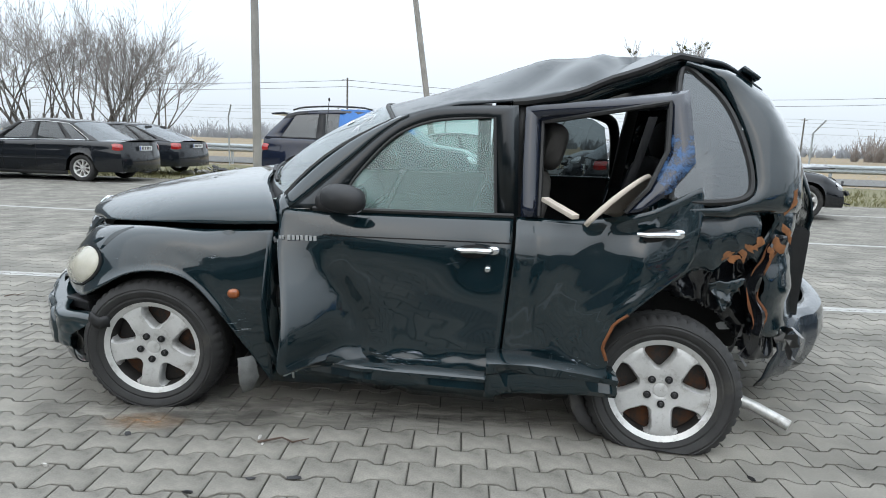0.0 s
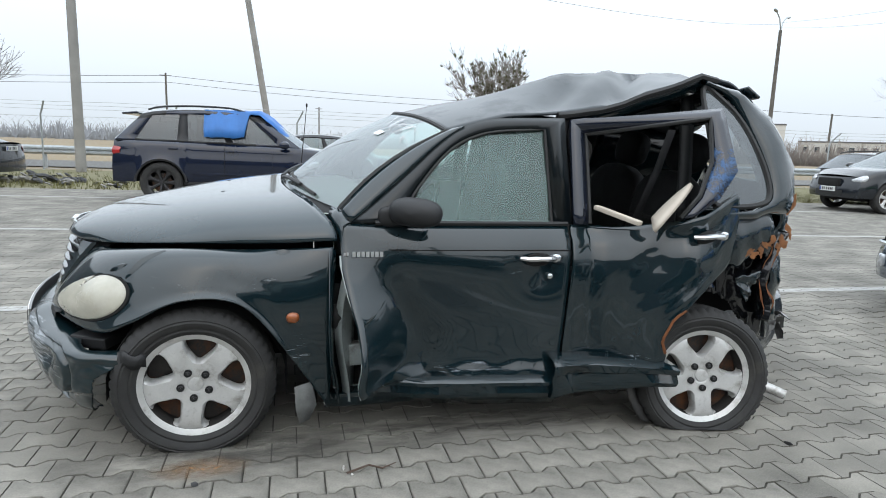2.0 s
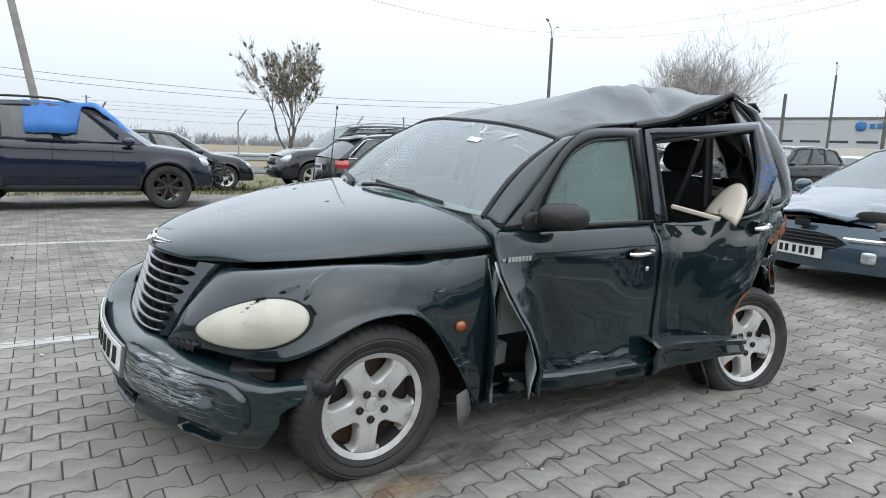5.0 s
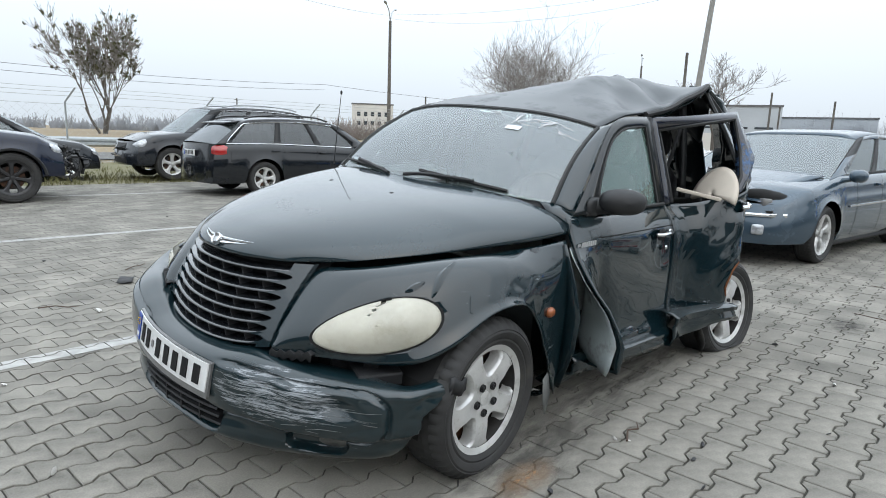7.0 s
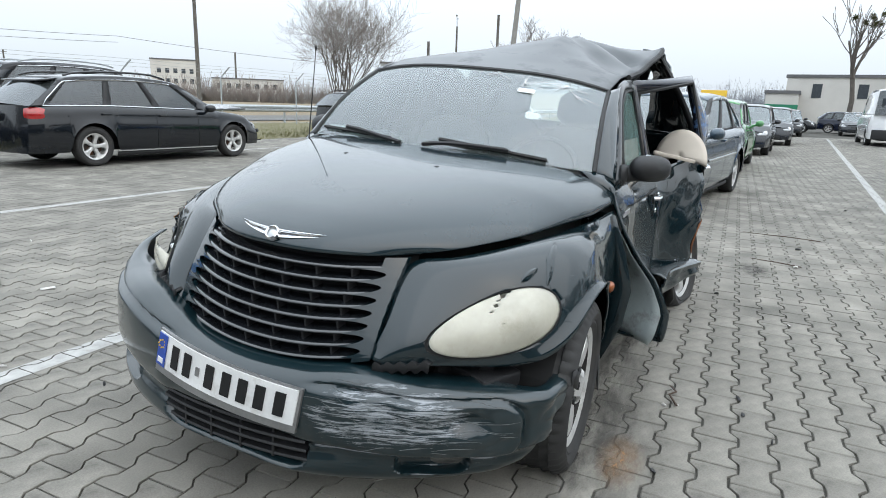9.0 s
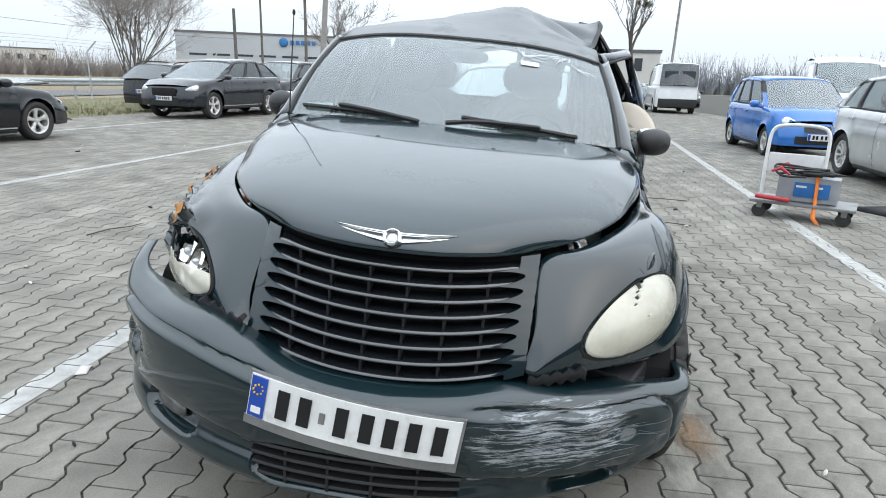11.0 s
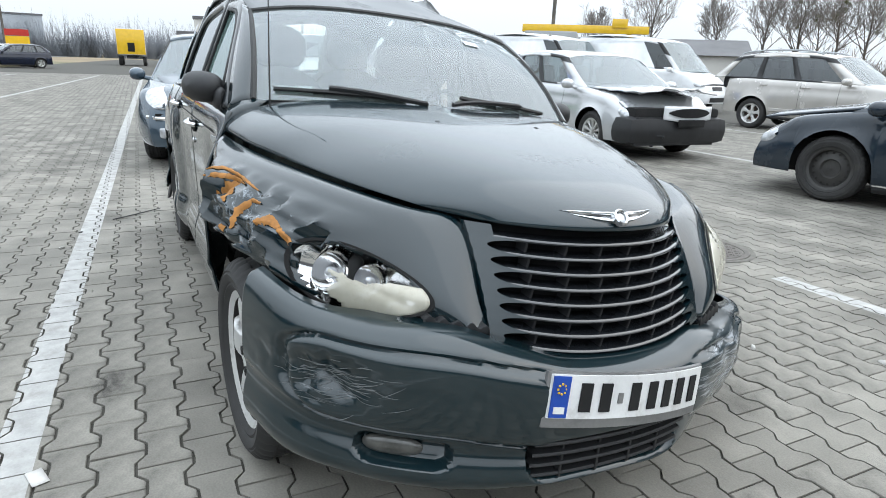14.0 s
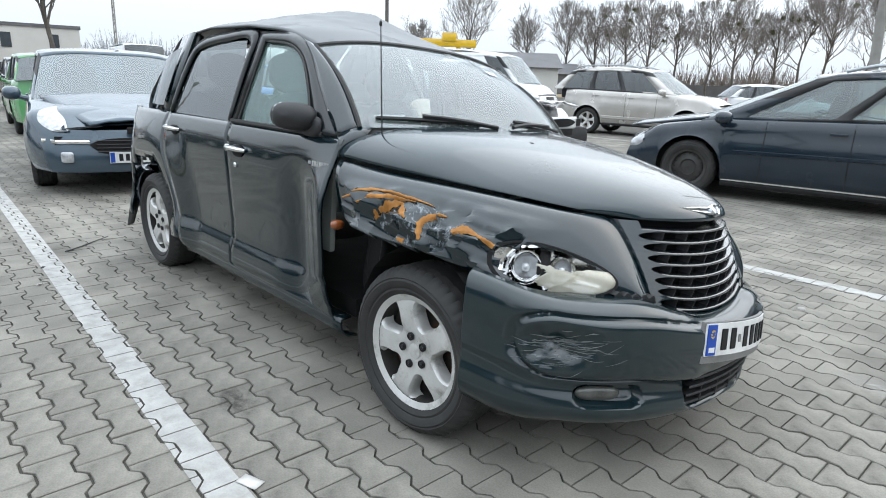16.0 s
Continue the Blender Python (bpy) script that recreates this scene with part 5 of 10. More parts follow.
# headlights
def egg(c, a, b, n, dome, k0=0.0, k1=1.0, rr=10, nn=36, tree=None, lift=0.0):
    """A domed egg-shaped disc: long axis a, short axis b, bulging along n; its rim lies on the tree's surface."""
    c, a, b, n = Vector(c), Vector(a), Vector(b), Vector(n).normalized()

    def place(q, th):
        ca, sa = math.cos(th), math.sin(th)
        return c + a * q * ca + b * q * sa * (1 + 0.22 * ca)
    rim = []
    for j in range(nn):
        p = place(1.0, j * math.tau / nn)
        hit = tree.ray_cast(p + n * 0.25, -n)[0] if tree else None
        rim.append((hit - p).dot(n) if hit is not None else None)
    known = [r for r in rim if r is not None]
    mean = sum(known) / len(known) if known else 0.0
    rim = [mean if r is None else r for r in rim]
    for _ in range(6):
        rim = [(rim[j - 1] + 2 * rim[j] + rim[(j + 1) % nn]) / 4 for j in range(nn)]
    rows = []
    for i in range(rr + 1):
        q = lerp(k0, k1, i / rr)
        rows.append([place(q, j * math.tau / nn) + n * (lerp(mean, rim[j], q * q) + lift + dome * (1 - q * q)) for j in range(nn)])
    return rows


for sgn in (-1, 1):
    c, a, b, n = LAMPS[sgn]
    on = tree_of(left_rows if sgn < 0 else right_rows)
    A, B = Vector(a), Vector(b)
    bm = bmesh.new()
    rows = egg(c, A * 1.05, B * 1.06, n, 0.0, 0.93, 1.0, 2, 48, on, 0.004)
    rows.insert(0, [p - Vector(n) * 0.09 for p in rows[0]])
    rows.append([p - Vector(n) * 0.03 for p in rows[-1]])
    sheet(bm, rows, close=True)
    lamp = part("headlight", bm, DARK, wreck, "clouded headlight in a black surround" if sgn < 0 else "smashed headlight with chrome reflector")
    bm = bmesh.new()
    rows = egg(c, A, B, n, 0.045, rr=18, nn=72, tree=on, lift=0.008)

    def gone(i, j):
        q, th = (i + 0.5) / 18, (j + 0.5) * math.tau / 72
        u, v = q * math.cos(th), q * math.sin(th)
        if sgn < 0:
            return abs(u + 0.12 - 0.5 * (v - 0.6)) < 0.1 * (v - 0.45) + 0.02 * math.sin(v * 40) and v > 0.5
        edge = 0.02 + 0.85 * max(0, -0.35 - u) + 0.06 * math.sin(u * 9) + 0.03 * math.sin(u * 31)
        return u > 0.24 + 0.1 * math.sin(v * 9) or v > edge
    sheet(bm, rows, close=True, skip=gone)
    bmesh.ops.recalc_face_normals(bm, faces=bm.faces)
    solid(part("lens", bm, LENS_CLOUDY, lamp, "yellowed lens" if sgn < 0 else "broken yellowed lens"), 0.003)
    bm = bmesh.new()
    sheet(bm, egg(c, A * 0.97, B * 0.97, n, -0.055, tree=on, lift=-0.012, nn=48), close=True)
    part("bowl", bm, LAMP_WHITE if sgn < 0 else REFLECTOR, lamp, "pale reflector" if sgn < 0 else "chrome reflector")
    for f, g, r_ in ((0.42, 0.05, 0.05), (-0.16, 0.12, 0.04)):
        bm = bmesh.new()
        mean = sum((p - Vector(c)).dot(Vector(n).normalized()) for p in rows[-1]) / 72
        face = Matrix.Translation(Vector(c) + A * f + B * g + Vector(n).normalized() * (mean - 0.022)) @ Vector(n).to_track_quat("-Y", "Z").to_matrix().to_4x4()
        lathe(bm, [(r_ * 1.12, -0.002), (r_, -0.01), (r_ * 0.94, 0.0), (r_ * 0.7, 0.02), (r_ * 0.35, 0.03), (0.004, 0.032)], 28)
        bm.transform(face)
        bowl = part("lamp_bowl", bm, REFLECTOR, lamp, "round chrome lamp bowl")
        bm = bmesh.new()
        lens_shape(bm, r_ * 0.3, 0.022, r_ * 0.3, face @ pose(0, 0.004, 0))
        part("bulb", bm, CLEAR_LENS, bowl)
    if sgn > 0:
        # near-black solid that stands for the shaded gap between the two bowls
        bm = bmesh.new()
        lens_shape(bm, 0.022, 0.02, 0.05, Matrix.Translation(Vector(c) + A * 0.12 + B * 0.2 + Vector(n).normalized() * (mean - 0.035)) @ Vector(n).to_track_quat("-Y", "Z").to_matrix().to_4x4(), 3)
        part("pocket", bm, DARK, lamp, "dark gap between the lamp bowls")


# cowl, windshield, pillars, roof
def screen(u, v):
    """u from the cowl (0) to the roof (1), v across."""
    p0 = (0.36 + 0.2 * v * v, 0.7 * v, 1.045 - 0.03 * v * v)
    p1 = (0.955 + 0.075 * v * v, 0.63 * v, 1.405 - 0.055 * abs(v) ** 3)
    q = [lerp(a, b, u) for a, b in zip(p0, p1)]
    q[0] -= 0.035 * math.sin(math.pi * u)
    q[2] += 0.02 * math.sin(math.pi * u)
    return tuple(q)


screen_rows = [[screen(u, v) for v in np.linspace(-1, 1, 21)] for u in np.linspace(0, 1, 11)]
ws = skin("windshield", screen_rows, WIND_GLASS, "cracked windshield reflecting the sky", 0)
bm = bmesh.new()
rnd = random.Random(4)
for cu, cv, n, ln in ((0.83, -0.42, 9, 0.3), (0.9, -0.72, 8, 0.28), (0.78, -0.8, 5, 0.2), (0.93, -0.2, 5, 0.2)):
    for k in range(n):
        a = rnd.uniform(0, math.tau)
        l = ln * rnd.uniform(0.3, 1)
        pts = []
        for s in np.linspace(0, 1, 6):
            u = cu + 0.55 * l * s * math.sin(a) + rnd.uniform(-0.008, 0.008)
            v = cv + l * s * math.cos(a) + rnd.uniform(-0.01, 0.01)
            if 0 < u < 0.98 and abs(v) < 0.97:
                p = screen(u, v)
                pts.append((p[0] - 0.004, p[1], p[2] + 0.004))
        if len(pts) > 2:
            tube(bm, pts, 0.0011, 3)
part("crack", bm, CRACK, ws)["kind"] = "stuff"
bm = bmesh.new()
sheet(bm, [[tuple(np.add(screen(u, v), (-0.003, 0, 0.003))) for v in (-0.52, -0.46, -0.4)] for u in (0.7, 0.72, 0.755)])
part("paper_scrap", bm, CRACK, ws)
bm = bmesh.new()
sheet(bm, [[tuple(np.add(screen(u, v), (0.008, 0, -0.004))) for v in (0.72, 0.82, 0.9)] for u in (0.06, 0.13)])
part("sticker", bm, PLATE_WHITE, ws)
bm = bmesh.new()
edge_pts = [screen(u, -1) for u in np.linspace(0, 1, 8)] + [screen(1, v) for v in np.linspace(-0.9, 0.9, 13)] + [screen(u, 1) for u in np.linspace(1, 0, 8)]
tube(bm, edge_pts, 0.011, 6)
part("windshield_seal", bm, TRIM_RUBBER, wreck)
cowl_rows = []
for v in np.linspace(-0.94, 0.94, 15):
    h = hood(1, v)
    s = screen(0, v)
    cowl_rows.append([(h[0] - 0.02, h[1], h[2] - 0.012), (lerp(h[0], s[0], 0.6), lerp(h[1], s[1], 0.5), min(h[2], s[2]) - 0.02), (s[0] + 0.01, s[1], s[2] - 0.004)])
skin("cowl", cowl_rows, PLASTIC, "black plastic cowl", 0)
for base, tip in ((-0.12, 0.02), (0.5, 0.05)):
    bm = bmesh.new()
    arm = [tuple(np.add(screen(u, v), (-0.017, 0, 0.014))) for u, v in ((0.0, base + 0.12), (0.03, base), (0.045, base - 0.15), (0.05, base - 0.4))]
    if base > 0.3:
        arm = [tuple(np.add(screen(u, v), (-0.017, 0, 0.014))) for u, v in ((-0.01, base - 0.35), (0.02, base - 0.2), (0.06, base), (0.08, base + 0.15))]
    tube(bm, smoothed(arm, 4), 0.0095, 6)
    w = part("wiper", bm, PLASTIC, wreck, "black wiper")
    bm = bmesh.new()
    b0 = base - 0.62 if base < 0.3 else base - 0.5
    pts = [tuple(np.add(screen(0.03 + 0.05 * s, b0 + 0.66 * s + (0.25 if base > 0.3 else 0)), (-0.008, 0, 0.007))) for s in np.linspace(0, 1, 8)]
    tube(bm, pts, 0.008, 5)
    part("blade", bm, TRIM_RUBBER, w)

ROOF_C = [(0.955, 1.405), (1.2, 1.47), (1.6, 1.535), (2.0, 1.56), (2.5, 1.565), (2.95, 1.535), (3.2, 1.46)]
RAIL_L = [(0.95, 1.35), (1.1, 1.385), (1.3, 1.43), (1.6, 1.455), (1.75, 1.475), (2.0, 1.57), (2.22, 1.655), (2.4, 1.64), (2.7, 1.53), (3.0, 1.3)]
RAIL_R = [(0.95, 1.35), (1.1, 1.385), (1.3, 1.43), (1.7, 1.465), (2.2, 1.47), (2.7, 1.43), (3.2, 1.27)]


def roof(x, v):
    xx = lerp(x + 0.075 * v * v, x, min(1, (x - 0.95) / 0.4))
    xx -= max(0, x - 2.3) * (0.5 if v < -0.2 else 0.5 - 0.35 * min(1, (v + 0.2) / 0.8)) * min(1, max(0, x - 2.3))
    zc = curve(x, ROOF_C)
    ze = curve(x, RAIL_L if v < 0 else RAIL_R)
    hy = curve(x, [(0.95, 0.63), (1.3, 0.635), (2.2, 0.625), (2.8, 0.6), (3.2, 0.55)])
    if v < 0:
        hy += 0.1 * curve(x, [(1.65, 0), (2.15, 1), (2.5, 0.6), (2.9, 0)])
    z = ze + (zc - ze) * (1 - abs(v) ** 2.8)
    rise = curve(x, [(1.2, 0), (1.5, 0.05), (1.64, 0.08), (1.78, 0.112), (1.92, 0.128), (2.1, 0.12), (2.5, 0.12), (2.8, 0.08), (3.2, 0.0)])
    z += rise * max(0, 1 - abs(v + 0.32) / (0.62 if v < -0.32 else 0.85)) ** 1.15
    # the fold that runs from the ridge down to the door frame
    f = (x - lerp(1.83, 2.16, (v + 1) / 0.7)) if v < -0.3 else 9
    z -= 0.055 * math.exp(-((f / 0.07) ** 2)) * min(1, (v + 1) * 6)
    f2 = (x - lerp(1.45, 1.95, (v + 1) / 0.75)) if v < -0.2 else 9
    z -= 0.025 * math.exp(-((f2 / 0.09) ** 2)) * min(1, (v + 1) * 6)
    if v < 0.3 and x > 1.3:
        z += crinkle((x, v * 0.6, 0.3), 0.012, 4) * min(1, (x - 1.3) * 2)
    return (xx, v * hy, z)


RX = list(np.linspace(0.955, 3.2, 64))
RV = list(np.linspace(-1, 1, 33))
skin("roof", [[roof(x, v) for v in RV] for x in RX], ROOF_PAINT, "black roof buckled into a sharp ridge", 0.012, centre=(2, 0, 0.9))


def pillar(name, a, b, w, d, material=None, label=""):
    """A bowed strip from a to b, w wide along x."""
    bm = bmesh.new()
    rows = []
    for t in np.linspace(0, 1, 9):
        p = Vector(a).lerp(Vector(b), t)
        p.y += math.copysign(d * math.sin(math.pi * t), p.y)
        rows.append([(p.x - w / 2, p.y, p.z), (p.x, p.y + math.copysign(0.012, p.y), p.z), (p.x + w / 2, p.y, p.z)])
    sheet(bm, rows)
    return solid(part(name, outward(bm), material or WRECK_PAINT, wreck, label), 0.03)


def LOFF(x, z):
    """How far the damaged side stands out of line."""
    g = curve(z, [(0.2, 0.135), (0.4, 0.125), (0.6, 0.095), (0.84, 0.06), (0.93, 0.025), (0.97, 0.03), (1.4, 0.036)])
    return 0.025 * min(1, max(0, (0.97 - z) / 0.06)) + g * min(1.05, max(0, x - 0.5))


FRAME_EDGE = smoothed([(0.6, 0.972), (0.72, 1.07), (0.86, 1.19), (0.985, 1.3), (1.1, 1.375)], 4)
for sgn in (-1, 1):
    rows = []
    for k, (x, z) in enumerate(FRAME_EDGE):
        u = k / (len(FRAME_EDGE) - 1)
        s = Vector(screen(u, sgn)) + Vector((-0.004, 0, 0.002))
        e = Vector((x - 0.003, sgn * (yside(z) + (LOFF(x, z) if sgn < 0 else 0)), z + 0.003))
        rows.append([s, s.lerp(e, 0.35) + Vector((-0.002, sgn * 0.012, 0.004)), s.lerp(e, 0.7) + Vector((-0.001, sgn * 0.01, 0.002)), e])
    skin("windshield_pillar", rows, WRECK_PAINT, "", 0.02)
    # painted corner between bonnet, pillar foot and door
    foot = rows[0]
    low = [Vector(hood(1, sgn * v)) + Vector((0.01, 0, -0.007)) for v in (0.88, 0.93, 0.965, 0.985, 0.995, 1.0)]
    top = [Vector(screen(0, sgn * 0.93)), foot[0], foot[1], foot[3], Vector((0.566, sgn * 0.79, 0.962)), Vector((0.562, sgn * 0.806, 0.9))]
    skin("cowl_corner", [[a, a.lerp(b, 0.5) + Vector((0, 0, 0.003)), b] for a, b in zip(low, top)], WRECK_PAINT, "", 0.006)


# doors: outer skin with a frame round the window
def door_skin(name, side, xa, xb, shape, material, label, zs=ZS, n=26, thick=0.012):
    rows = []
    for z in zs:
        row = []
        for t in np.linspace(0, 1, n):
            x = lerp(xa(z), xb(z), t)
            p = Vector((x, side * yside(z), z))
            row.append(tuple(shape(p, t)))
        rows.append(row)
    return skin(name, rows, material, label, thick, centre=(1.5, 0, 0.6))


def frame_strip(pts_out, pts_in, parent, material, name="window_frame", depth=0.03):
    bm = bmesh.new()
    rows = [[a, tuple(Vector(a).lerp(Vector(b), 0.5) + Vector((0, math.copysign(0.006, a[1]), 0))), b] for a, b in zip(pts_out, pts_in)]
    sheet(bm, rows)
    return solid(part(name, outward(bm), material, parent), depth)


def window_outline():
    """Outline (x, z) of the front door's window and of its frame, from the front foot round the top."""
    inner = [(0.845, 0.972), (0.85, 1.06), (0.92, 1.16), (1.02, 1.265), (1.12, 1.325), (1.25, 1.36), (1.47, 1.375), (1.485, 0.972)]
    outer = [(0.6, 0.972), (0.72, 1.07), (0.86, 1.19), (0.985, 1.3), (1.1, 1.375), (1.25, 1.415), (1.55, 1.43), (1.56, 0.972)]
    return inner, outer


def mirror(side, door):
    bm = bmesh.new()
    s = side
    yo = 0.895 if s < 0 else 0.84
    lens_shape(bm, 0.115, 0.062, 0.06, pose(0.845, s * yo, 1.035, 0, 0, s * (35 if s < 0 else 20)), 2.5)
    rod(bm, (0.78, s * 0.78, 1.0), (0.83, s * (yo - 0.03), 1.015), 0.04, 0.035, 10)
    lens_shape(bm, 0.07, 0.025, 0.045, pose(0.78, s * 0.79, 1.0), 3)
    mr = part("mirror", bm, PLASTIC, door, "matt black door mirror")
    bm = bmesh.new()
    lens_shape(bm, 0.075, 0.008, 0.055, pose(0.915, s * yo, 1.035, 0, 0, 90 + s * 15), 2.6)
    part("mirror_glass", bm, CHROME, mr)


def handle(side, x, z, y, door, turn=0):
    bm = bmesh.new()
    m = pose(x, side * y, z, 0, 0, turn)
    tube(bm, [m @ Vector(p) for p in ((-0.085, side * 0.004, 0), (-0.06, side * 0.03, 0.002), (0, side * 0.036, 0.004), (0.05, side * 0.034, 0.002), (0.085, side * 0.006, -0.002))], [0.009, 0.012, 0.013, 0.015, 0.014], 8)
    lens_shape(bm, 0.028, 0.012, 0.02, m @ pose(0.075, side * 0.02, 0))
    h = part("handle", bm, CHROME, door, "chrome pull handle")
    bm = bmesh.new()
    lens_shape(bm, 0.06, 0.006, 0.03, m @ pose(-0.005, side * 0.004, -0.008))
    part("recess", bm, DARK, h)


def PEEL(z):
    """How far the front edge of the peeled door stands out at a height."""
    return curve(z, [(0.16, 0.0), (0.285, 0.02), (0.3, 0.26), (0.36, 0.3), (0.455, 0.31), (0.57, 0.24), (0.69, 0.13), (0.8, 0.05), (0.9, 0.0)])


def front_door(side):
    left = side < 0
    off = LOFF if left else (lambda x, z: 0.0)

    def shape(p, t):
        p.y += side * off(p.x, p.z) * min(1, t / 0.3)
        if left:
            fold = max(0, min(1, (0.8 - p.z) / 0.45))
            p.y += side * PEEL(p.z) * max(0, 1 - t / 0.27) ** 1.25
            tf = lerp(0.08, 0.34, min(1, max(0, (0.82 - p.z) / 0.36)))
            p.y -= side * 0.042 * min(1, fold * 2.2) * max(0, 1 - abs(t - tf) / (0.11 if t > tf else 0.07))
            p.y += side * crinkle((p.x, 0, p.z), 0.012 * fold * math.exp(-t * 3), 5)
            p.y -= side * 0.02 * math.exp(-(((p.x - 1.42) / 0.12) ** 2) - ((p.z - 0.79) / 0.08) ** 2)
            if p.z < 0.36:
                p.y += side * crinkle((p.x, 0, p.z), 0.01, 7)
        else:
            b = math.exp(-((t / 0.16) ** 2))
            p.y += side * 0.075 * b * max(0, min(1, (0.9 - p.z) / 0.2)) * max(0, min(1, (p.z - 0.25) / 0.15))
            p.y -= side * 0.03 * math.exp(-(((t - 0.3) / 0.12) ** 2)) * max(0, min(1, (0.88 - p.z) / 0.2))
        return p
    xa = (lambda z: curve(z, [(0.16, 0.84), (0.27, 0.8), (0.3, 0.64), (0.36, 0.61), (0.455, 0.625), (0.57, 0.62), (0.69, 0.585), (0.8, 0.56), (0.97, 0.555)])) if left else (lambda z: 0.56)
    xb = lambda z: curve(z, [(0.16, 1.51), (0.4, 1.52), (0.97, 1.56)])
    d = door_skin("front_door", side, xa, xb, shape, SCUFF_DOOR if left else WRECK_PAINT, "dented black front door with its lower front corner peeled open" if left else "black front door bulged at its hinge edge", n=40)
    inner, outer = window_outline()
    if left:
        outer[-2:] = [(1.572, 1.43), (1.58, 0.972)]
    gi, go = smoothed(inner[:-1], 3) + [inner[-1]], smoothed(outer[:-1], 3) + [outer[-1]]
    P = lambda q: (q[0], side * (yside(q[1]) + off(*q)), q[1])
    frame_strip([P(q) for q in go], [P(q) for q in gi], d, FRAME_BLACK, depth=0.02)
    bm = bmesh.new()
    tube(bm, [P(q) for q in gi], 0.007, 6)
    tube(bm, [P((x, 0.972)) for x in (0.7, 1.0, 1.25, 1.56)], 0.011, 6)
    part("window_seal", bm, TRIM_RUBBER, d)
    bm = bmesh.new()
    rows = []
    for t in np.linspace(0, 1, 13):
        xq = lerp(0.845, 1.485, t)
        zt = curve(xq, [(0.845, 1.0), (0.85, 1.06), (0.92, 1.16), (1.02, 1.265), (1.12, 1.325), (1.25, 1.36), (1.485, 1.375)])
        rows.append([(xq, side * (yside(z) + off(xq, max(z, 0.97)) - 0.012), z) for z in np.linspace(0.96, zt, 6).tolist()])
    sheet(bm, rows)
    part("side_window", outward(bm), SIDE_GLASS, d, "greenish side window glass")
    bm = bmesh.new()
    sheet(bm, [[P((0.72, 0.975)), P((0.75, 1.06))], [P((0.84, 0.975)), P((0.84, 1.15))]])
    solid(part("mirror_base", outward(bm), PLASTIC, d), 0.01)
    mirror(side, d)
    handle(side, 1.4 if left else 1.43, 0.838, 0.812 + off(1.4, 0.838), d, turn=3 if left else 0)
    bm = bmesh.new()
    lens_shape(bm, 0.014, 0.008, 0.014, pose(1.455, side * (0.812 + off(1.455, 0.757)), 0.757))
    part("lock", bm, CHROME, d)
    m = Matrix.Translation((0.655, side * 0.817, 0.842)) @ (pose(0, 0, 0, 90, 0, 0) if left else pose(0, 0, 0, 90, 0, 180))
    lift = lambda q: off(0.655 + q, 0.853) * min(1, (0.1 + q) / 0.3) + PEEL(0.853) * max(0, 1 - (0.1 + q) / 0.27) ** 1.25 if left else 0.0
    for k in range(7):
        bm = bmesh.new()
        box(bm, (0.013, 0.022, 0.003), m @ Matrix.Shear("XY", 4, (0.25, 0)) @ pose(-0.055 + 0.0185 * k, 0.011, 0.006 + lift(-0.055 + 0.0185 * k)))
        part("badge_bar", bm, BADGE, d, smooth=False)
    for k in range(2):
        bm = bmesh.new()
        box(bm, (0.008, 0.013, 0.003), m @ pose(-0.085 + 0.0115 * k, 0.012, 0.006 + lift(-0.085 + 0.0115 * k)))
        part("badge_bar", bm, BADGE, d, smooth=False)
    bm = bmesh.new()
    tube(bm, [(x, side * (yside(0.868) + off(x, 0.868) * min(1, (x - 0.555) / 0.3) + 0.001), 0.868) for x in np.linspace(0.565, 1.55, 12).tolist()], 0.003, 4)
    part("crease_line", bm, DARK, d)
    return d


front_door(-1)
front_door(1)
# what the peeled door uncovers
bm = bmesh.new()
rows = [[(0.56 + 0.02 * math.sin(z * 9), -0.79, z), (0.585 + 0.02 * math.sin(z * 9), -0.80 - 0.02 * (z < 0.5), z), (0.61, -0.74, z), (0.63, -0.7, z)] for z in np.linspace(0.19, 0.8, 12)]
sheet(bm, rows)
solid(part("hinge_pillar", outward(bm), INNER_METAL, wreck, "bare grey door pillar"), 0.004)
bm = bmesh.new()
box(bm, (0.14, 0.05, 0.1), pose(0.66, -0.73, 0.38, 0, 0, 10), 0.006)
part("hinge_bracket", bm, INNER_METAL, wreck, smooth=False)
bm = bmesh.new()
box(bm, (0.14, 0.08, 0.02), pose(0.66, -0.75, 0.21), 0.004)
part("sill_bracket", bm, INNER_METAL, wreck, smooth=False)
rows = []
for z in np.linspace(0.3, 0.84, 16):
    xa = curve(z, [(0.16, 0.66), (0.25, 0.64), (0.36, 0.61), (0.455, 0.625), (0.57, 0.62), (0.69, 0.585), (0.8, 0.56)])
    row = []
    for t in np.linspace(0.004, 0.25, 9):
        row.append((lerp(xa, 1.52, t) - 0.012, -yside(z) - PEEL(z) * (1 - t / 0.27) ** 1.25 + 0.026, z))
    rows.append(row)
skin("door_skin_flap", rows, INNER_METAL, "grey inner face of the peeled door skin", 0.002, centre=(1.5, -2.0, 0.6))
# rear edge of the wing, flared out before the door
rows = []
for z in np.linspace(0.2, 0.86, 14):
    yo = curve(z, [(0.2, 0.85), (0.4, 0.92), (0.56, 0.935), (0.7, 0.89), (0.86, 0.82)])
    xo = curve(z, [(0.2, 0.55), (0.4, 0.51), (0.56, 0.5), (0.86, 0.51)])
    rows.append([(xo, -yo, z), (xo + 0.012, -yo + 0.05, z), (xo + 0.03, -0.78, z), (xo + 0.04, -0.68, z)])
skin("wing_edge", rows, WRECK_PAINT, "black wing edge bent outward", 0.004, centre=(1.5, 0, 0.5))
bm = bmesh.new()
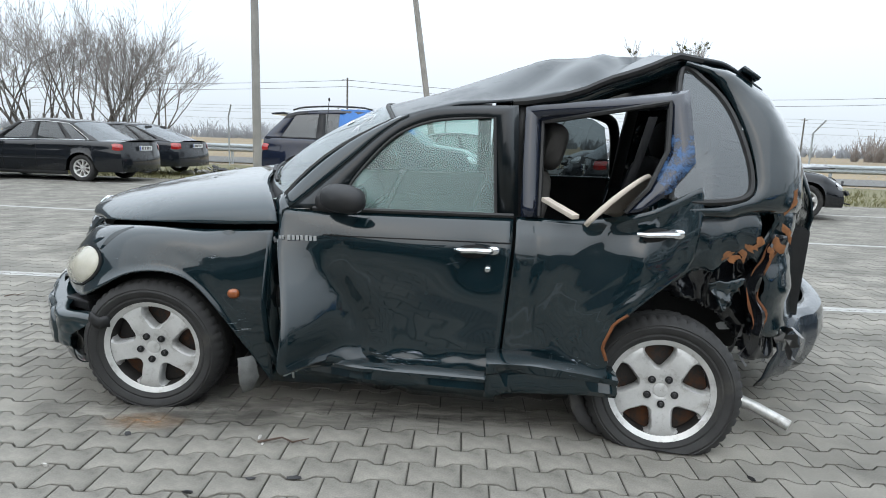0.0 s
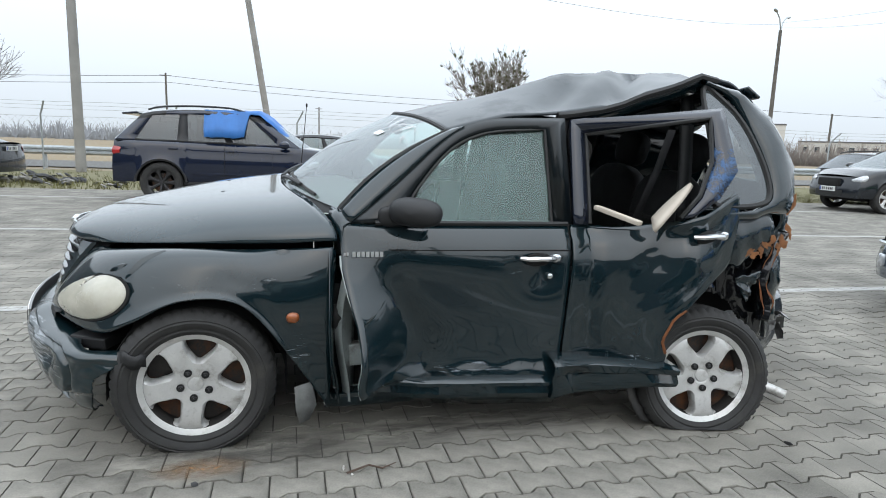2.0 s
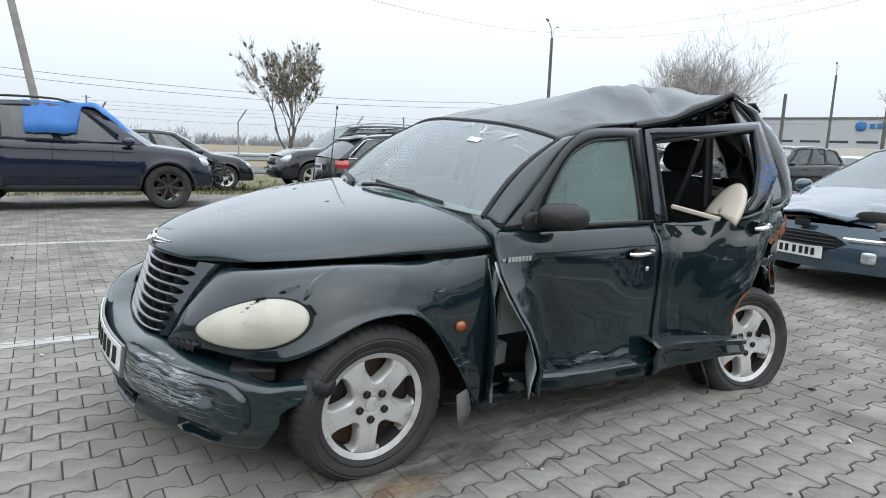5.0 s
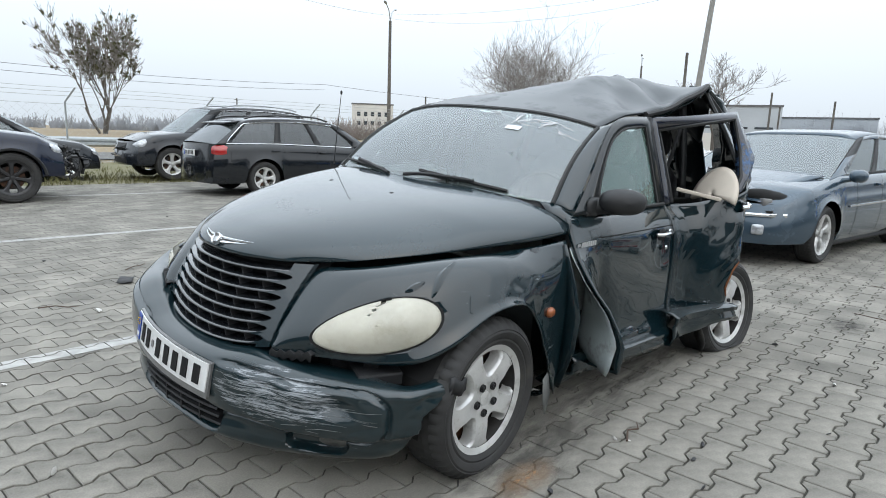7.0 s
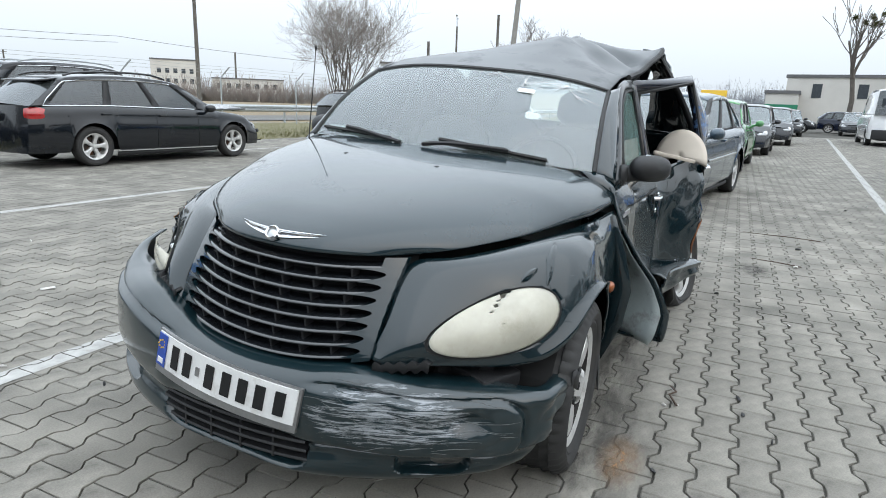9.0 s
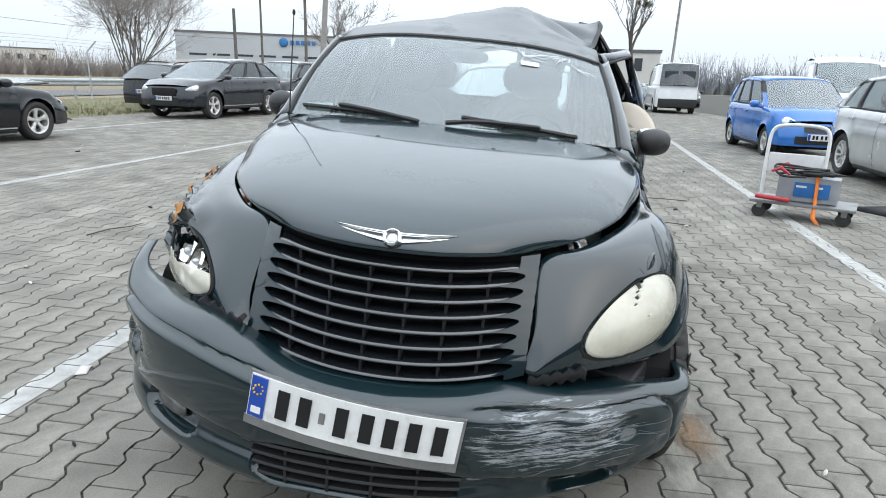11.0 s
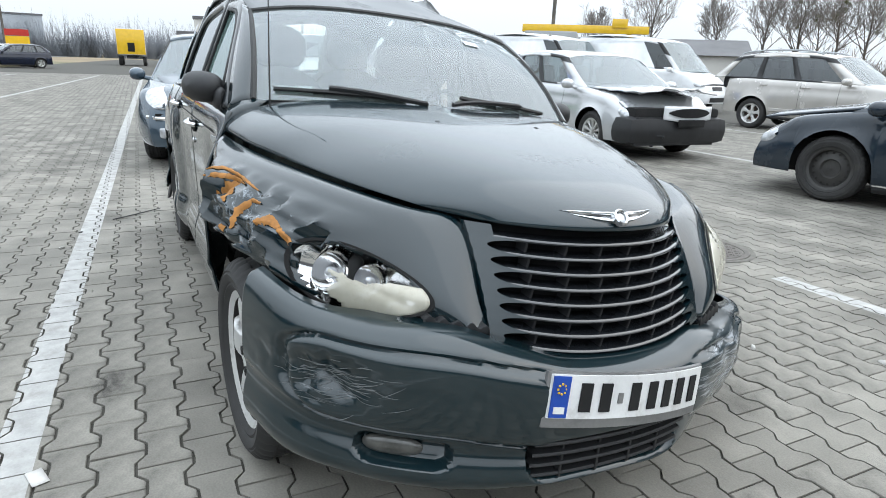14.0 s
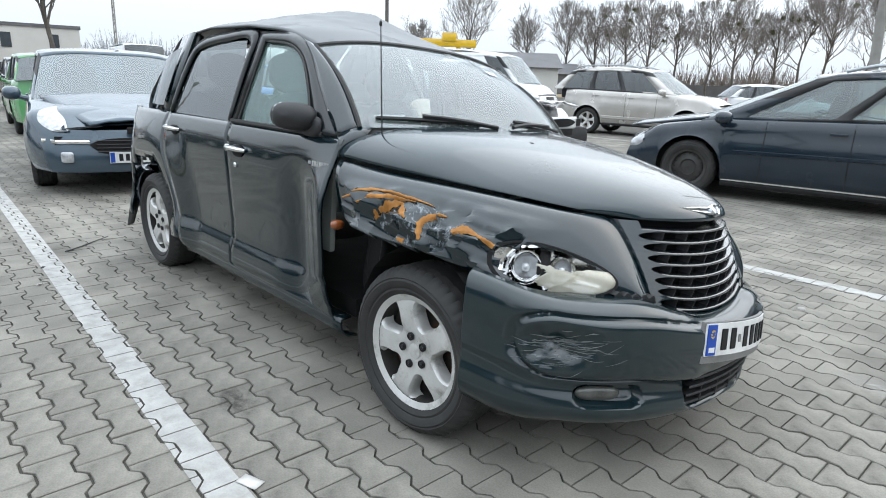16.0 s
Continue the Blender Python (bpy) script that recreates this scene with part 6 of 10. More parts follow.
pts = [(0.545 + 0.006 * math.sin(k * 2.5), -0.78 + 0.01 * math.cos(k), 0.62 - 0.018 * k) for k in range(8)]
tube(bm, pts, [0.022 if k % 2 else 0.017 for k in range(8)], 10)
part("cable_boot", bm, TRIM_RUBBER, wreck, "ribbed rubber cable boot")
bm = bmesh.new()
lens_shape(bm, 0.026, 0.016, 0.022, pose(0.365, -0.865, 0.6))
part("side_marker", bm, AMBER, wreck, "broken amber side marker")
bm = bmesh.new()
lens_shape(bm, 0.02, 0.03, 0.02, pose(0.47, 0.85, 0.64))
part("side_marker", bm, AMBER, wreck, "amber side marker hanging loose")
bm = bmesh.new()
sheet(bm, [[(0.37, -0.87, 0.3), (0.44, -0.85, 0.31)], [(0.375, -0.88, 0.2), (0.46, -0.86, 0.21)], [(0.39, -0.885, 0.14), (0.43, -0.87, 0.15)]])
solid(part("mud_flap", outward(bm), MUD_FLAP, wreck, "torn grey mud flap"), 0.004)


# rear door on the crushed side, folded and pushed out at its rear edge
def rear_out(x, z):
    """How far out the folded rear door stands."""
    front = yside(min(z, 0.968)) + LOFF(1.55, min(z, 0.968))
    ridge = lerp(1.92, 2.03, (z - 0.45) / 0.5)
    return curve(x, [(1.57, front), (1.66, front - 0.012), (1.72, front + 0.015), (ridge - 0.03, curve(z, RIDGE_Y) - 0.018), (ridge + 0.03, curve(z, RIDGE_Y)), (2.3, curve(z, RIDGE_Y) - 0.07)])


RIDGE_Y = [(0.2, 1.1), (0.46, 1.13), (0.64, 1.15), (0.97, 1.095), (1.13, 1.07)]


def rear_left(p, t):
    rise = 0.13 * max(0, (p.x - 1.74) / 0.4) ** 1.3 * step((p.z - 0.75) / 0.2)
    p.y = -rear_out(p.x, p.z) - crinkle((p.x, 0, p.z * 1.4), 0.012 * min(1, t * 3), 5)
    p.y += 0.03 * math.exp(-(((p.x - 2.0) / 0.1) ** 2) - ((p.z - 0.9) / 0.03) ** 2)
    p.z += rise
    return p


ARCH = [(0.16, 1.9), (0.45, 1.93), (0.516, 1.905), (0.623, 1.94), (0.671, 2.0), (0.718, 2.065), (0.777, 2.17), (0.809, 2.24), (0.9, 2.27), (0.97, 2.25)]
RZ = [z for z in ZS[:-5] if z >= 0.33] + list(np.linspace(0.82, 0.968, 9))
rd = door_skin("rear_door", -1, lambda z: curve(z, [(0.16, 1.51), (0.4, 1.53), (0.97, 1.575)]), lambda z: curve(z, ARCH), rear_left, SCUFF_DOOR, "crumpled black rear door bent outwards with no window glass", zs=RZ, n=64)


def rail_of(pts, n=6):
    """Points spread evenly along a line with firm corners."""
    out = []
    for a, b in zip(pts, pts[1:]):
        out += [tuple(Vector(a).lerp(Vector(b), t)) for t in np.linspace(0, 1, n)[:-1].tolist()]
    return out + [tuple(pts[-1])]


il = rail_of([(1.668, -0.824, 0.975), (1.675, -0.75, 1.17), (1.68, -0.678, 1.362), (1.9, -0.815, 1.412), (2.127, -0.945, 1.462), (2.115, -1.01, 1.28), (2.04, -1.06, 1.14), (1.96, -1.06, 1.045)])
fl = rail_of([(1.59, -0.818, 0.97), (1.597, -0.75, 1.2), (1.604, -0.672, 1.425), (1.9, -0.805, 1.465), (2.2, -0.93, 1.51), (2.2, -1.075, 1.25), (2.12, -1.09, 1.135), (2.02, -1.085, 1.06)])
frame_strip(fl, il, rd, SCRAPED_BLUE, depth=0.04)
bm = bmesh.new()
tube(bm, il, 0.01, 6)
part("window_seal", bm, TRIM_RUBBER, rd)
handle(-1, 2.085, 0.972, rear_out(2.085, 0.972), rd, turn=11)
# torn arch edge with rust
bm = bmesh.new()
pts = []
for z in np.linspace(0.46, 0.66, 9).tolist():
    x = curve(z, ARCH)
    pts.append((x, -rear_out(x, z) - 0.004, z))
tube(bm, pts, 0.007, 5)
part("torn_edge", bm, RUST, rd, "rusty torn edge")


# right rear door and rear quarters
def bulge(p, t, side):
    d = math.hypot(p.x - 2.632, (p.z - 0.3) * 0.95)
    k = max(0, 1 - abs(d - 0.42) / 0.3)
    p.y += side * 0.05 * k * k * (3 - 2 * k)
    return p


d = door_skin("rear_door", 1, lambda z: curve(z, [(0.16, 1.52), (0.4, 1.53), (0.97, 1.57)]), lambda z: curve(z, [(0.16, 2.12), (0.35, 2.15), (0.55, 2.24), (0.75, 2.36), (0.97, 2.4)]), lambda p, t: bulge(p, t, 1), WRECK_PAINT, "black rear door with dark glass")
handle(1, 2.27, 0.875, 0.812, d)
P = lambda q: (q[0], yside(q[1]), q[1])
ri2 = smoothed([(1.61, 0.972), (1.625, 1.2), (1.65, 1.385), (1.95, 1.385), (2.25, 1.345), (2.33, 1.25), (2.37, 0.972)], 4)
ro2 = smoothed([(1.572, 0.972), (1.58, 1.25), (1.6, 1.435), (1.95, 1.44), (2.28, 1.4), (2.39, 1.28), (2.42, 0.972)], 4)
frame_strip([P(q) for q in ro2], [P(q) for q in ri2], d, FRAME_BLACK, depth=0.02)
bm = bmesh.new()
rows = []
for xq in np.linspace(1.615, 2.37, 10):
    zt = curve(xq, [(1.61, 1.2), (1.65, 1.385), (1.95, 1.385), (2.25, 1.345), (2.33, 1.25), (2.37, 1.0)])
    rows.append([(xq, yside(z) - 0.012, z) for z in np.linspace(0.96, zt, 5)])
sheet(bm, rows)
part("side_window", outward(bm), DARK_GLASS, d, "dark tinted window")
bm = bmesh.new()
tube(bm, [(x, yside(0.868) + 0.001, 0.868) for x in np.linspace(1.58, 2.36, 8)], 0.003, 4)
part("crease_line", bm, DARK, d)
rows = []
for z in ZS[2:]:
    row = []
    for t in np.linspace(0, 1, 24):
        x = lerp(curve(z, [(0.16, 2.12), (0.35, 2.155), (0.55, 2.245), (0.75, 2.365), (0.97, 2.405)]), 3.3, t)
        p = bulge(Vector((x, yside(z) - 0.12 * max(0, (x - 2.9) / 0.4) ** 2, z)), t, 1)
        row.append(tuple(p))
    rows.append(row)
cut = lambda i, j: math.hypot(rows[i][j][0] - 2.632, rows[i][j][2] - 0.29) < 0.365 or math.hypot(rows[i + 1][j + 1][0] - 2.632, rows[i + 1][j + 1][2] - 0.29) < 0.365
skin("rear_quarter", rows, WRECK_PAINT, "black rear wing over the wheel", 0.012, centre=(2, 0, 0.6), skip=cut)
rows = [[(lerp(2.42, 3.25, t), yside(z) - 0.24 * t * t, lerp(0.968, curve(lerp(2.42, 3.25, t), RAIL_R), s)) for s, z in ((0, 0.968), (0.5, 1.2), (1, 1.44))] for t in np.linspace(0, 1, 8)]
skin("rear_pillar", rows, WRECK_PAINT, "", 0.02, skip=lambda i, j: False)
rows = [[(lerp(2.5, 2.98, t), yside(z) - 0.1 * t * t + 0.013, z) for z in np.linspace(1.0, 1.36 - 0.1 * t, 4)] for t in np.linspace(0, 1, 5)]
skin("quarter_window", rows, DARK_GLASS, "dark quarter window", 0)

# sills
for sgn in (-1, 1):
    rows = []
    for x in np.linspace(0.5, 2.15, 24):
        w = (0.012 if sgn < 0 else 0.0)
        rows.append([(x, sgn * (y + w) + (sgn * crinkle((x, y, z), 0.012, 6) if sgn < 0 else 0), z) for y, z in ((0.74, 0.235), (0.79, 0.225), (0.795, 0.2), (0.785, 0.165), (0.75, 0.14), (0.7, 0.135))])
    skin("sill", rows, SCUFF_DOOR if sgn < 0 else WRECK_PAINT, "scraped black sill" if sgn < 0 else "black sill", 0.01, centre=(1.3, 0, 0.3))
# loose moulding under the bent door
rows = []
for t in np.linspace(0, 1, 18):
    x = lerp(1.46, 1.96, t)
    q = 0.25 * max(0, (x - 1.55) / 0.5) ** 1.2
    rows.append([(x, -(y + q + LOFF(1.5, 0.3) * (1 - 0.2 * t)) + crinkle((x, y, z), 0.01, 9), z + t * lerp(0.11, 0.01, (z - 0.21) / 0.2)) for y, z in ((0.78, 0.41), (0.85, 0.405), (0.885, 0.385), (0.88, 0.34), (0.868, 0.33), (0.875, 0.27), (0.865, 0.225), (0.8, 0.215))])
skin("sill_moulding", rows, SCUFF_DOOR, "bent black sill moulding hanging off", 0.01, centre=(1.7, -0.5, 0.3))
# straight moulding along the sill under the front door
rows = []
for x in np.linspace(0.66, 1.5, 20):
    rows.append([(x, -y - LOFF(x, 0.25) * min(1, (x - 0.6) / 0.3) + crinkle((x, y, z), 0.006, 8), z) for y, z in ((0.78, 0.318), (0.835, 0.314), (0.852, 0.3), (0.852, 0.285), (0.842, 0.28), (0.85, 0.25), (0.836, 0.226), (0.78, 0.22))])
skin("sill_moulding", rows, SCUFF_DOOR, "scratched black sill moulding", 0.008, centre=(1.1, -0.5, 0.28))
# floor
bm = bmesh.new()
box(bm, (2.0, 1.36, 0.08), pose(1.55, 0, 0.24))
box(bm, (0.8, 0.9, 0.3), pose(2.55, 0.15, 0.38))
part("floor_pan", bm, DARK, wreck, smooth=False)

# the whole corner is shoved outwards
SHOVE = Vector((1.0, -3.322, 1.456))


def shoved(p, k):
    return tuple(SHOVE + (Vector(p) - SHOVE) * k)


# crushed corner: side panel under the quarter window, folded corner panel, torn sheet behind them
rows = []
for k, t in enumerate(np.linspace(0, 1, 22)):
    x = lerp(2.16, 2.67, t)
    low = lerp(0.66, 0.83, t) + 0.035 * math.sin(t * 17) * t + 0.03 * noise.noise(Vector((x * 14, 3, 1)))
    row = []
    for q in np.linspace(0, 1, 14):
        z = lerp(1.06, low, q)
        y = -(lerp(0.83, 0.745, t) + 0.03 * math.sin(math.pi * q) - 0.05 * (1 - q) ** 2)
        y -= crinkle((x * 1.1, 0.2, z), 0.03 * t * q + 0.006, 6)
        row.append(shoved((x, y, z), 0.92))
    rows.append(row)
skin("rear_side_panel", rows, WRECK_PAINT, "black rear side panel torn along its lower edge", 0.005, centre=(2.4, 0, 0.8))
rows = []
for z in np.linspace(0.44, 1.12, 20):
    row = []
    lean = (1.12 - z) * 0.16
    left = 2.7 + 0.03 * math.sin(z * 21) + 0.05 * max(0, 0.75 - z)
    for t in np.linspace(0, 1, 12):
        x = lerp(left, 2.9 + lean * 0.8, t)
        y = -(0.73 - 0.2 * t**1.5 + 0.05 * math.sin(math.pi * t))
        y -= crinkle((x, 2.0, z * 1.3), 0.028, 6) * (1 - 0.5 * t)
        row.append(shoved((x, y, z), lerp(0.93, 0.97, t)))
    rows.append(row)
skin("rear_corner_panel", rows, WRECK_PAINT, "folded black rear corner panel", 0.006, centre=(2.5, 0, 0.8))
rows = []
for z in np.linspace(0.3, 0.98, 52):
    row = []
    for t in np.linspace(0, 1, 48):
        x = lerp(2.24, 2.86, t)
        y = -(0.7 - 0.08 * t)
        k = min(1, t * 5)
        y -= crinkle((x * 1.5, 0.4, z * 0.7), 0.075 * k, 4)
        row.append(shoved((x + crinkle((z, x, 2.0), 0.025 * k, 4), y, z), 0.94))
    rows.append(row)
hub = (2.2, 0.24)
cut = lambda i, j: math.hypot(rows[i][j][0] - hub[0], rows[i][j][2] - hub[1]) < 0.42
skin("crushed_quarter", rows, CRUSHED, "crushed sheet metal behind the torn rear wing", 0.006, centre=(2.5, 0, 0.6), skip=cut)
# near-black box puts the shade behind the folds into its colour
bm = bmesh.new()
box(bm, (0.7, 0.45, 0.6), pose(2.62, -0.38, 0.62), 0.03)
part("dark_infill", bm, DARK, wreck)
# buckled post of the corner, hanging flap of sheet and rusty breaks in the paint
rows = []
for t in np.linspace(0, 1, 26).tolist():
    c_ = Vector((scurve(t, [(0, 2.655), (0.2, 2.61), (0.45, 2.565), (0.6, 2.56), (0.8, 2.6), (1, 2.59)]), 0, 0)) + Vector((0, lerp(-0.925, -0.965, t), lerp(0.95, 0.52, t)))
    w = 0.03 + 0.014 * noise.noise(Vector((t * 6, 1, 4)))
    rows.append([c_ + Vector((e * w, f + 0.012 * noise.noise(Vector((t * 7, e, 2))), 0)) for e, f in ((-1.2, 0.05), (-1, 0), (-0.5, 0.012), (0.1, -0.012), (0.7, 0.0), (1.1, 0.05))])
post = skin("corner_post", rows, CRUSHED, "buckled corner post with rusty edges", 0.004, centre=(2.6, 0, 0.7))
for col in (1, 4):
    for i0, n_ in ((2, 9), (13, 11)):
        bm = bmesh.new()
        sheet(bm, [[r[col] + Vector((e * 0.006 * math.sin(math.pi * (i + 0.5) / n_) * (1 + 1.2 * noise.noise(r[0] * 45)), -0.003, 0)) for e in (-1, 0.2, 1)] for i, r in enumerate(rows[i0:i0 + n_])])
        part("rust_edge", bm, RUST, post, "rusty edge")
rows = []
for t in np.linspace(0, 1, 14).tolist():
    a, b = Vector((2.34, -0.985, 0.755)).lerp(Vector((2.415, -0.985, 0.64)), t), Vector((2.5, -0.96, 0.775)).lerp(Vector((2.44, -0.975, 0.64)), t)
    rows.append([a.lerp(b, q) + Vector((0, -crinkle((q * 0.4, t * 0.5, 3.0), 0.03, 5), 0.012 * noise.noise(Vector((q * 5, 2, t))))) for q in np.linspace(0, 1, 10).tolist()])
skin("torn_flap", rows, WRECK_PAINT, "torn flap of black sheet metal", 0.004, centre=(2.4, 0, 0.7))
BARE_RUST = mat("orange_bare_rust", (0.3, 0.115, 0.035), 0.8, var=0.35, scale=45, fine=200, bump=0.3, second=(0.1, 0.045, 0.02))
rr = random.Random(5)
for x, y, z, w, h, tilt in ((2.4, -0.985, 0.872, 0.028, 0.012, -20), (2.437, -0.985, 0.86, 0.022, 0.016, 30), (2.466, -0.982, 0.882, 0.014, 0.03, -30), (2.503, -0.976, 0.903, 0.026, 0.011, 35), (2.53, -0.974, 0.925, 0.018, 0.02, 20), (2.672, -0.915, 1.085, 0.016, 0.042, 14), (2.668, -0.925, 0.957, 0.013, 0.034, -34), (2.632, -0.935, 0.91, 0.02, 0.03, -40), (2.603, -0.945, 0.876, 0.013, 0.024, -20), (2.64, -0.815, 1.3, 0.01, 0.04, -20)):
    bm = bmesh.new()
    m = pose(x, y - 0.006, z, 0, tilt, 0)
    rws = []
    for q in np.linspace(-1, 1, 9).tolist():
        e = math.sqrt(max(0.03, 1 - q * q))
        rws.append([m @ Vector((w * (f * e ** 0.5 * rr.uniform(0.5, 1.25) + 0.35 * math.sin(q * 3 + x * 90)), -0.002 * (1 - f * f) + 0.002 * noise.noise(Vector((q * 3, f, x * 50))), h * 1.25 * q + 0.2 * h * f)) for f in (-1, -0.35, 0.35, 1)])
    sheet(bm, rws)
    part("rust_patch", outward(bm), BARE_RUST, wreck, "orange rusty break in the paint")
bm = bmesh.new()
for k in range(16):
    o = Vector(W(2.66 + rnd.uniform(-0.14, 0.2), -0.76 + rnd.uniform(-0.06, 0.06), 0.38 + rnd.uniform(-0.1, 0.1)))
    turn_ = Euler((rnd.uniform(0, 6), rnd.uniform(0, 6), rnd.uniform(0, 6))).to_matrix()
    s_ = rnd.uniform(0.02, 0.06)
    sheet(bm, [[o + turn_ @ Vector((s_ * (u + rnd.uniform(-0.3, 0.3)), s_ * 0.7 * (v + rnd.uniform(-0.3, 0.3)), s_ * rnd.uniform(-0.5, 0.5))) for v in (-1, 0, 1)] for u in (-1, 0, 1)])
part("crumpled_foil", bm, STEEL, wreck, "crumpled grey foil and brackets")["kind"] = "stuff"

# side glass that stands out of the crushed corner
outl = smoothed([(2.3, 1.045), (2.3, 1.3), (2.31, 1.6), (2.42, 1.555), (2.52, 1.46), (2.6, 1.32), (2.66, 1.17), (2.665, 1.08), (2.6, 1.045), (2.45, 1.035), (2.3, 1.045)], 5)
cq = (2.44, 1.25)
yq = lambda x, z: -(0.71 - 0.14 * (z - 1.0) / 0.6 - 0.04 * (x - 2.3) / 0.36 + 0.03 * math.sin((z - 1.0) / 0.6 * math.pi))


def on_corner(x, z, inward=0.0):
    return shoved((x, yq(x, z) + inward, z), lerp(0.87, 0.94, (z - 1.05) / 0.55))


bm = bmesh.new()
rows = []
for q in np.linspace(0.02, 1, 7):
    rows.append([on_corner(lerp(cq[0], x, q), lerp(cq[1], z, q)) for x, z in outl[:-1]])
sheet(bm, rows, close=True)
qw = part("quarter_window", outward(bm), DARK_GLASS, wreck, "dark curved quarter window pushed out of its frame")
bm = bmesh.new()
tube(bm, [on_corner(x, z) for x, z in outl], 0.013, 6)
part("window_seal", bm, TRIM_RUBBER, qw)
# bodywork round it
rows = []
for t in np.linspace(0, 1, 26):
    i = t * 8
    inner = smoothed([(2.315, 1.62), (2.44, 1.575), (2.54, 1.47), (2.62, 1.33), (2.685, 1.17), (2.69, 1.07), (2.62, 1.03), (2.5, 1.01), (2.36, 1.0)], 4)
    outer = smoothed([(2.3, 1.66), (2.5, 1.62), (2.68, 1.535), (2.82, 1.4), (2.91, 1.22), (2.93, 1.08), (2.88, 0.98), (2.7, 0.95), (2.4, 0.95)], 4)
    k = min(len(inner) - 1, int(round(t * (len(inner) - 1))))
    a, b = inner[k], outer[k]
    row = []
    for s in np.linspace(0, 1, 7):
        x, z = lerp(a[0], b[0], s), lerp(a[1], b[1], s)
        y = yq(a[0], a[1]) - 0.005 + 0.1 * s * s - 0.05 * math.sin(math.pi * s)
        p = Vector((x, y, z))
        p.y -= crinkle((x * 1.3, 1.0, z * 0.8), 0.075 * min(1, s * 1.6), 3.6)
        p.x -= crinkle((z, 2.0, x), 0.03 * s, 4)
        row.append(shoved(p, lerp(lerp(0.87, 0.94, (z - 1.05) / 0.55), 0.965, s)))
    rows.append(row)
skin("rear_pillar", rows, WRECK_PAINT, "buckled black rear pillar", 0.012, centre=(2.3, 0, 1.1))
# roof opening edge over the bent door
bm = bmesh.new()
edge_l = [roof(x, -1) for x in np.linspace(1.55, 2.32, 16)]
tube(bm, [(p[0], p[1] - 0.008, p[2] - 0.012) for p in edge_l], 0.016, 6)
part("roof_seal", bm, TRIM_RUBBER, wreck)
bm = bmesh.new()
rows = [[(p[0], p[1] - 0.002, p[2] - 0.012), (p[0] + 0.015, p[1] + 0.02, p[2] - 0.055), (p[0] + 0.02, p[1] + 0.05, p[2] - 0.085)] for p in edge_l]
sheet(bm, rows)
solid(part("door_aperture", outward(bm), WRECK_PAINT, wreck), 0.01)
for a, b, w_ in (((1.56, -0.74, 0.4), (1.6, -0.62, 1.44), 0.09), ((2.26, -0.68, 0.95), (2.27, -0.57, 1.62), 0.07), ((1.58, 0.74, 0.4), (1.62, 0.6, 1.44), 0.1), ((2.4, 0.72, 0.9), (2.44, 0.6, 1.44), 0.08)):
    pillar("door_pillar", a, b, w_, 0.01, PLASTIC)

# tail
rows = []
for z in np.linspace(0.4, 1.62, 16):
    row = []
    for v in np.linspace(-1, 1, 15):
        hy = 0.6 if z < 1.0 else lerp(0.6, 0.52, (z - 1.0) / 0.6)
        x = lerp(2.94, 3.34, (v + 1) / 2) + 0.05 * (1 - v * v) - 0.42 * max(0, (z - 1.0) / 0.62) ** 1.6
        p = Vector((x, hy * v, z - max(0, z - 1.0) * 0.17 * (v + 1)))
        p.x += crinkle((v, z, 5.0), 0.03 * (v < 0.2), 3)
        row.append(tuple(p))
    rows.append(row)
skin("tailgate", rows, WRECK_PAINT, "buckled black tailgate", 0.01, centre=(2, 0, 0.8), skip=lambda i, j: 9 <= i <= 13 and 4 <= j <= 11)
bm = bmesh.new()
rows = [[(2.49 + 0.2 * (v + 0.8), 0.86 * v - 0.03, 1.612 - 0.08 * (v + 0.8)) for v in np.linspace(-0.8, 0.3, 9)]]
rows.insert(0, [])
rows.append([(p[0] + 0.075, p[1], p[2] - 0.045) for p in rows[1]])
sheet(bm, rows[1:])
solid(part("spoiler", bm, WRECK_PAINT, wreck, "black roof spoiler"), 0.012)
REAR_PLAN = smoothed([(2.82, -0.76), (2.95, -0.69), (3.12, -0.53), (3.25, -0.34), (3.35, 0.0), (3.4, 0.4), (3.38, 0.6), (3.3, 0.72), (3.1, 0.79), (2.95, 0.8)], 5)
rows = []
for inset, z in ((0.1, 0.54), (0.05, 0.54), (0.015, 0.52), (0.0, 0.48), (-0.012, 0.41), (0.0, 0.33), (0.03, 0.25), (0.09, 0.19)):
    row = []
    for k, (x, y) in enumerate(REAR_PLAN):
        a, b = REAR_PLAN[max(k - 1, 0)], REAR_PLAN[min(k + 1, len(REAR_PLAN) - 1)]
        d_ = Vector((b[0] - a[0], b[1] - a[1])).normalized()
        drop = 0.05 * max(0, -y)
        torn = crinkle((x * 2, y, z * 2), 0.04, 6) if y < -0.6 else 0
        row.append((x - d_.y * (inset + torn), y + d_.x * (inset + torn), z - drop))
    rows.append(row)
BUMPER_GREY = paint("blue_grey_bumper_paint", (0.03, 0.038, 0.048), 0.4)
skin("rear_bumper", rows, BUMPER_GREY, "dusty grey-black rear bumper torn at one end", 0.008, centre=(2.6, 0, 0.4))
bm = bmesh.new()
sheet(bm, [[(3.0, 0.74, 0.5), (3.12, 0.76, 0.5)], [(3.02, 0.78, 0.35), (3.14, 0.8, 0.33)], [(3.06, 0.82, 0.15), (3.15, 0.83, 0.12)]])
solid(part("hanging_trim", bm, PLASTIC, wreck, "black bumper trim hanging down"), 0.01)
# silencer and tail pipe on the ground
m0 = W(2.38, -0.62, 0.12)
m1 = W(2.62, -0.74, 0.11)
bm = bmesh.new()
a, b = Vector(m0), Vector(m1)
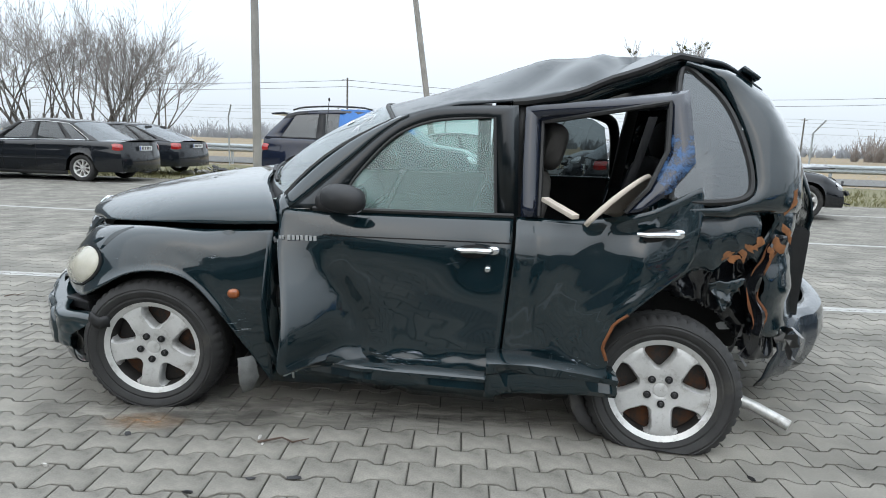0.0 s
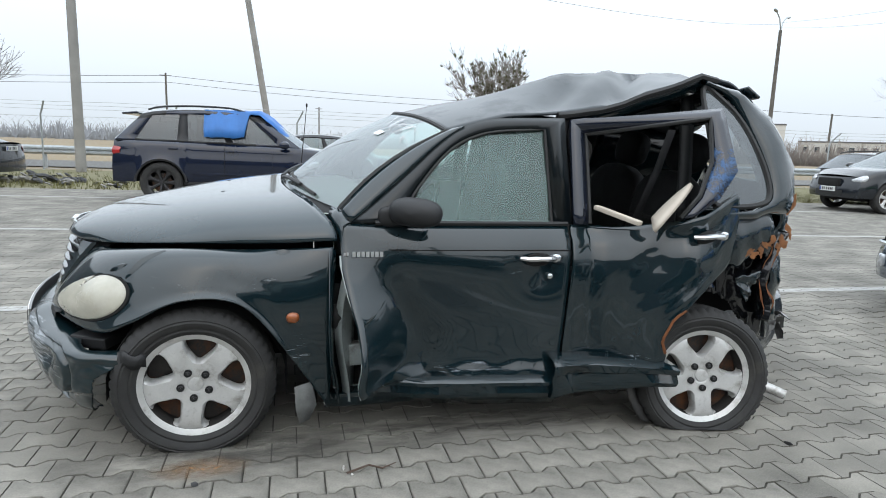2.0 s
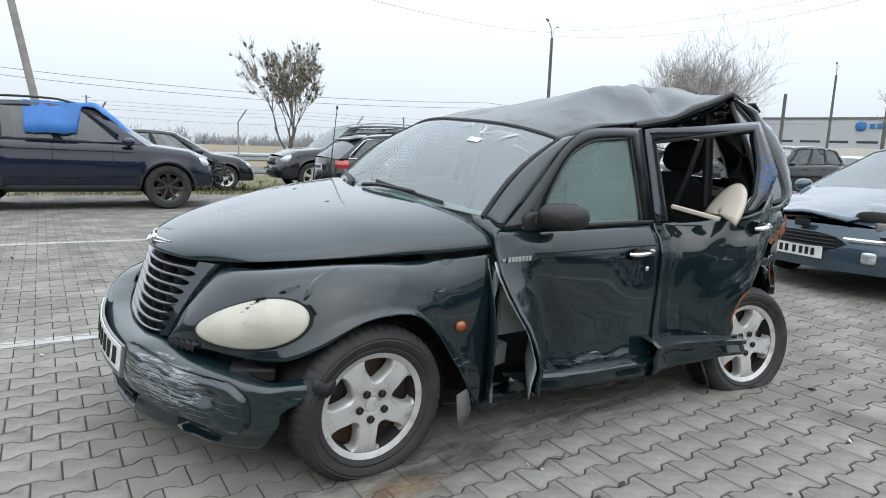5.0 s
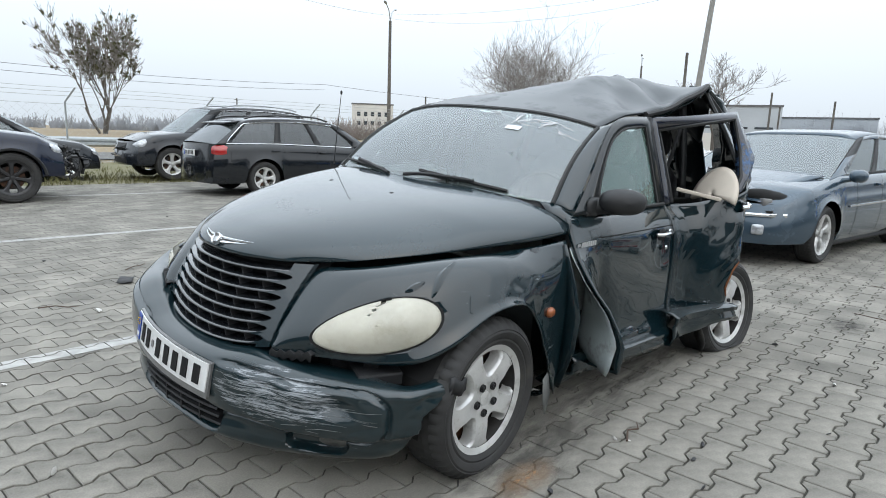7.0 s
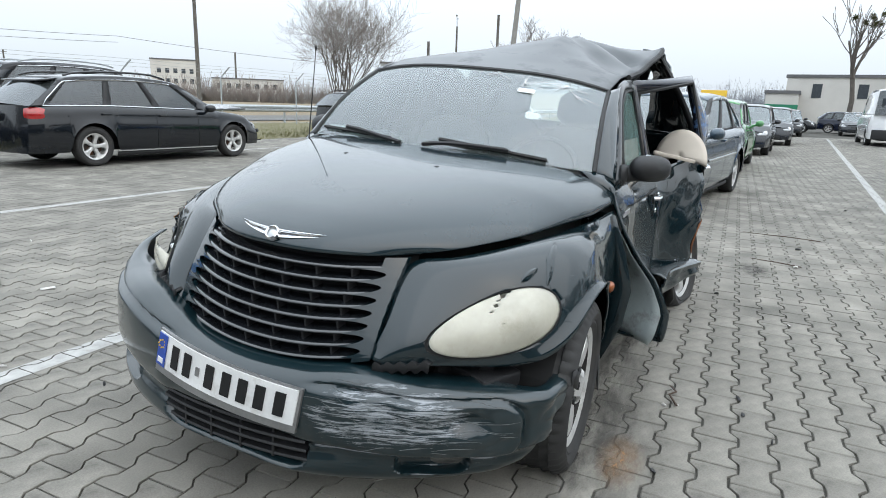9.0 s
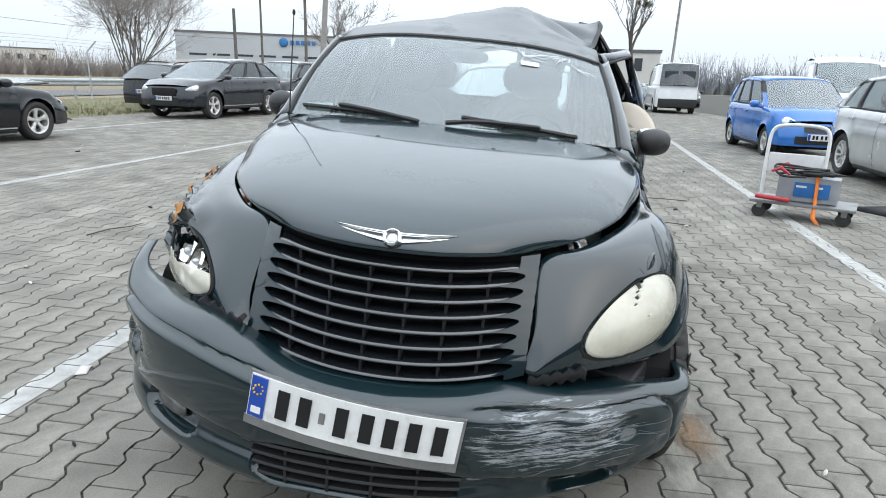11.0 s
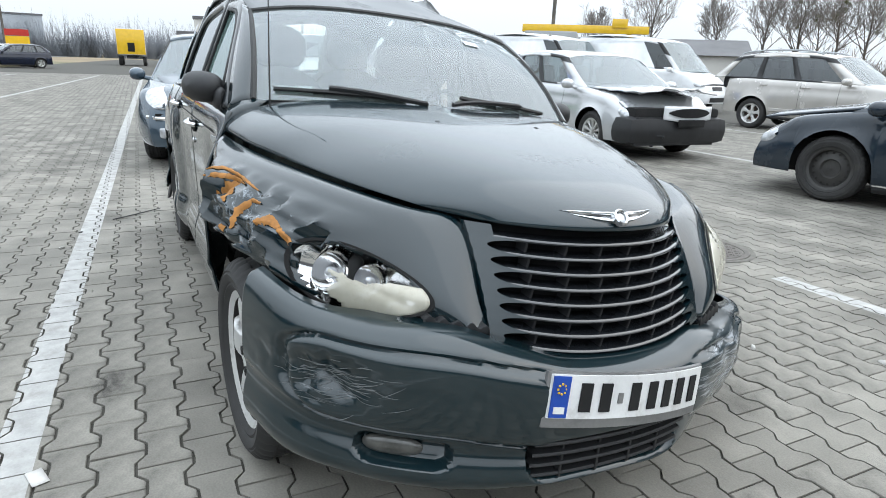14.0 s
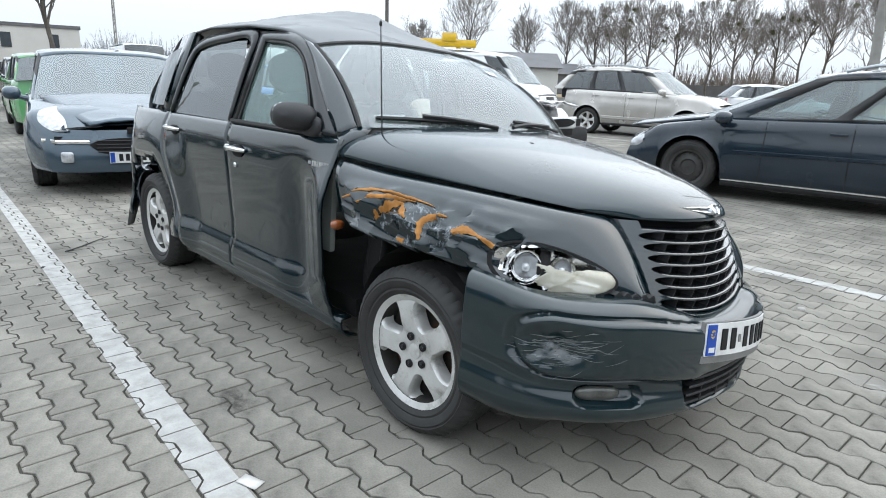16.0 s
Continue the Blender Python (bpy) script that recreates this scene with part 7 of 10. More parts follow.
for t0, t1, r0, r1 in ((0, 0.06, 0.05, 0.09), (0.06, 0.94, 0.09, 0.09), (0.94, 1, 0.09, 0.06)):
    rod(bm, a.lerp(b, t0), a.lerp(b, t1), r0, r1, 16, t0 in (0, 0.94))
sil = part("silencer", bm, STEEL, wreck, "dented grey exhaust silencer")
bm = bmesh.new()
tube(bm, [m1, W(2.7, -0.795, 0.085), W(2.8, -0.885, 0.045)], 0.025, 12)
part("tail_pipe", bm, ALLOY, sil, "bright tail pipe")

# cabin
bm = bmesh.new()
rows = [[(x, 0.66 * v, z) for v in np.linspace(-1, 1, 7)] for x, z in ((0.42, 0.975), (0.55, 0.99), (0.7, 1.0), (0.8, 0.965), (0.86, 0.86), (0.88, 0.6))]
sheet(bm, rows)
part("dashboard", bm, INNER_GREY, wreck, "pale grey dashboard")
bm = bmesh.new()
ring = [Vector((0.98, -0.36, 0.93)) + 0.185 * (math.cos(k * math.tau / 32) * Vector((0, 1, 0)) + math.sin(k * math.tau / 32) * Vector((0.42, 0, 0.9)).normalized()) for k in range(33)]
tube(bm, ring, 0.014, 8, False)
rod(bm, (0.84, -0.36, 0.86), (0.98, -0.36, 0.93), 0.03, 0.05)
for sg in (-1, 1):
    rod(bm, (0.98, -0.36, 0.93), (0.98, -0.36 + sg * 0.18, 0.93), 0.016, 0.012)
part("steering_wheel", bm, PLASTIC, wreck, "dark steering wheel")


def seat(x, y, lean=14, cloth=SEAT_GREY, w=0.48, h=0.6):
    s = pose(x, y, 0.52)
    bm = bmesh.new()
    lens_shape(bm, 0.27, w / 2, 0.1, s @ pose(0, 0, 0, 0, -6, 0), 4)
    st = part("seat", bm, cloth, wreck, "grey cloth seat")
    bm = bmesh.new()
    lens_shape(bm, 0.08, w / 2, h / 2, s @ pose(0.25, 0, 0.33, 0, lean, 0), 4)
    part("backrest", bm, cloth, st)
    bm = bmesh.new()
    lens_shape(bm, 0.07, 0.15, 0.115, s @ pose(0.25 + 0.1 + 0.02, 0, 0.33 + h / 2 + 0.09, 0, lean, 0), 3)
    for sg in (-1, 1):
        rod(bm, s @ Vector((0.33, sg * 0.06, 0.33 + h / 2 - 0.06)), s @ Vector((0.37, sg * 0.06, 0.33 + h / 2 + 0.08)), 0.006)
    part("headrest", bm, cloth, st)


seat(1.4, -0.37)
seat(1.3, 0.37)
seat(2.15, -0.3, 10, INTERIOR, 0.55, 0.66)
seat(2.2, 0.33, 12, INTERIOR, 0.6, 0.62)
bm = bmesh.new()
base, e1, e2 = Vector((1.92, -0.97, 1.0)), Vector((-0.1, -0.15, 0.01)), Vector((0.16, 0.015, 0.17))
rows = []
for q in np.linspace(0.05, 1, 6):
    q = float(q)
    rows.append([base + q * (e1 * math.cos(a) + e2 * math.sin(a)) + Vector((-0.02, 0, 0.02)) * (1 - q * q) for a in np.linspace(-0.1, math.pi + 0.1, 19).tolist()])
sheet(bm, rows)
solid(part("parcel_board", bm, BEIGE, wreck, "curved beige board sticking up in the rear window"), 0.018)
bm = bmesh.new()
box(bm, (0.24, 0.035, 0.02), pose(1.73, -0.94, 1.035, 0, 8, -68), 0.006)
part("trim_strip", bm, BEIGE, wreck, "beige trim strip")
bm = bmesh.new()
sheet(bm, [[(x - 0.018, y, z), (x + 0.018, y - 0.01, z)] for x, y, z in ((2.17, -0.62, 1.4), (2.13, -0.6, 1.2), (2.06, -0.57, 0.95))])
solid(part("seat_belt", bm, INTERIOR, wreck), 0.003)
for sgn in (-1, 1):
    bm = bmesh.new()
    box(bm, (0.85, 0.03, 0.5), pose(1.1, sgn * 0.73, 0.72), 0.01)
    box(bm, (0.4, 0.06, 0.05), pose(1.15, sgn * 0.7, 0.8), 0.015)
    part("door_lining", bm, INNER_GREY, wreck, "pale grey door lining")
bm = bmesh.new()
box(bm, (0.72, 0.03, 0.5), pose(1.98, 0.73, 0.72), 0.01)
part("door_lining", bm, INTERIOR, wreck)
bm = bmesh.new()
lens_shape(bm, 0.02, 0.11, 0.032, pose(0.93, 0, 1.33, 0, -20, 0), 3)
part("interior_mirror", bm, PLASTIC, wreck)

# aerial on the right wing
bm = bmesh.new()
tube(bm, [(0.45, 0.66, 0.9), (0.47, 0.665, 1.1), (0.5, 0.67, 1.42)], [0.004, 0.003, 0.002], 6)
lens_shape(bm, 0.006, 0.006, 0.012, pose(0.5, 0.67, 1.42))
part("aerial", bm, PLASTIC, wreck, "thin black aerial")

# wheels stand on the paving, each by itself


bm = bmesh.new()
lathe(bm, [(0.0155, -0.003), (0.0155, 0.004), (0.0085, 0.004), (0.0085, -0.003), (0.005, -0.005), (0.001, -0.003)], 14)
LUG = bpy.data.meshes.new("lug_nut")
bm.to_mesh(LUG)
bm.free()
LUG.materials.append(DARK_ALLOY)


def wreck_wheel(x, y, z, **kw):
    m = kw.pop("m")
    w = add_wheel(wreck, 0, -1 if y < 0 else 1, 0, 0.312, 0.205, 0.218, 5, "fat", ALLOY, **kw)
    w.matrix_local = INV @ Matrix.Translation((x, y, z)) @ m
    for k in range(5):
        a = radians(kw.get("spin", 0)) * -1 + (k + 0.5) * math.tau / 5 + math.pi / 2
        nut = new("lug_nut", LUG)
        nut.parent = w
        nut.matrix_local = pose(0.056 * math.cos(a), -0.0745, 0.056 * math.sin(a))
    return w


wreck_wheel(-0.012, -0.715, 0.276, m=pose(0, 0, 0, 2, 0, 0), flat=0.036, spin=8)
wreck_wheel(0.015, 0.8, 0.313, m=pose(0, 0, 0, -1, 0, 180 + 3), spin=20)
wreck_wheel(2.632, 0.77, 0.3, m=pose(0, 0, 0, 0, 0, 180), flat=0.012, spin=40)
wreck_wheel(2.19, -0.95, 0.238, m=pose(0, 0, 0, -5, 0, -13), flat=0.072, spin=-5)
bm = bmesh.new()
rows = []
for k in range(14):
    a = math.radians(150 + k * 11)
    rr = 0.33 + 0.03 * math.sin(k * 0.5)
    rows.append([W(2.16 + rr * math.cos(a), -0.98 + 0.03 * math.sin(k), max(0.012, 0.24 + rr * math.sin(a))), W(2.18 + rr * 0.86 * math.cos(a), -0.93, max(0.02, 0.24 + rr * 0.86 * math.sin(a)))])
sheet(bm, rows)
solid(part("burst_tyre_wall", bm, RUBBER, wreck, "burst tyre wall off its rim"), 0.012)


# ---- other cars ----
TARP = mat("blue_tarpaulin", (0.03, 0.17, 0.5), 0.5, var=0.15, scale=3, fine=50, bump=0.2)
GALV = mat("galvanised_steel", (0.42, 0.45, 0.47), 0.5, 0.4, 0.12)
GREY_TARP = mat("grey_tarpaulin", (0.36, 0.37, 0.37), 0.7, var=0.1, scale=1, fine=30)
DARK_GLASS_SOLID = mat("far_window", (0.05, 0.06, 0.07), 0.15, var=0.2)
def facing(x, y, deg):
    return pose(x, y, 0, 0, 0, deg)


def axle(x, y, deg, side, W):
    """Pose of a car from the ground point of its front wheel: side -1 left, 1 right."""
    v = Matrix.Rotation(radians(deg), 3, "Z") @ Vector((0, side * (W / 2 - 0.02), 0))
    return pose(x - v.x, y - v.y, 0, 0, 0, deg)


# navy SUV with a tarpaulin
c = build_car(axle(1.15, 9.2, 175, 1, 1.94), spec("suv", wb=2.915, W=1.94, r=0.395, sill=0.36, belt=[(-0.88, 0.88), (-0.45, 1.03), (0.4, 1.13), (2.6, 1.18), (3.83, 1.2)], gh=(0.3, 3.72, (1.1, 1.69), (3.25, 1.68), 1.78), rim=DARK_ALLOY, style="thin", spokes=7, rails=True, plate="rear", name="suv", tail=(0.26, 0.07), tail_z=1.0, panes=[(0.12, 0.37), (0.41, 0.62), (0.68, 0.9)]), "dark navy suv with black wheels and a smashed nose", "suv", NAVY_PAINT)
side_strip(c, "door_moulding", 0.55, 2.35, 0.28, 0.05, NAVY_PAINT)
side_strip(c, "sill_trim", 0.45, 2.5, 0.05, 0.08, PLASTIC)
for sgn in (-1, 1):
    for xw in (0, 2.915):
        bm = bmesh.new()
        tube(bm, [(xw - 0.46 * math.cos(a), sgn * 0.955, 0.38 + 0.46 * math.sin(a)) for a in np.linspace(0.1, math.pi - 0.1, 16)], 0.025, 6)
        part("arch_trim", bm, PLASTIC, c)
bm = bmesh.new()
sheet(bm, [[(3.35 + 0.05 * (1 - v * v), 0.72 * v, 1.73), (3.62, 0.7 * v, 1.7)] for v in np.linspace(-1, 1, 9)])
solid(part("spoiler", bm, NAVY_PAINT, c), 0.03)
torn_nose(c, -0.98, 0.86, 0.64, 3, 75, 0.16)
suv_m = c.matrix_world.copy()
bm = bmesh.new()
rows = []
for t in np.linspace(0, 1, 40):
    row = []
    for v in np.linspace(-1, 1, 26):
        x, y = lerp(0.42, 2.1, t), v * 0.98
        z = 1.79 + 0.03 * (1 - v * v) - 0.62 * max(0, (1.1 - x) / 0.68) ** 1.15
        drape = max(0, min(1, (x - 1.3) / 0.06))
        if abs(v) > 0.76:
            z -= (abs(v) - 0.76) * lerp(0.25, 2.1 if v > 0 else 1.2, drape)
            y = math.copysign(0.76 + (abs(v) - 0.76) * lerp(0.1, 0.9, drape), v)
        p = Vector((x + 0.03 * math.sin(v * 9), y, z))
        p.z += 0.03 * noise.noise(Vector((x * 4, y * 4, 0))) + 0.02 * noise.noise(Vector((x * 11, y * 9, 1)))
        p.y += 0.03 * noise.noise(Vector((x * 9, y * 5, 4))) * (1 if v > 0 else -1)
        row.append(p)
    rows.append(row)
sheet(bm, rows)
tp = solid(link_mesh("tarpaulin", bm, TARP), 0.006)
tp.matrix_world = suv_m
tagged(tp, "crumpled blue tarpaulin tied over the roof of a suv", "tarpaulin")

c = build_car(axle(3.3, 13.4, 176, 1, 1.75), spec("sedan", wb=2.8, W=1.75, name="sedan", glass=CAR_GLASS), "dark grey old sedan parked behind a suv", "car", GREY_PAINT)

# sedans by the verge
c = build_car(axle(-10.2, 11.5, -6, -1, 1.8), spec("sedan", wb=2.83, W=1.8, plate="rear", name="sedan", tail=(0.24, 0.08), plate_z=0.82, spokes=9), "black sedan with silver wheels parked by the verge", "car", BLACK_PAINT)
window_trim(c, (0.1, 0.92), CHROME, 0.007)
side_strip(c, "door_moulding", 0.5, 2.5, 0.42, 0.05, BLACK_PAINT)
side_strip(c, "sill_trim", 0.4, 2.45, 0.03, 0.06, PLASTIC)
c = build_car(axle(-10.3, 15.0, -8, -1, 1.85), spec("sedan", wb=2.85, W=1.85, plate="rear", name="sedan", tail=(0.3, 0.09), plate_z=0.85, gh=(0.32, 3.6, (1.12, 1.38), (2.4, 1.38), 1.45)), "dark grey coupe with red tail lights", "car", GREY_PAINT)

# black estate with bright trim
c = build_car(axle(7.95, 7.97, 173, 1, 1.85), spec("wagon", wb=2.888, W=1.85, rails=True, plate="rear", name="estate_car", tail=(0.28, 0.085), tail_z=0.87, plate_z=0.8, rail_mat=BLACK_PAINT), "black estate car with chrome window trim and a crushed nose", "car", BLACK_PAINT)
window_trim(c, (0.09, 0.95), CHROME, 0.011)
side_strip(c, "sill_trim", 0.42, 2.5, 0.05, 0.03, CHROME)
bonnet_sheet(c, -0.55, 0.4, 0.66, 0.72, 0.84, 0.95, 0.06, 0.08, BLACK_PAINT, 0.05, "buckled bonnet")
torn_nose(c, -0.72, 0.75, 0.55, 5, 34)
bm = bmesh.new()
tube(bm, [(3.9, 0, 0.4), (4.02, 0, 0.36), (4.06, 0, 0.42)], 0.025, 8)
lens_shape(bm, 0.03, 0.03, 0.03, pose(4.06, 0, 0.45))
part("tow_hitch", bm, PLASTIC, c)
bm = bmesh.new()
sheet(bm, [[(3.28 + 0.03 * (1 - v * v), 0.66 * v, 1.42), (3.5, 0.63 * v, 1.38)] for v in np.linspace(-1, 1, 9)])
solid(part("spoiler", bm, BLACK_PAINT, c), 0.025)

# large SUV behind it
c = build_car(axle(5.3, 12.5, -6, -1, 1.95), spec("suv", wb=3.07, fo=0.92, ro=1.1, W=1.95, r=0.39, belt=[(-0.92, 0.9), (-0.45, 1.05), (0.4, 1.14), (2.8, 1.19), (4.17, 1.2)], gh=(0.3, 4.05, (1.05, 1.7), (3.6, 1.7), 1.8), name="suv", rail_mat=GALV, light_h=0.1), "large dark grey suv with silver wheels", "suv", GREY_PAINT)
window_trim(c, (0.1, 0.95), CHROME, 0.006)
torn_nose(c, -0.88, 0.5, 0.55, 6, 14, 0.08)
c = build_car(axle(20.3, 11.6, 172, -1, 1.83), spec("wagon", wb=2.76, plate="rear", name="estate_car", tail=(0.12, 0.22), tail_z=1.05, rails=True), "black estate car with tall red tail lights", "car", BLACK_PAINT)
c = build_car(axle(14.5, 8.0, -9, -1, 1.92), spec("suv", name="suv", plate="front", fplate_z=0.55, rails=False, gh=(0.2, 3.75, (1.15, 1.5), (3.0, 1.52), 1.62)), "dark grey suv with silver wheels and no grille", "suv", GREY_PAINT)
side_strip(c, "sill_trim", 0.45, 2.4, 0.06, 0.03, CHROME)
window_trim(c, (0.1, 0.95), CHROME, 0.007)
# near-black block stands for the shade behind the open grille
block(c, "grille_hole", (0.1, 0.7, 0.2), pose(-0.86, 0, 0.72), DARK, "dark open grille", 0.04)
c = build_car(axle(18.7, 7.4, -9, -1, 1.92), spec("suv", wb=2.66, r=0.36, rim=DARK_ALLOY, rails=False, name="suv", light_h=0.05), "black compact suv with black wheels", "suv", BLACK_PAINT)
c = build_car(axle(27.0, 6.7, 172, 1, 1.83), spec("sedan", name="sedan", tail=(0.26, 0.06)), "white sedan with a broken rear bumper", "car", WHITE_PAINT)

# steel blue sedan behind the wreck
c = build_car(axle(5.97, -0.95, -11, -1, 1.92), spec("sedan", wb=2.725, fo=1.0, ro=0.95, W=1.92, plate="front", fplate_z=0.4, name="sedan", belt=[(-1.0, 0.66), (-0.55, 0.8), (0.4, 0.95), (2.6, 1.0), (3.68, 0.98)], gh=(0.1, 3.3, (1.15, 1.37), (2.5, 1.37), 1.45), bow=0.3, blunt=0.2, grille=((0.001, 0.001, 0.5),), front_glass=CAR_GLASS, glass=CAR_GLASS, light_z=0.1, rimf=0.72), "steel blue sedan with a bent bonnet and missing headlight", "car", STEEL_BLUE_PAINT)
for ob in [o for o in c.children if o.name.startswith("headlight")]:
    bpy.data.objects.remove(ob)
stick_lamp(c, "headlight", [(0.92, 0.83), (0.84, 0.795), (0.68, 0.74), (0.52, 0.69), (0.4, 0.65)], [0.015, 0.065, 0.07, 0.05, 0.008], CLEAR_LENS, "large clear headlight")
# solid near-black lens in place of the shaded empty socket
bm = bmesh.new()
lens_shape(bm, 0.3, 0.1, 0.09, pose(-0.62, -0.62, 0.7, 0, 12, -52), 2.2)
part("headlight_hole", bm, DARK, c, "empty black headlight socket")
block(c, "headlight_bracket", (0.1, 0.16, 0.07), pose(-0.74, -0.58, 0.68, 0, 0, -40), STEEL, "bare headlight bracket", 0.01)
bonnet_sheet(c, -0.93, 0.15, 0.4, 0.8, 0.71, 0.955, 0.05, 0.0, STEEL_BLUE_PAINT, 0.01, "bent steel blue bonnet")
for sgn in (-1, 1):
    bm = bmesh.new()
    rows = []
    for y in np.linspace(0.42, 0.82, 8):
        x = API["at"](API["x0"], y, 0.5, 0.4)[0] + (0.1 if y > 0.75 else 0)
        rows.append([(x - 0.012, sgn * y, 0.535), (x - 0.02, sgn * y, 0.555), (x - 0.012, sgn * y, 0.57)])
    sheet(bm, rows)
    part("bumper_trim", bm, CHROME, c, "bright bumper strip")
    bm = bmesh.new()
    x = API["at"](API["x0"], 0.62, 0.4, 0.3)[0]
    lens_shape(bm, 0.06, 0.02, 0.055, pose(x - 0.005, sgn * 0.62, 0.4, 0, 0, 90 - sgn * 25), 5)
    part("fog_lamp", bm, CLEAR_LENS, c, "clear fog lamp")
bm = bmesh.new()
rows = []
for q in np.linspace(-1, 1, 17):
    w = 0.42 * q
    x = API["at"](API["x0"], abs(w), 0.5, 0.35)[0] - 0.012
    hgt = 0.1 * (1 - abs(q) ** 4) + 0.01
    rows.append([(x, w, 0.525 - hgt), (x - 0.004, w, 0.525), (x, w, 0.525 + hgt * 0.6)])
sheet(bm, rows)
away(bm, (0, 0, 0.5))
part("mouth", bm, DARK, c, "wide black mouth grille")
for k in range(4):
    bm = bmesh.new()
    tube(bm, [(API["at"](API["x0"], abs(0.36 * q), 0.5, 0.35)[0] - 0.02, 0.36 * q, 0.46 + 0.035 * k) for q in np.linspace(-1, 1, 9)], 0.006, 5)
    part("mouth_bar", bm, PLASTIC, c)
block(c, "badge_plaque", (0.02, 0.16, 0.07), pose(API["x0"] + 0.03, 0, 0.66), DARK, "plain chrome-edged badge", 0.012)
side_strip(c, "door_moulding", 0.55, 2.4, 0.55, 0.03, CHROME)

# green and grey hatchbacks further along
c = build_car(axle(12.6, -1.65, 174, -1, 1.75), spec("hatch", name="hatchback", tail=(0.07, 0.14), tail_z=1.0, rails=False), "light green hatchback parked behind a sedan", "car", GREEN_PAINT)
c.matrix_world = axle(15.0, -1.95, 174, 1, 1.75)
c = build_car(axle(19.0, -2.6, -6, -1, 1.77), spec("hatch", wb=2.64, name="hatchback", light_h=0.07), "dark grey hatchback parked in the row", "car", GREY_PAINT)

# silver hatchback with its front torn open
c = build_car(axle(5.41, -5.0, -5, 1, 1.8), spec("hatch", wb=2.65, fo=0.88, W=1.8, name="hatchback", glass=CAR_GLASS, grille=((0.001, 0.001, 0.5),), spokes=10), "silver hatchback with a torn-open front end", "car", SILVER_PAINT)
# near-black block puts the shade of the open bay into its colour
block(c, "engine_hole", (0.4, 1.5, 0.42), pose(-0.62, 0, 0.52), DARK, "dark open engine bay", 0.05)
block(c, "bare_bumper_carrier", (0.52, 1.76, 0.4), pose(-0.665, 0, 0.42), PLASTIC, "black bumper carrier without its cover", 0.16)
bonnet_sheet(c, -0.82, 0.25, 0.66, 0.76, 0.84, 0.96, 0.05, 0.07, SILVER_PAINT, 0.04, "crumpled silver bonnet standing ajar")
bm = bmesh.new()
rows = []
for q in np.linspace(-1, 1, 15):
    rows.append([(-0.9 - 0.05 * (1 - q * q), 0.42 * q - 0.1, z) for z in (0.53 + 0.05 * abs(q), 0.6, 0.72, 0.76)])
sheet(bm, rows)
away(bm, (0, 0, 0.6))
nose = solid(part("front_panel", bm, WHITE_PAINT, c, "broken pale front panel"), 0.02)
bm = bmesh.new()
rows = []
for q in np.linspace(-1, 1, 15):
    h = 0.055 * (1 - abs(q) ** 3) + 0.008
    rows.append([(-0.924 - 0.05 * (1 - q * q), 0.36 * q - 0.1, 0.67 - h), (-0.93 - 0.05 * (1 - q * q), 0.36 * q - 0.1, 0.67 + h)])
sheet(bm, rows)
part("grille_mesh", bm, DARK, nose, "black mesh grille")
stick_lamp(c, "headlight", [(0.86, 0.8), (0.76, 0.775), (0.6, 0.73), (0.46, 0.69)], [0.012, 0.05, 0.055, 0.012], CLEAR_LENS, "long clear headlight", lift=0.03)
block(c, "holder", (0.02, 0.46, 0.1), pose(-0.97, -0.12, 0.53), DARK, "black empty plate holder", 0.004)
torn_nose(c, -0.72, 0.78, 0.42, 8, 44, 0.16)
block(c, "lower_beam", (0.06, 1.4, 0.04), pose(-0.85, 0.05, 0.24), PLASTIC, "", 0.01)
block(c, "washer_tank", (0.16, 0.1, 0.24), pose(-0.6, 0.76, 0.48), CLEAR_LENS, "pale plastic tank", 0.03)

# small blue hatchback
c = build_car(axle(10.5, -6.6, -3, -1, 1.6), spec("hatch", wb=2.36, fo=0.7, ro=0.7, W=1.6, r=0.28, belt=[(-0.7, 0.66), (-0.4, 0.85), (0.35, 0.92), (2.4, 0.95), (3.06, 0.95)], gh=(0.15, 2.95, (0.9, 1.4), (2.6, 1.42), 1.48), plate="front", name="hatchback", glass=CAR_GLASS, light_h=0.075), "small bright blue hatchback", "car", BLUE_PAINT)
DULL_WHEEL = mat("dusty_steel_wheel", (0.07, 0.068, 0.065), 0.6, 0.3, 0.3)
# beige SUV and dark estate on the other side
c = build_car(axle(5.52, -12.5, 8, 1, 1.8), spec("suv", wb=2.63, r=0.345, fo=0.85, ro=0.85, W=1.8, name="suv", rail_mat=GALV), "beige silver suv with a dented side", "suv", BEIGE_SILVER_PAINT)
side_strip(c, "door_moulding", 0.5, 2.2, 0.2, 0.1, BEIGE_SILVER_PAINT)
c = build_car(axle(1.9, -5.12, 190, -1, 1.78), spec("wagon", wb=2.75, W=1.78, style="steel", rim=DULL_WHEEL, fo=0.95, name="estate_car", glass=CAR_GLASS, rails=True, rail_mat=GALV, rimf=0.66, gh=(0.05, 3.82, (1.2, 1.4), (3.3, 1.4), 1.48), belt=[(-0.95, 0.62), (-0.5, 0.8), (0.3, 0.93), (2.6, 1.0), (3.85, 1.0)]), "dark blue-grey estate car with a steel wheel and ajar bonnet", "car", TEAL_PAINT)
side_strip(c, "sill_trim", 0.4, 2.4, 0.04, 0.025, CHROME, "bright sill strip")
side_strip(c, "door_moulding", 0.5, 1.42, 0.5, 0.05, TEAL_PAINT)
side_strip(c, "door_moulding", 1.46, 2.3, 0.5, 0.05, TEAL_PAINT)
bonnet_sheet(c, -0.84, 0.15, 0.6, 0.76, 0.72, 0.94, 0.06, 0.06, TEAL_PAINT, 0.0, "bonnet standing ajar")

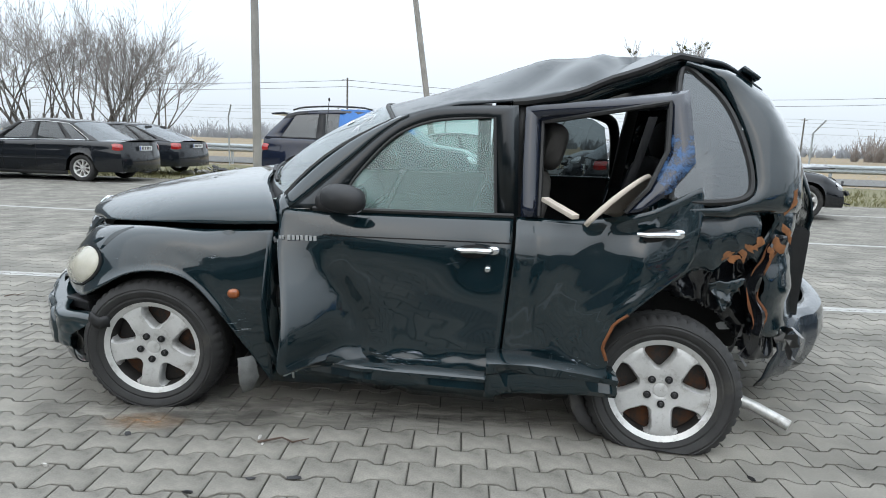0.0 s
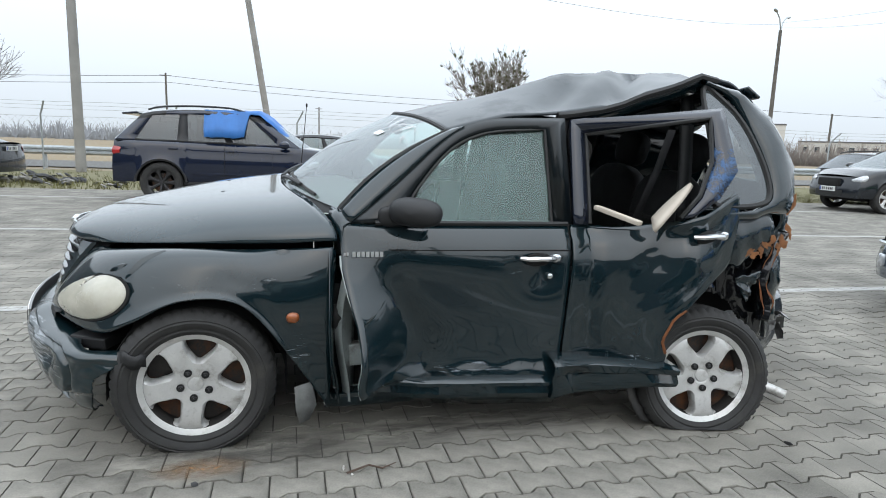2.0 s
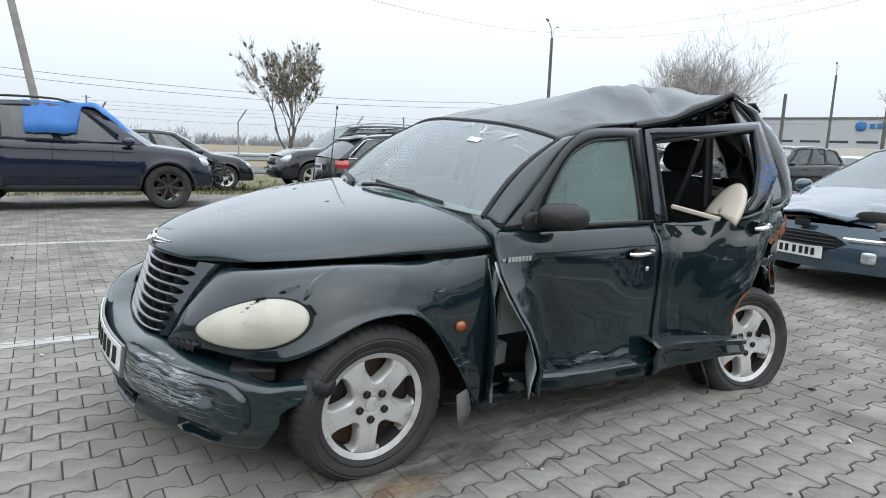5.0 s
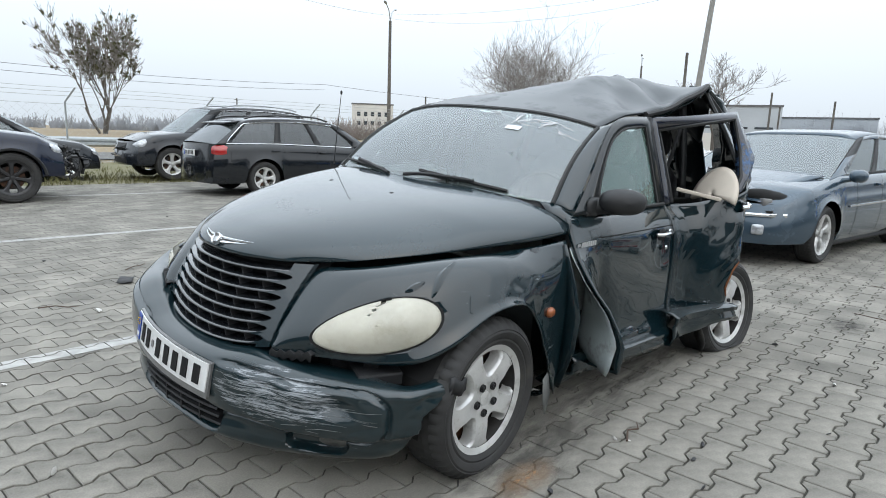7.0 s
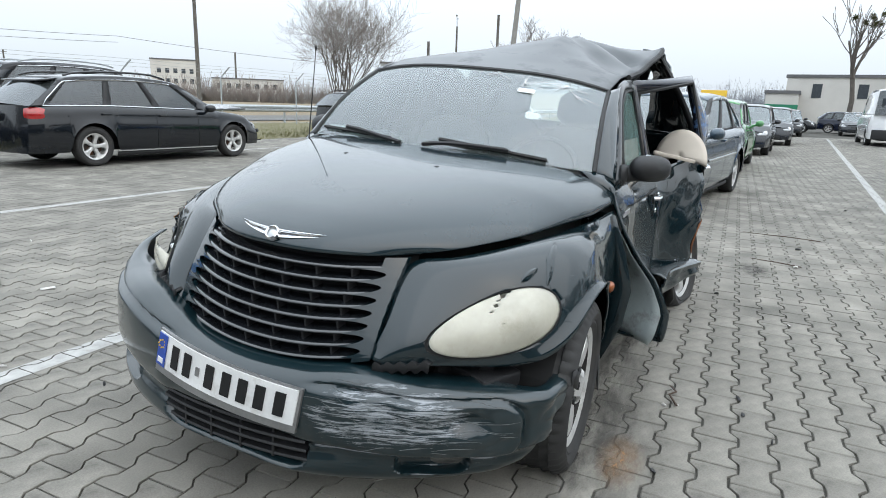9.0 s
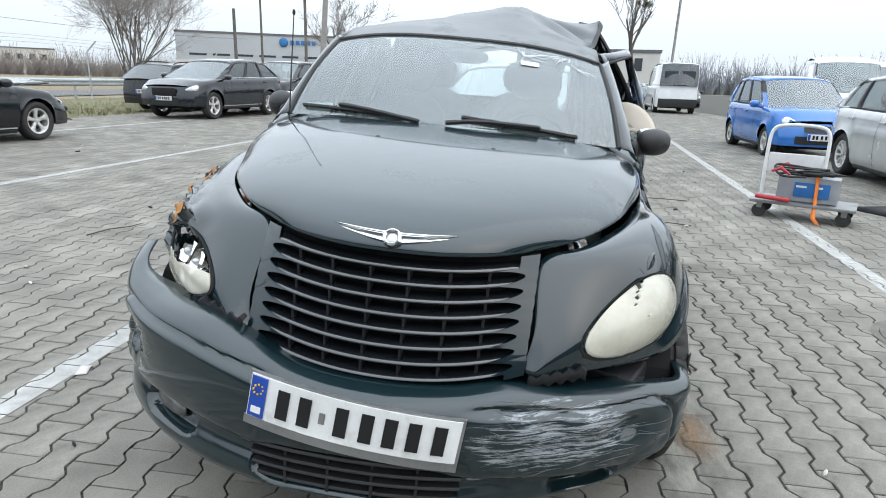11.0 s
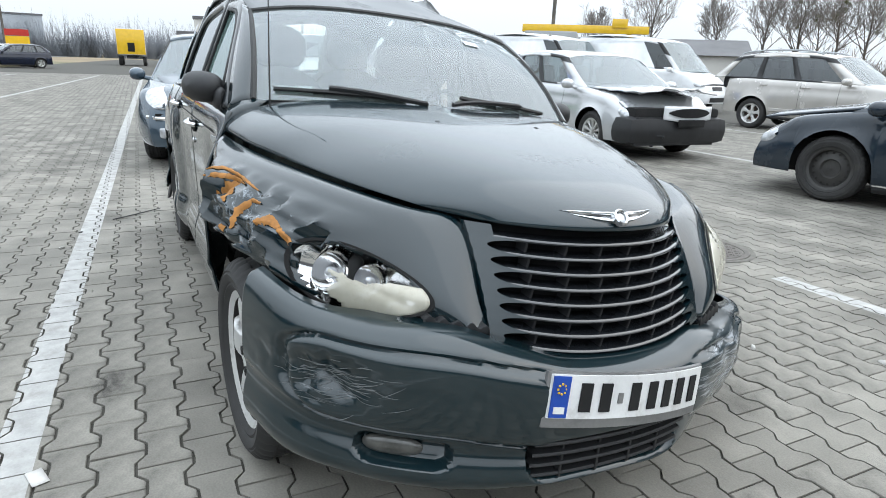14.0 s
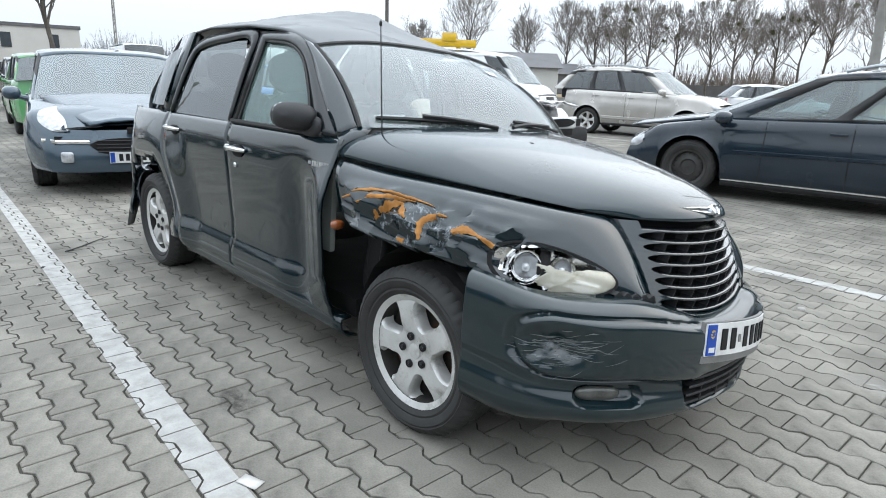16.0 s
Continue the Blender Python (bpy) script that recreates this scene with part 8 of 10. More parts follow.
# vans and far cars
def far_car(x, y, deg, kind, paint_mat, label, **kw):
    return build_car(facing(x, y, deg), spec(kind, name=kw.pop("name", "car"), **kw), label, "van" if kind == "van" else "car", paint_mat)


v = far_car(33.8, -8.3, 176, "van", WHITE_PAINT, "white panel van seen from behind", name="van", tail=(0.08, 0.2), tail_z=1.1)
for sgn in (-1, 1):
    block(v, "rear_door_window", (0.02, 0.6, 0.5), pose(4.26, sgn * 0.4, 1.75, 0, 5, 0), DARK_GLASS_SOLID, "dark rear window", 0.02)
block(v, "lower_panel", (0.04, 1.8, 0.4), pose(4.31, 0, 0.5), PLASTIC, "", 0.02)
far_car(18.8, -10.4, -18, "van", WHITE_PAINT, "white van with a roof light bar", name="van")
far_car(21.5, -13.4, -18, "van", WHITE_PAINT, "white panel van parked in the row", name="van")
far_car(15.5, -13.3, 8, "van", WHITE_PAINT, "long white panel van", name="van")
far_car(13.0, -15.6, 12, "van", WHITE_PAINT, "white panel van with a low nose", name="van")
far_car(11.4, -11.2, 2, "hatch", WHITE_PAINT, "white hatchback with a black grille", plate="front")
far_car(24.0, -29.3, 35, "hatch", BLUE_PAINT, "bright blue hatchback near the trees")
far_car(6.4, -24.6, 40, "hatch", WHITE_PAINT, "white hatchback parked by the scrub")
far_car(38.3, -4.6, -4, "hatch", BLACK_PAINT, "black car with a crushed front end")
far_car(26.5, -3.0, -5, "hatch", GREY_PAINT, "grey hatchback further down the row")
far_car(44, -9, -8, "sedan", GREY_PAINT, "dark sedan at the end of the yard")
far_car(41.5, -11.5, -8, "hatch", NAVY_PAINT, "dark blue hatchback at the end of the yard")
far_car(48, -6.5, 80, "sedan", BLACK_PAINT, "black sedan at the end of the yard")
far_car(50, -11, 80, "hatch", NAVY_PAINT, "blue hatchback at the end of the yard")
for k, (pm, nm) in enumerate(((NAVY_PAINT, "dark blue"), (SILVER_PAINT, "pale silver"), (RED_PAINT, "dull red"), (BLACK_PAINT, "black"), (GREY_PAINT, "dark grey"))):
    far_car(48 + 3.2 * k, 8.3 + 1.0 * k, -70, "hatch", pm, nm + " hatchback in a far row")

# trucks
def truck(x, y, deg, L, H, box_mat, front_mat, label):
    th = thing("truck", pose(x, y, 0, 0, 0, deg), label, "truck")
    block(th, "cargo_box", (L, 2.45, H), pose(L / 2, 0, 1.0 + H / 2), box_mat, "", 0.03)
    block(th, "front_panel", (0.04, 2.4, H - 0.1), pose(-0.02, 0, 1.0 + H / 2), front_mat, "coloured end panel", 0.01)
    block(th, "chassis", (L, 0.9, 0.25), pose(L / 2, 0, 0.85), DARK, "", 0.02)
    for xw in (0.9, L - 1.2):
        for sgn in (-1, 1):
            add_wheel(th, xw, sgn * 1.05, 0.42, 0.42, 0.28, 0.27, 5, "steel", ALLOY)
    return th


t_ = truck(66.0, -0.3, -3, 6.5, 2.35, WHITE_PAINT, YELLOW_PAINT, "yellow box truck with pale sides")
block(t_, "hatch", (0.06, 0.6, 0.8), pose(-0.06, 0, 1.7), DARK, "dark hatch", 0.02)
truck(23.5, -17.5, -40, 7, 1.9, GREY_TARP, GREY_TARP, "truck with a grey tarpaulin body")


# ---- battery trolley, manhole, litter and stains ----
ORANGE_STRAP = mat("orange_strap", (0.75, 0.2, 0.03), 0.7)
RED_RUBBER = mat("red_grip", (0.45, 0.03, 0.04), 0.5)
BATTERY_BLUE = mat("blue_label", (0.02, 0.14, 0.4), 0.4)
CASE_GREY = mat("grey_case", (0.3, 0.31, 0.33), 0.5)
WHITE_TUBE = mat("white_tube", (0.75, 0.75, 0.74), 0.4)
trolley = thing("battery_trolley", pose(4.3, -3.14, 0, 0, 0, 241), "platform trolley with a white push bar and a grey battery", "trolley")
bm = bmesh.new()
box(bm, (0.9, 0.5, 0.03), pose(0, 0, 0.16), 0.008)
part("platform", bm, STEEL, trolley)
bm = bmesh.new()
tube(bm, smoothed([(-0.42, 0.24, 0.17), (-0.43, 0.28, 0.6), (-0.41, 0.3, 0.82), (-0.3, 0.3, 0.88), (-0.02, 0.3, 0.88), (0.09, 0.3, 0.82), (0.11, 0.28, 0.6), (0.1, 0.24, 0.17)], 4), 0.018, 10)
part("push_bar", bm, WHITE_TUBE, trolley, "white tubular push bar")
block(trolley, "bar_panel", (0.5, 0.02, 0.2), pose(-0.16, 0.285, 0.5, 3, 0, 0), WHITE_TUBE, "white panel on the push bar", 0.004)
block(trolley, "battery", (0.52, 0.24, 0.24), pose(0.02, -0.02, 0.3), CASE_GREY, "grey battery case", 0.012)
block(trolley, "battery_label", (0.3, 0.006, 0.14), pose(0.06, -0.145, 0.3), BATTERY_BLUE, "blue label with plain marks", 0.001)
for k, (bx, bw_) in enumerate(((-0.03, 0.09), (0.12, 0.06))):
    block(trolley, "label_bar", (bw_, 0.006, 0.02), pose(bx, -0.149, 0.33), WHITE_TUBE, "", 0.0005)
for sx in (-0.36, 0.36):
    for sy in (-0.2, 0.2):
        bm = bmesh.new()
        lathe(bm, [(0.001, -0.018), (0.06, -0.018), (0.065, 0), (0.06, 0.018), (0.001, 0.018)], 20)
        bm.transform(pose(sx, sy, 0.065))
        w = part("castor", bm, RUBBER, trolley)
        bm = bmesh.new()
        box(bm, (0.05, 0.05, 0.07), pose(sx, sy, 0.125), 0.01)
        part("fork", bm, STEEL, w, smooth=False)
rng_t = random.Random(9)
for k in range(4):
    bm = bmesh.new()
    pts = [(rng_t.uniform(-0.35, 0.3), rng_t.uniform(-0.2, 0.2), rng_t.uniform(0.42, 0.52)) for _ in range(6)]
    tube(bm, smoothed(pts, 6), 0.011, 6)
    part("cable", bm, TRIM_RUBBER, trolley, "black jump lead")
for k in range(2):
    bm = bmesh.new()
    tube(bm, [(-0.3, -0.2 + 0.4 * k, 0.46), (-0.22, -0.22 + 0.44 * k, 0.5), (-0.14, -0.2 + 0.4 * k, 0.44)], [0.012, 0.02, 0.01], 8)
    part("clamp", bm, RED_RUBBER, trolley, "red jump clamp")
bm = bmesh.new()
tube(bm, [(-0.4, -0.24, 0.21), (-0.1, -0.26, 0.2)], 0.022, 10)
part("grip", bm, RED_RUBBER, trolley, "red handle grip")
bm = bmesh.new()
sheet(bm, [[(0.08, -0.16, 0.44), (0.11, -0.16, 0.44)], [(0.09, -0.17, 0.25), (0.12, -0.17, 0.25)], [(0.1, -0.29, 0.06), (0.14, -0.29, 0.06)], [(0.15, -0.34, 0.012), (0.19, -0.33, 0.012)]])
solid(part("strap", bm, ORANGE_STRAP, trolley, "orange strap hanging to the ground"), 0.004)
bm = bmesh.new()
sheet(bm, [[(0.45, -0.2, 0.17), (0.45, -0.18, 0.2)], [(0.72, -0.26, 0.15), (0.72, -0.16, 0.24)]])
solid(part("scraper", bm, PLASTIC, trolley, "black paddle"), 0.012)

# manhole beside the lane line
MH = (1.1, -2.5)
cover = thing("manhole_cover", pose(MH[0], MH[1], 0.001) @ Matrix.Scale(0.8, 4), "round cast iron manhole cover set in the paving", "manhole cover")
RING_CONCRETE = mat("ring_concrete", (0.17, 0.16, 0.14), 0.9, var=0.2, scale=12, fine=150, bump=0.3)
IRON = mat("cast_iron", (0.17, 0.155, 0.14), 0.75, 0.3, 0.2, 12, 120, 0.4)
bm = bmesh.new()
for r0, r1, z0, z1 in ((0.0, 0.3, 0.006, 0.006),):
    ring = [[(r * math.cos(k * math.tau / 48), r * math.sin(k * math.tau / 48), z) for k in range(48)] for r, z in ((0.001, 0.007), (0.3, 0.007), (0.305, 0.0), (0.315, 0.0), (0.32, 0.007), (0.36, 0.007), (0.365, -0.01))]
    sheet(bm, ring, close=True)
plate_o = part("lid", bm, IRON, cover)
bm = bmesh.new()
for i in range(-7, 8):
    for j in range(-7, 8):
        x, y = i * 0.038, j * 0.038
        if math.hypot(x, y) < 0.28:
            box(bm, (0.024, 0.008, 0.006), pose(x, y, 0.009, 0, 0, 45 if (i + j) % 2 else -45))
part("tread_studs", bm, IRON, plate_o, smooth=False)["kind"] = "stuff"
bm = bmesh.new()
ring = [[(r * math.cos(k * math.tau / 48), r * math.sin(k * math.tau / 48), 0.004) for k in range(48)] for r in (0.365, 0.41)]
sheet(bm, ring, close=True)
part("surround", bm, RING_CONCRETE, cover, "concrete ring")


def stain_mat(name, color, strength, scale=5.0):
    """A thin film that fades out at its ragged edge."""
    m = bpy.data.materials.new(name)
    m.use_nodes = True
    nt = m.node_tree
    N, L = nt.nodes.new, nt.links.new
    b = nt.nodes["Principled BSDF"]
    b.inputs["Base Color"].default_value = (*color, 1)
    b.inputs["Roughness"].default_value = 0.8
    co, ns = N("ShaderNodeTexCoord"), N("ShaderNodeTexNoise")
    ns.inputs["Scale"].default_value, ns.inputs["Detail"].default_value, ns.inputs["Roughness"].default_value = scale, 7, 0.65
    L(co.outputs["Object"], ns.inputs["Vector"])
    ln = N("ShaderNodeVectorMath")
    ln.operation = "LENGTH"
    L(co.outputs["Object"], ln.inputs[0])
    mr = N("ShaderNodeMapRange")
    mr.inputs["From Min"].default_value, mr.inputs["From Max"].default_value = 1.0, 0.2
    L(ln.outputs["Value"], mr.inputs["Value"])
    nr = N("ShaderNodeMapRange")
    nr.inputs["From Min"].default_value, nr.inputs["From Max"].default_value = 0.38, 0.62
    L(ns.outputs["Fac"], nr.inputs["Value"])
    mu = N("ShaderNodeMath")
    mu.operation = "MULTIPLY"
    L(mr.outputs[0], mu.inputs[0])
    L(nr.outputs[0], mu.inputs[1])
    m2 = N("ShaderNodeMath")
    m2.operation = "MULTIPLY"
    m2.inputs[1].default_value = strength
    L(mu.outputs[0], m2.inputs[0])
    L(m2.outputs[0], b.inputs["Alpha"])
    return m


def stain(name, x, y, rx, ry, material, label, z=0.0045, turn=0):
    bm = bmesh.new()
    bmesh.ops.create_circle(bm, cap_ends=True, radius=1.0, segments=32)
    ob = link_mesh(name, bm, material, smooth=False)
    ob.matrix_world = pose(x, y, z, 0, 0, turn) @ Matrix.Diagonal((rx, ry, 1, 1))
    return tagged(ob, label, "stain", kind="structure")


RUST_STAIN = stain_mat("rust_stain", (0.3, 0.17, 0.08), 0.75)
DARK_FILM = stain_mat("dark_film", (0.06, 0.056, 0.05), 0.7, 3)
PALE_STAIN = stain_mat("pale_spill", (0.5, 0.48, 0.45), 0.5, 4)
stain("stain_1", 0.02, -0.96, 0.2, 0.09, RUST_STAIN, "rusty stain on the paving by a flat tyre", 0.006)
stain("film_2", 0.1, -0.85, 0.75, 0.28, DARK_FILM, "dark film on the paving along the wreck")
stain("film_3", 1.2, -0.8, 1.1, 0.22, DARK_FILM, "dark film on the paving along the wreck", 0.005)
stain("stain_4", 3.3, -1.55, 0.28, 0.2, DARK_FILM, "dark oil spot on the paving")
stain("stain_5", -1.35, -0.75, 0.35, 0.22, DARK_FILM, "damp stain in front of the wreck", 0.0048, 25)
stain("stain_6", -1.15, -0.9, 0.3, 0.12, PALE_STAIN, "pale spill in front of the wreck", 0.0055, -15)
stain("stain_7", 0.62, 1.28, 0.16, 0.1, DARK_FILM, "small dark spot beside the lane line")
stain("film_8", 5.3, -6.2, 1.4, 0.8, DARK_FILM, "dark film on the paving under a damaged car")

# litter
LITTER_DARK = mat("dark_litter", (0.03, 0.03, 0.032), 0.7)
LITTER_PALE = mat("pale_litter", (0.6, 0.58, 0.55), 0.7)
STICK = mat("dry_twig", (0.09, 0.06, 0.045), 0.9)
lr = random.Random(12)
for k in range(70):
    zone = k % 5
    x, y = ((lr.uniform(-1.2, 2.6), lr.uniform(-2.1, -1.0)), (lr.uniform(-0.6, 3.5), lr.uniform(0.95, 2.6)), (lr.uniform(-2.6, -1.0), lr.uniform(-1.6, 2.2)), (lr.uniform(-3, 8), lr.uniform(2.0, 8.5)), (lr.uniform(2.6, 9), lr.uniform(-4.5, -1.8)))[zone]
    s = lr.uniform(0.004, 0.014) * (1.6 if zone > 2 else 1)
    bm = bmesh.new()
    bmesh.ops.create_icosphere(bm, subdivisions=1, radius=1)
    for v in bm.verts:
        v.co *= lr.uniform(0.6, 1.2)
    bm.transform(pose(x, y, 0.004 + s * 0.3, lr.uniform(0, 90), 0, lr.uniform(0, 180)) @ Matrix.Diagonal((s * lr.uniform(1, 3), s, s * 0.5, 1)))
    pale = lr.random() < 0.45
    tagged(link_mesh("pebble" if pale else "plastic_shard", bm, LITTER_PALE if pale else LITTER_DARK), "small pale chip lying on the paving" if pale else "small dark plastic shard lying on the paving", "litter", "litter on the paving")
for k, (x, y, a, l) in enumerate(((0.55, -1.12, 12, 0.2), (3.6, -1.9, 70, 0.4), (2.4, 1.95, 20, 0.45), (-0.5, 2.6, -30, 0.25), (4.9, -2.2, 80, 0.7), (0.4, 3.4, 35, 0.3), (5.0, -3.9, 15, 0.8), (-1.9, 0.9, 50, 0.12), (2.1, 2.9, -20, 0.5))):
    bm = bmesh.new()
    d = Vector((math.cos(radians(a)), math.sin(radians(a)), 0))
    p = Vector((x, y, 0.012))
    tube(bm, [p, p + d * l * 0.4 + Vector((0.01, 0.02, 0.004)), p + d * l * 0.7 + Vector((0, -0.02, 0)), p + d * l], [0.005, 0.004, 0.004, 0.002], 5)
    tagged(link_mesh("twig", bm, STICK), "dry bent twig lying on the paving", "twig", "twigs on the paving")
for x, y, a, m_, nm in ((0.1, 1.47, 20, LITTER_PALE, "crumpled white paper scrap on the lane line"), (0.25, 3.03, 60, LITTER_DARK, "dark broken trim piece on the paving"), (0.36, 2.62, -30, LITTER_PALE, "small pale scrap on the paving")):
    bm = bmesh.new()
    rows = [[(0.09 * u, 0.05 * v, 0.012 + 0.012 * noise.noise(Vector((u * 2, v * 3, x)))) for v in (-1, -0.3, 0.4, 1)] for u in (-1, -0.4, 0.3, 1)]
    sheet(bm, rows)
    ob = solid(link_mesh("scrap", bm, m_), 0.004)
    ob.matrix_world = pose(x, y, 0, 0, 0, a) @ Matrix.Scale(0.45 if m_ is LITTER_PALE else 1.1, 4)
    tagged(ob, nm, "litter", "litter on the paving")

# rubble and grass on the verge
vr = random.Random(21)
bm = bmesh.new()
for k in range(5200):
    x = vr.uniform(-24, 30)
    y = edge(x) + abs(vr.gauss(0, 3.2)) - 0.25
    if y > edge(x) + 8.6:
        continue
    for j in range(3):
        h = vr.uniform(0.04, 0.16)
        a = vr.uniform(0, math.tau)
        dx, dy = 0.07 * math.cos(a), 0.07 * math.sin(a)
        px, py = x + vr.gauss(0, 0.05), y + vr.gauss(0, 0.05)
        w = 0.008
        bm.faces.new([bm.verts.new(q) for q in ((px - w, py, -0.02), (px + w, py, -0.02), (px + dx, py + dy, h))])
GRASS_BLADE = mat("dry_grass_blades", (0.17, 0.16, 0.06), 0.9, var=0.3, scale=1.0, fine=20)
tagged(link_mesh("verge_grass", bm, GRASS_BLADE, smooth=False), "short dry winter grass on the verge", "grass", kind="stuff")
RUBBLE = mat("rubble", (0.3, 0.29, 0.27), 0.9, var=0.25, scale=6, fine=60, bump=0.4)
for cx, cy, n in ((-5.6, 15.2, 26), (-3.6, 14.2, 16), (-6.6, 18.0, 10)):
    for k in range(n):
        x, y = cx + vr.gauss(0, 0.8), cy + vr.gauss(0, 0.4)
        s = vr.uniform(0.05, 0.2)
        bm = bmesh.new()
        bmesh.ops.create_icosphere(bm, subdivisions=1, radius=1)
        for v in bm.verts:
            v.co *= vr.uniform(0.65, 1.15)
        bm.transform(pose(x, y, s * 0.25, vr.uniform(0, 40), vr.uniform(0, 40), vr.uniform(0, 180)) @ Matrix.Diagonal((s * vr.uniform(1, 2.2), s, s * 0.45, 1)))
        dark = vr.random() < 0.5
        tagged(link_mesh("rubble_piece", bm, LITTER_DARK if dark else RUBBLE, smooth=False), "dark plastic scrap in a heap by the pole" if dark else "pale rubble piece in a heap by the pole", "rubble", "rubble by the pole")

# thin dry twig behind the wreck
bm = bmesh.new()
tube(bm, [(3.29, 1.28, 0.006), (3.38, 1.13, 0.012), (3.46, 1.06, 0.008), (3.54, 0.94, 0.014)], [0.004, 0.005, 0.004, 0.003], 5)
tagged(link_mesh("twig", bm, LITTER_DARK), "thin dry dark twig lying on the paving", "twig")


# ---- verge, fence, rail, poles, trees and buildings ----
POLE_CONCRETE = mat("pole_concrete", (0.3, 0.29, 0.27), 0.9, var=0.15, scale=2, fine=40, bump=0.3)
POLE_WOOD = mat("weathered_pole_wood", (0.15, 0.14, 0.125), 0.9, var=0.25, scale=3, fine=40, bump=0.3)
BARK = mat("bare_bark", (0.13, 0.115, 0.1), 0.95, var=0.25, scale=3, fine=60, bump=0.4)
# twig grey raised so that the colour itself carries distance haze
TWIG = mat("hazed_winter_twigs", (0.29, 0.27, 0.255), 0.95, var=0.25, scale=0.7, fine=20)
MISTLETOE = mat("mistletoe", (0.1, 0.105, 0.035), 0.9, var=0.3, scale=2, fine=30)
# distance haze is mixed into this pale blue-grey base colour
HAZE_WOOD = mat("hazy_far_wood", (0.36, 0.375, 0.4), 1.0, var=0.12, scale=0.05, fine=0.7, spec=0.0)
WALL_GREY = mat("grey_cladding", (0.42, 0.45, 0.48), 0.7, var=0.08, scale=0.2, fine=3)
WALL_PALE = mat("pale_render", (0.6, 0.58, 0.54), 0.85, var=0.08, scale=0.4, fine=8)
ROOF_DARK = mat("dark_roofing", (0.14, 0.14, 0.145), 0.8, var=0.15, scale=0.6, fine=10)
BRUSH = mat("brown_scrub", (0.33, 0.28, 0.245), 0.95, var=0.3, scale=0.5, fine=10)

FS = -0.13


def fence_y(x):
    return 20.9 + FS * x


def bearing(x, y, deg, d):
    """A place d metres off (x, y), deg clockwise from the y axis."""
    return x + d * math.sin(radians(deg)), y + d * math.cos(radians(deg))


fence = thing("fence", pose(0, 0, 0), "wire mesh fence on bent steel posts along the verge", "fence")
for k in range(16):
    x = -34 + 4.4 * k
    bm = bmesh.new()
    y = fence_y(x)
    tube(bm, [(x, y, -0.05), (x, y, 1.95), (x + 0.1, y - 0.12, 2.15), (x + 0.22, y - 0.3, 2.4)], 0.03, 8)
    part("post", bm, GALV, fence)
for z, o in ((2.15, -0.12), (2.28, -0.2), (2.4, -0.3), (1.9, 0), (0.05, 0)):
    bm = bmesh.new()
    tube(bm, [(x, fence_y(x) + o, z + 0.02 * math.sin(x)) for x in np.linspace(-34, 32, 40)], 0.006, 3, False)
    part("wire", bm, GALV, fence)
bm = bmesh.new()
for k in range(260):
    x = -34 + 0.25 * k
    rod(bm, (x, fence_y(x), 0.02), (x + 1.9, fence_y(x + 1.9), 1.92), 0.0022, 0.0022, 3, False)
    rod(bm, (x + 1.9, fence_y(x + 1.9) + 0.01, 0.02), (x, fence_y(x) + 0.01, 1.92), 0.0022, 0.0022, 3, False)
part("mesh", bm, GALV, fence, "diamond wire mesh")["kind"] = "stuff"

rail = thing("guard_rail", pose(0, 0, 0), "grey steel guard rail along the road", "guard rail")
bm = bmesh.new()
rows = []
for x in np.linspace(-60, 90, 60):
    y = 22.3 + FS * x
    rows.append([(x, y + o, z) for o, z in ((0, 0.52), (-0.06, 0.58), (-0.06, 0.63), (0, 0.68), (-0.06, 0.73), (-0.06, 0.78), (0, 0.84))])
sheet(bm, rows)
solid(part("beam", bm, GALV, rail), 0.01)
for k in range(36):
    x = -60 + 4 * k
    bm = bmesh.new()
    box(bm, (0.1, 0.06, 0.85), pose(x, 22.36 + FS * x, 0.4), 0.01)
    part("post", bm, GALV, rail, smooth=False)


def pole(name, x, y, h, r0, r1, material, label, lean=(0, 0), holes=False, arms=0):
    th = thing(name, pose(x, y, 0), label, "pole")
    bm = bmesh.new()
    top = (lean[0] * h, lean[1] * h, h)
    if holes:
        for k in range(int(h / 0.5)):
            a, b = k * 0.5 / h, (k + 1) * 0.5 / h
            for sgn in (-1, 1):
                p0 = Vector((0, 0, 0)).lerp(Vector(top), a) + Vector((sgn * lerp(r0, r1, a), 0, 0))
                p1 = Vector((0, 0, 0)).lerp(Vector(top), b) + Vector((sgn * lerp(r0, r1, b), 0, 0))
                rod(bm, p0, p1, 0.05, 0.05, 4, False)
            p = Vector((0, 0, 0)).lerp(Vector(top), a)
            box(bm, (2 * lerp(r0, r1, a), 0.09, 0.12), Matrix.Translation(p))
    else:
        rod(bm, (0, 0, -0.1), top, r0, r1, 10)
    part("shaft", bm, material, th)
    for k in range(arms):
        bm = bmesh.new()
        box(bm, (1.4, 0.08, 0.08), pose(top[0], top[1], h - 0.3 - 0.5 * k, 0, 0, 20), 0.01)
        part("crossarm", bm, material, th, smooth=False)
    return th


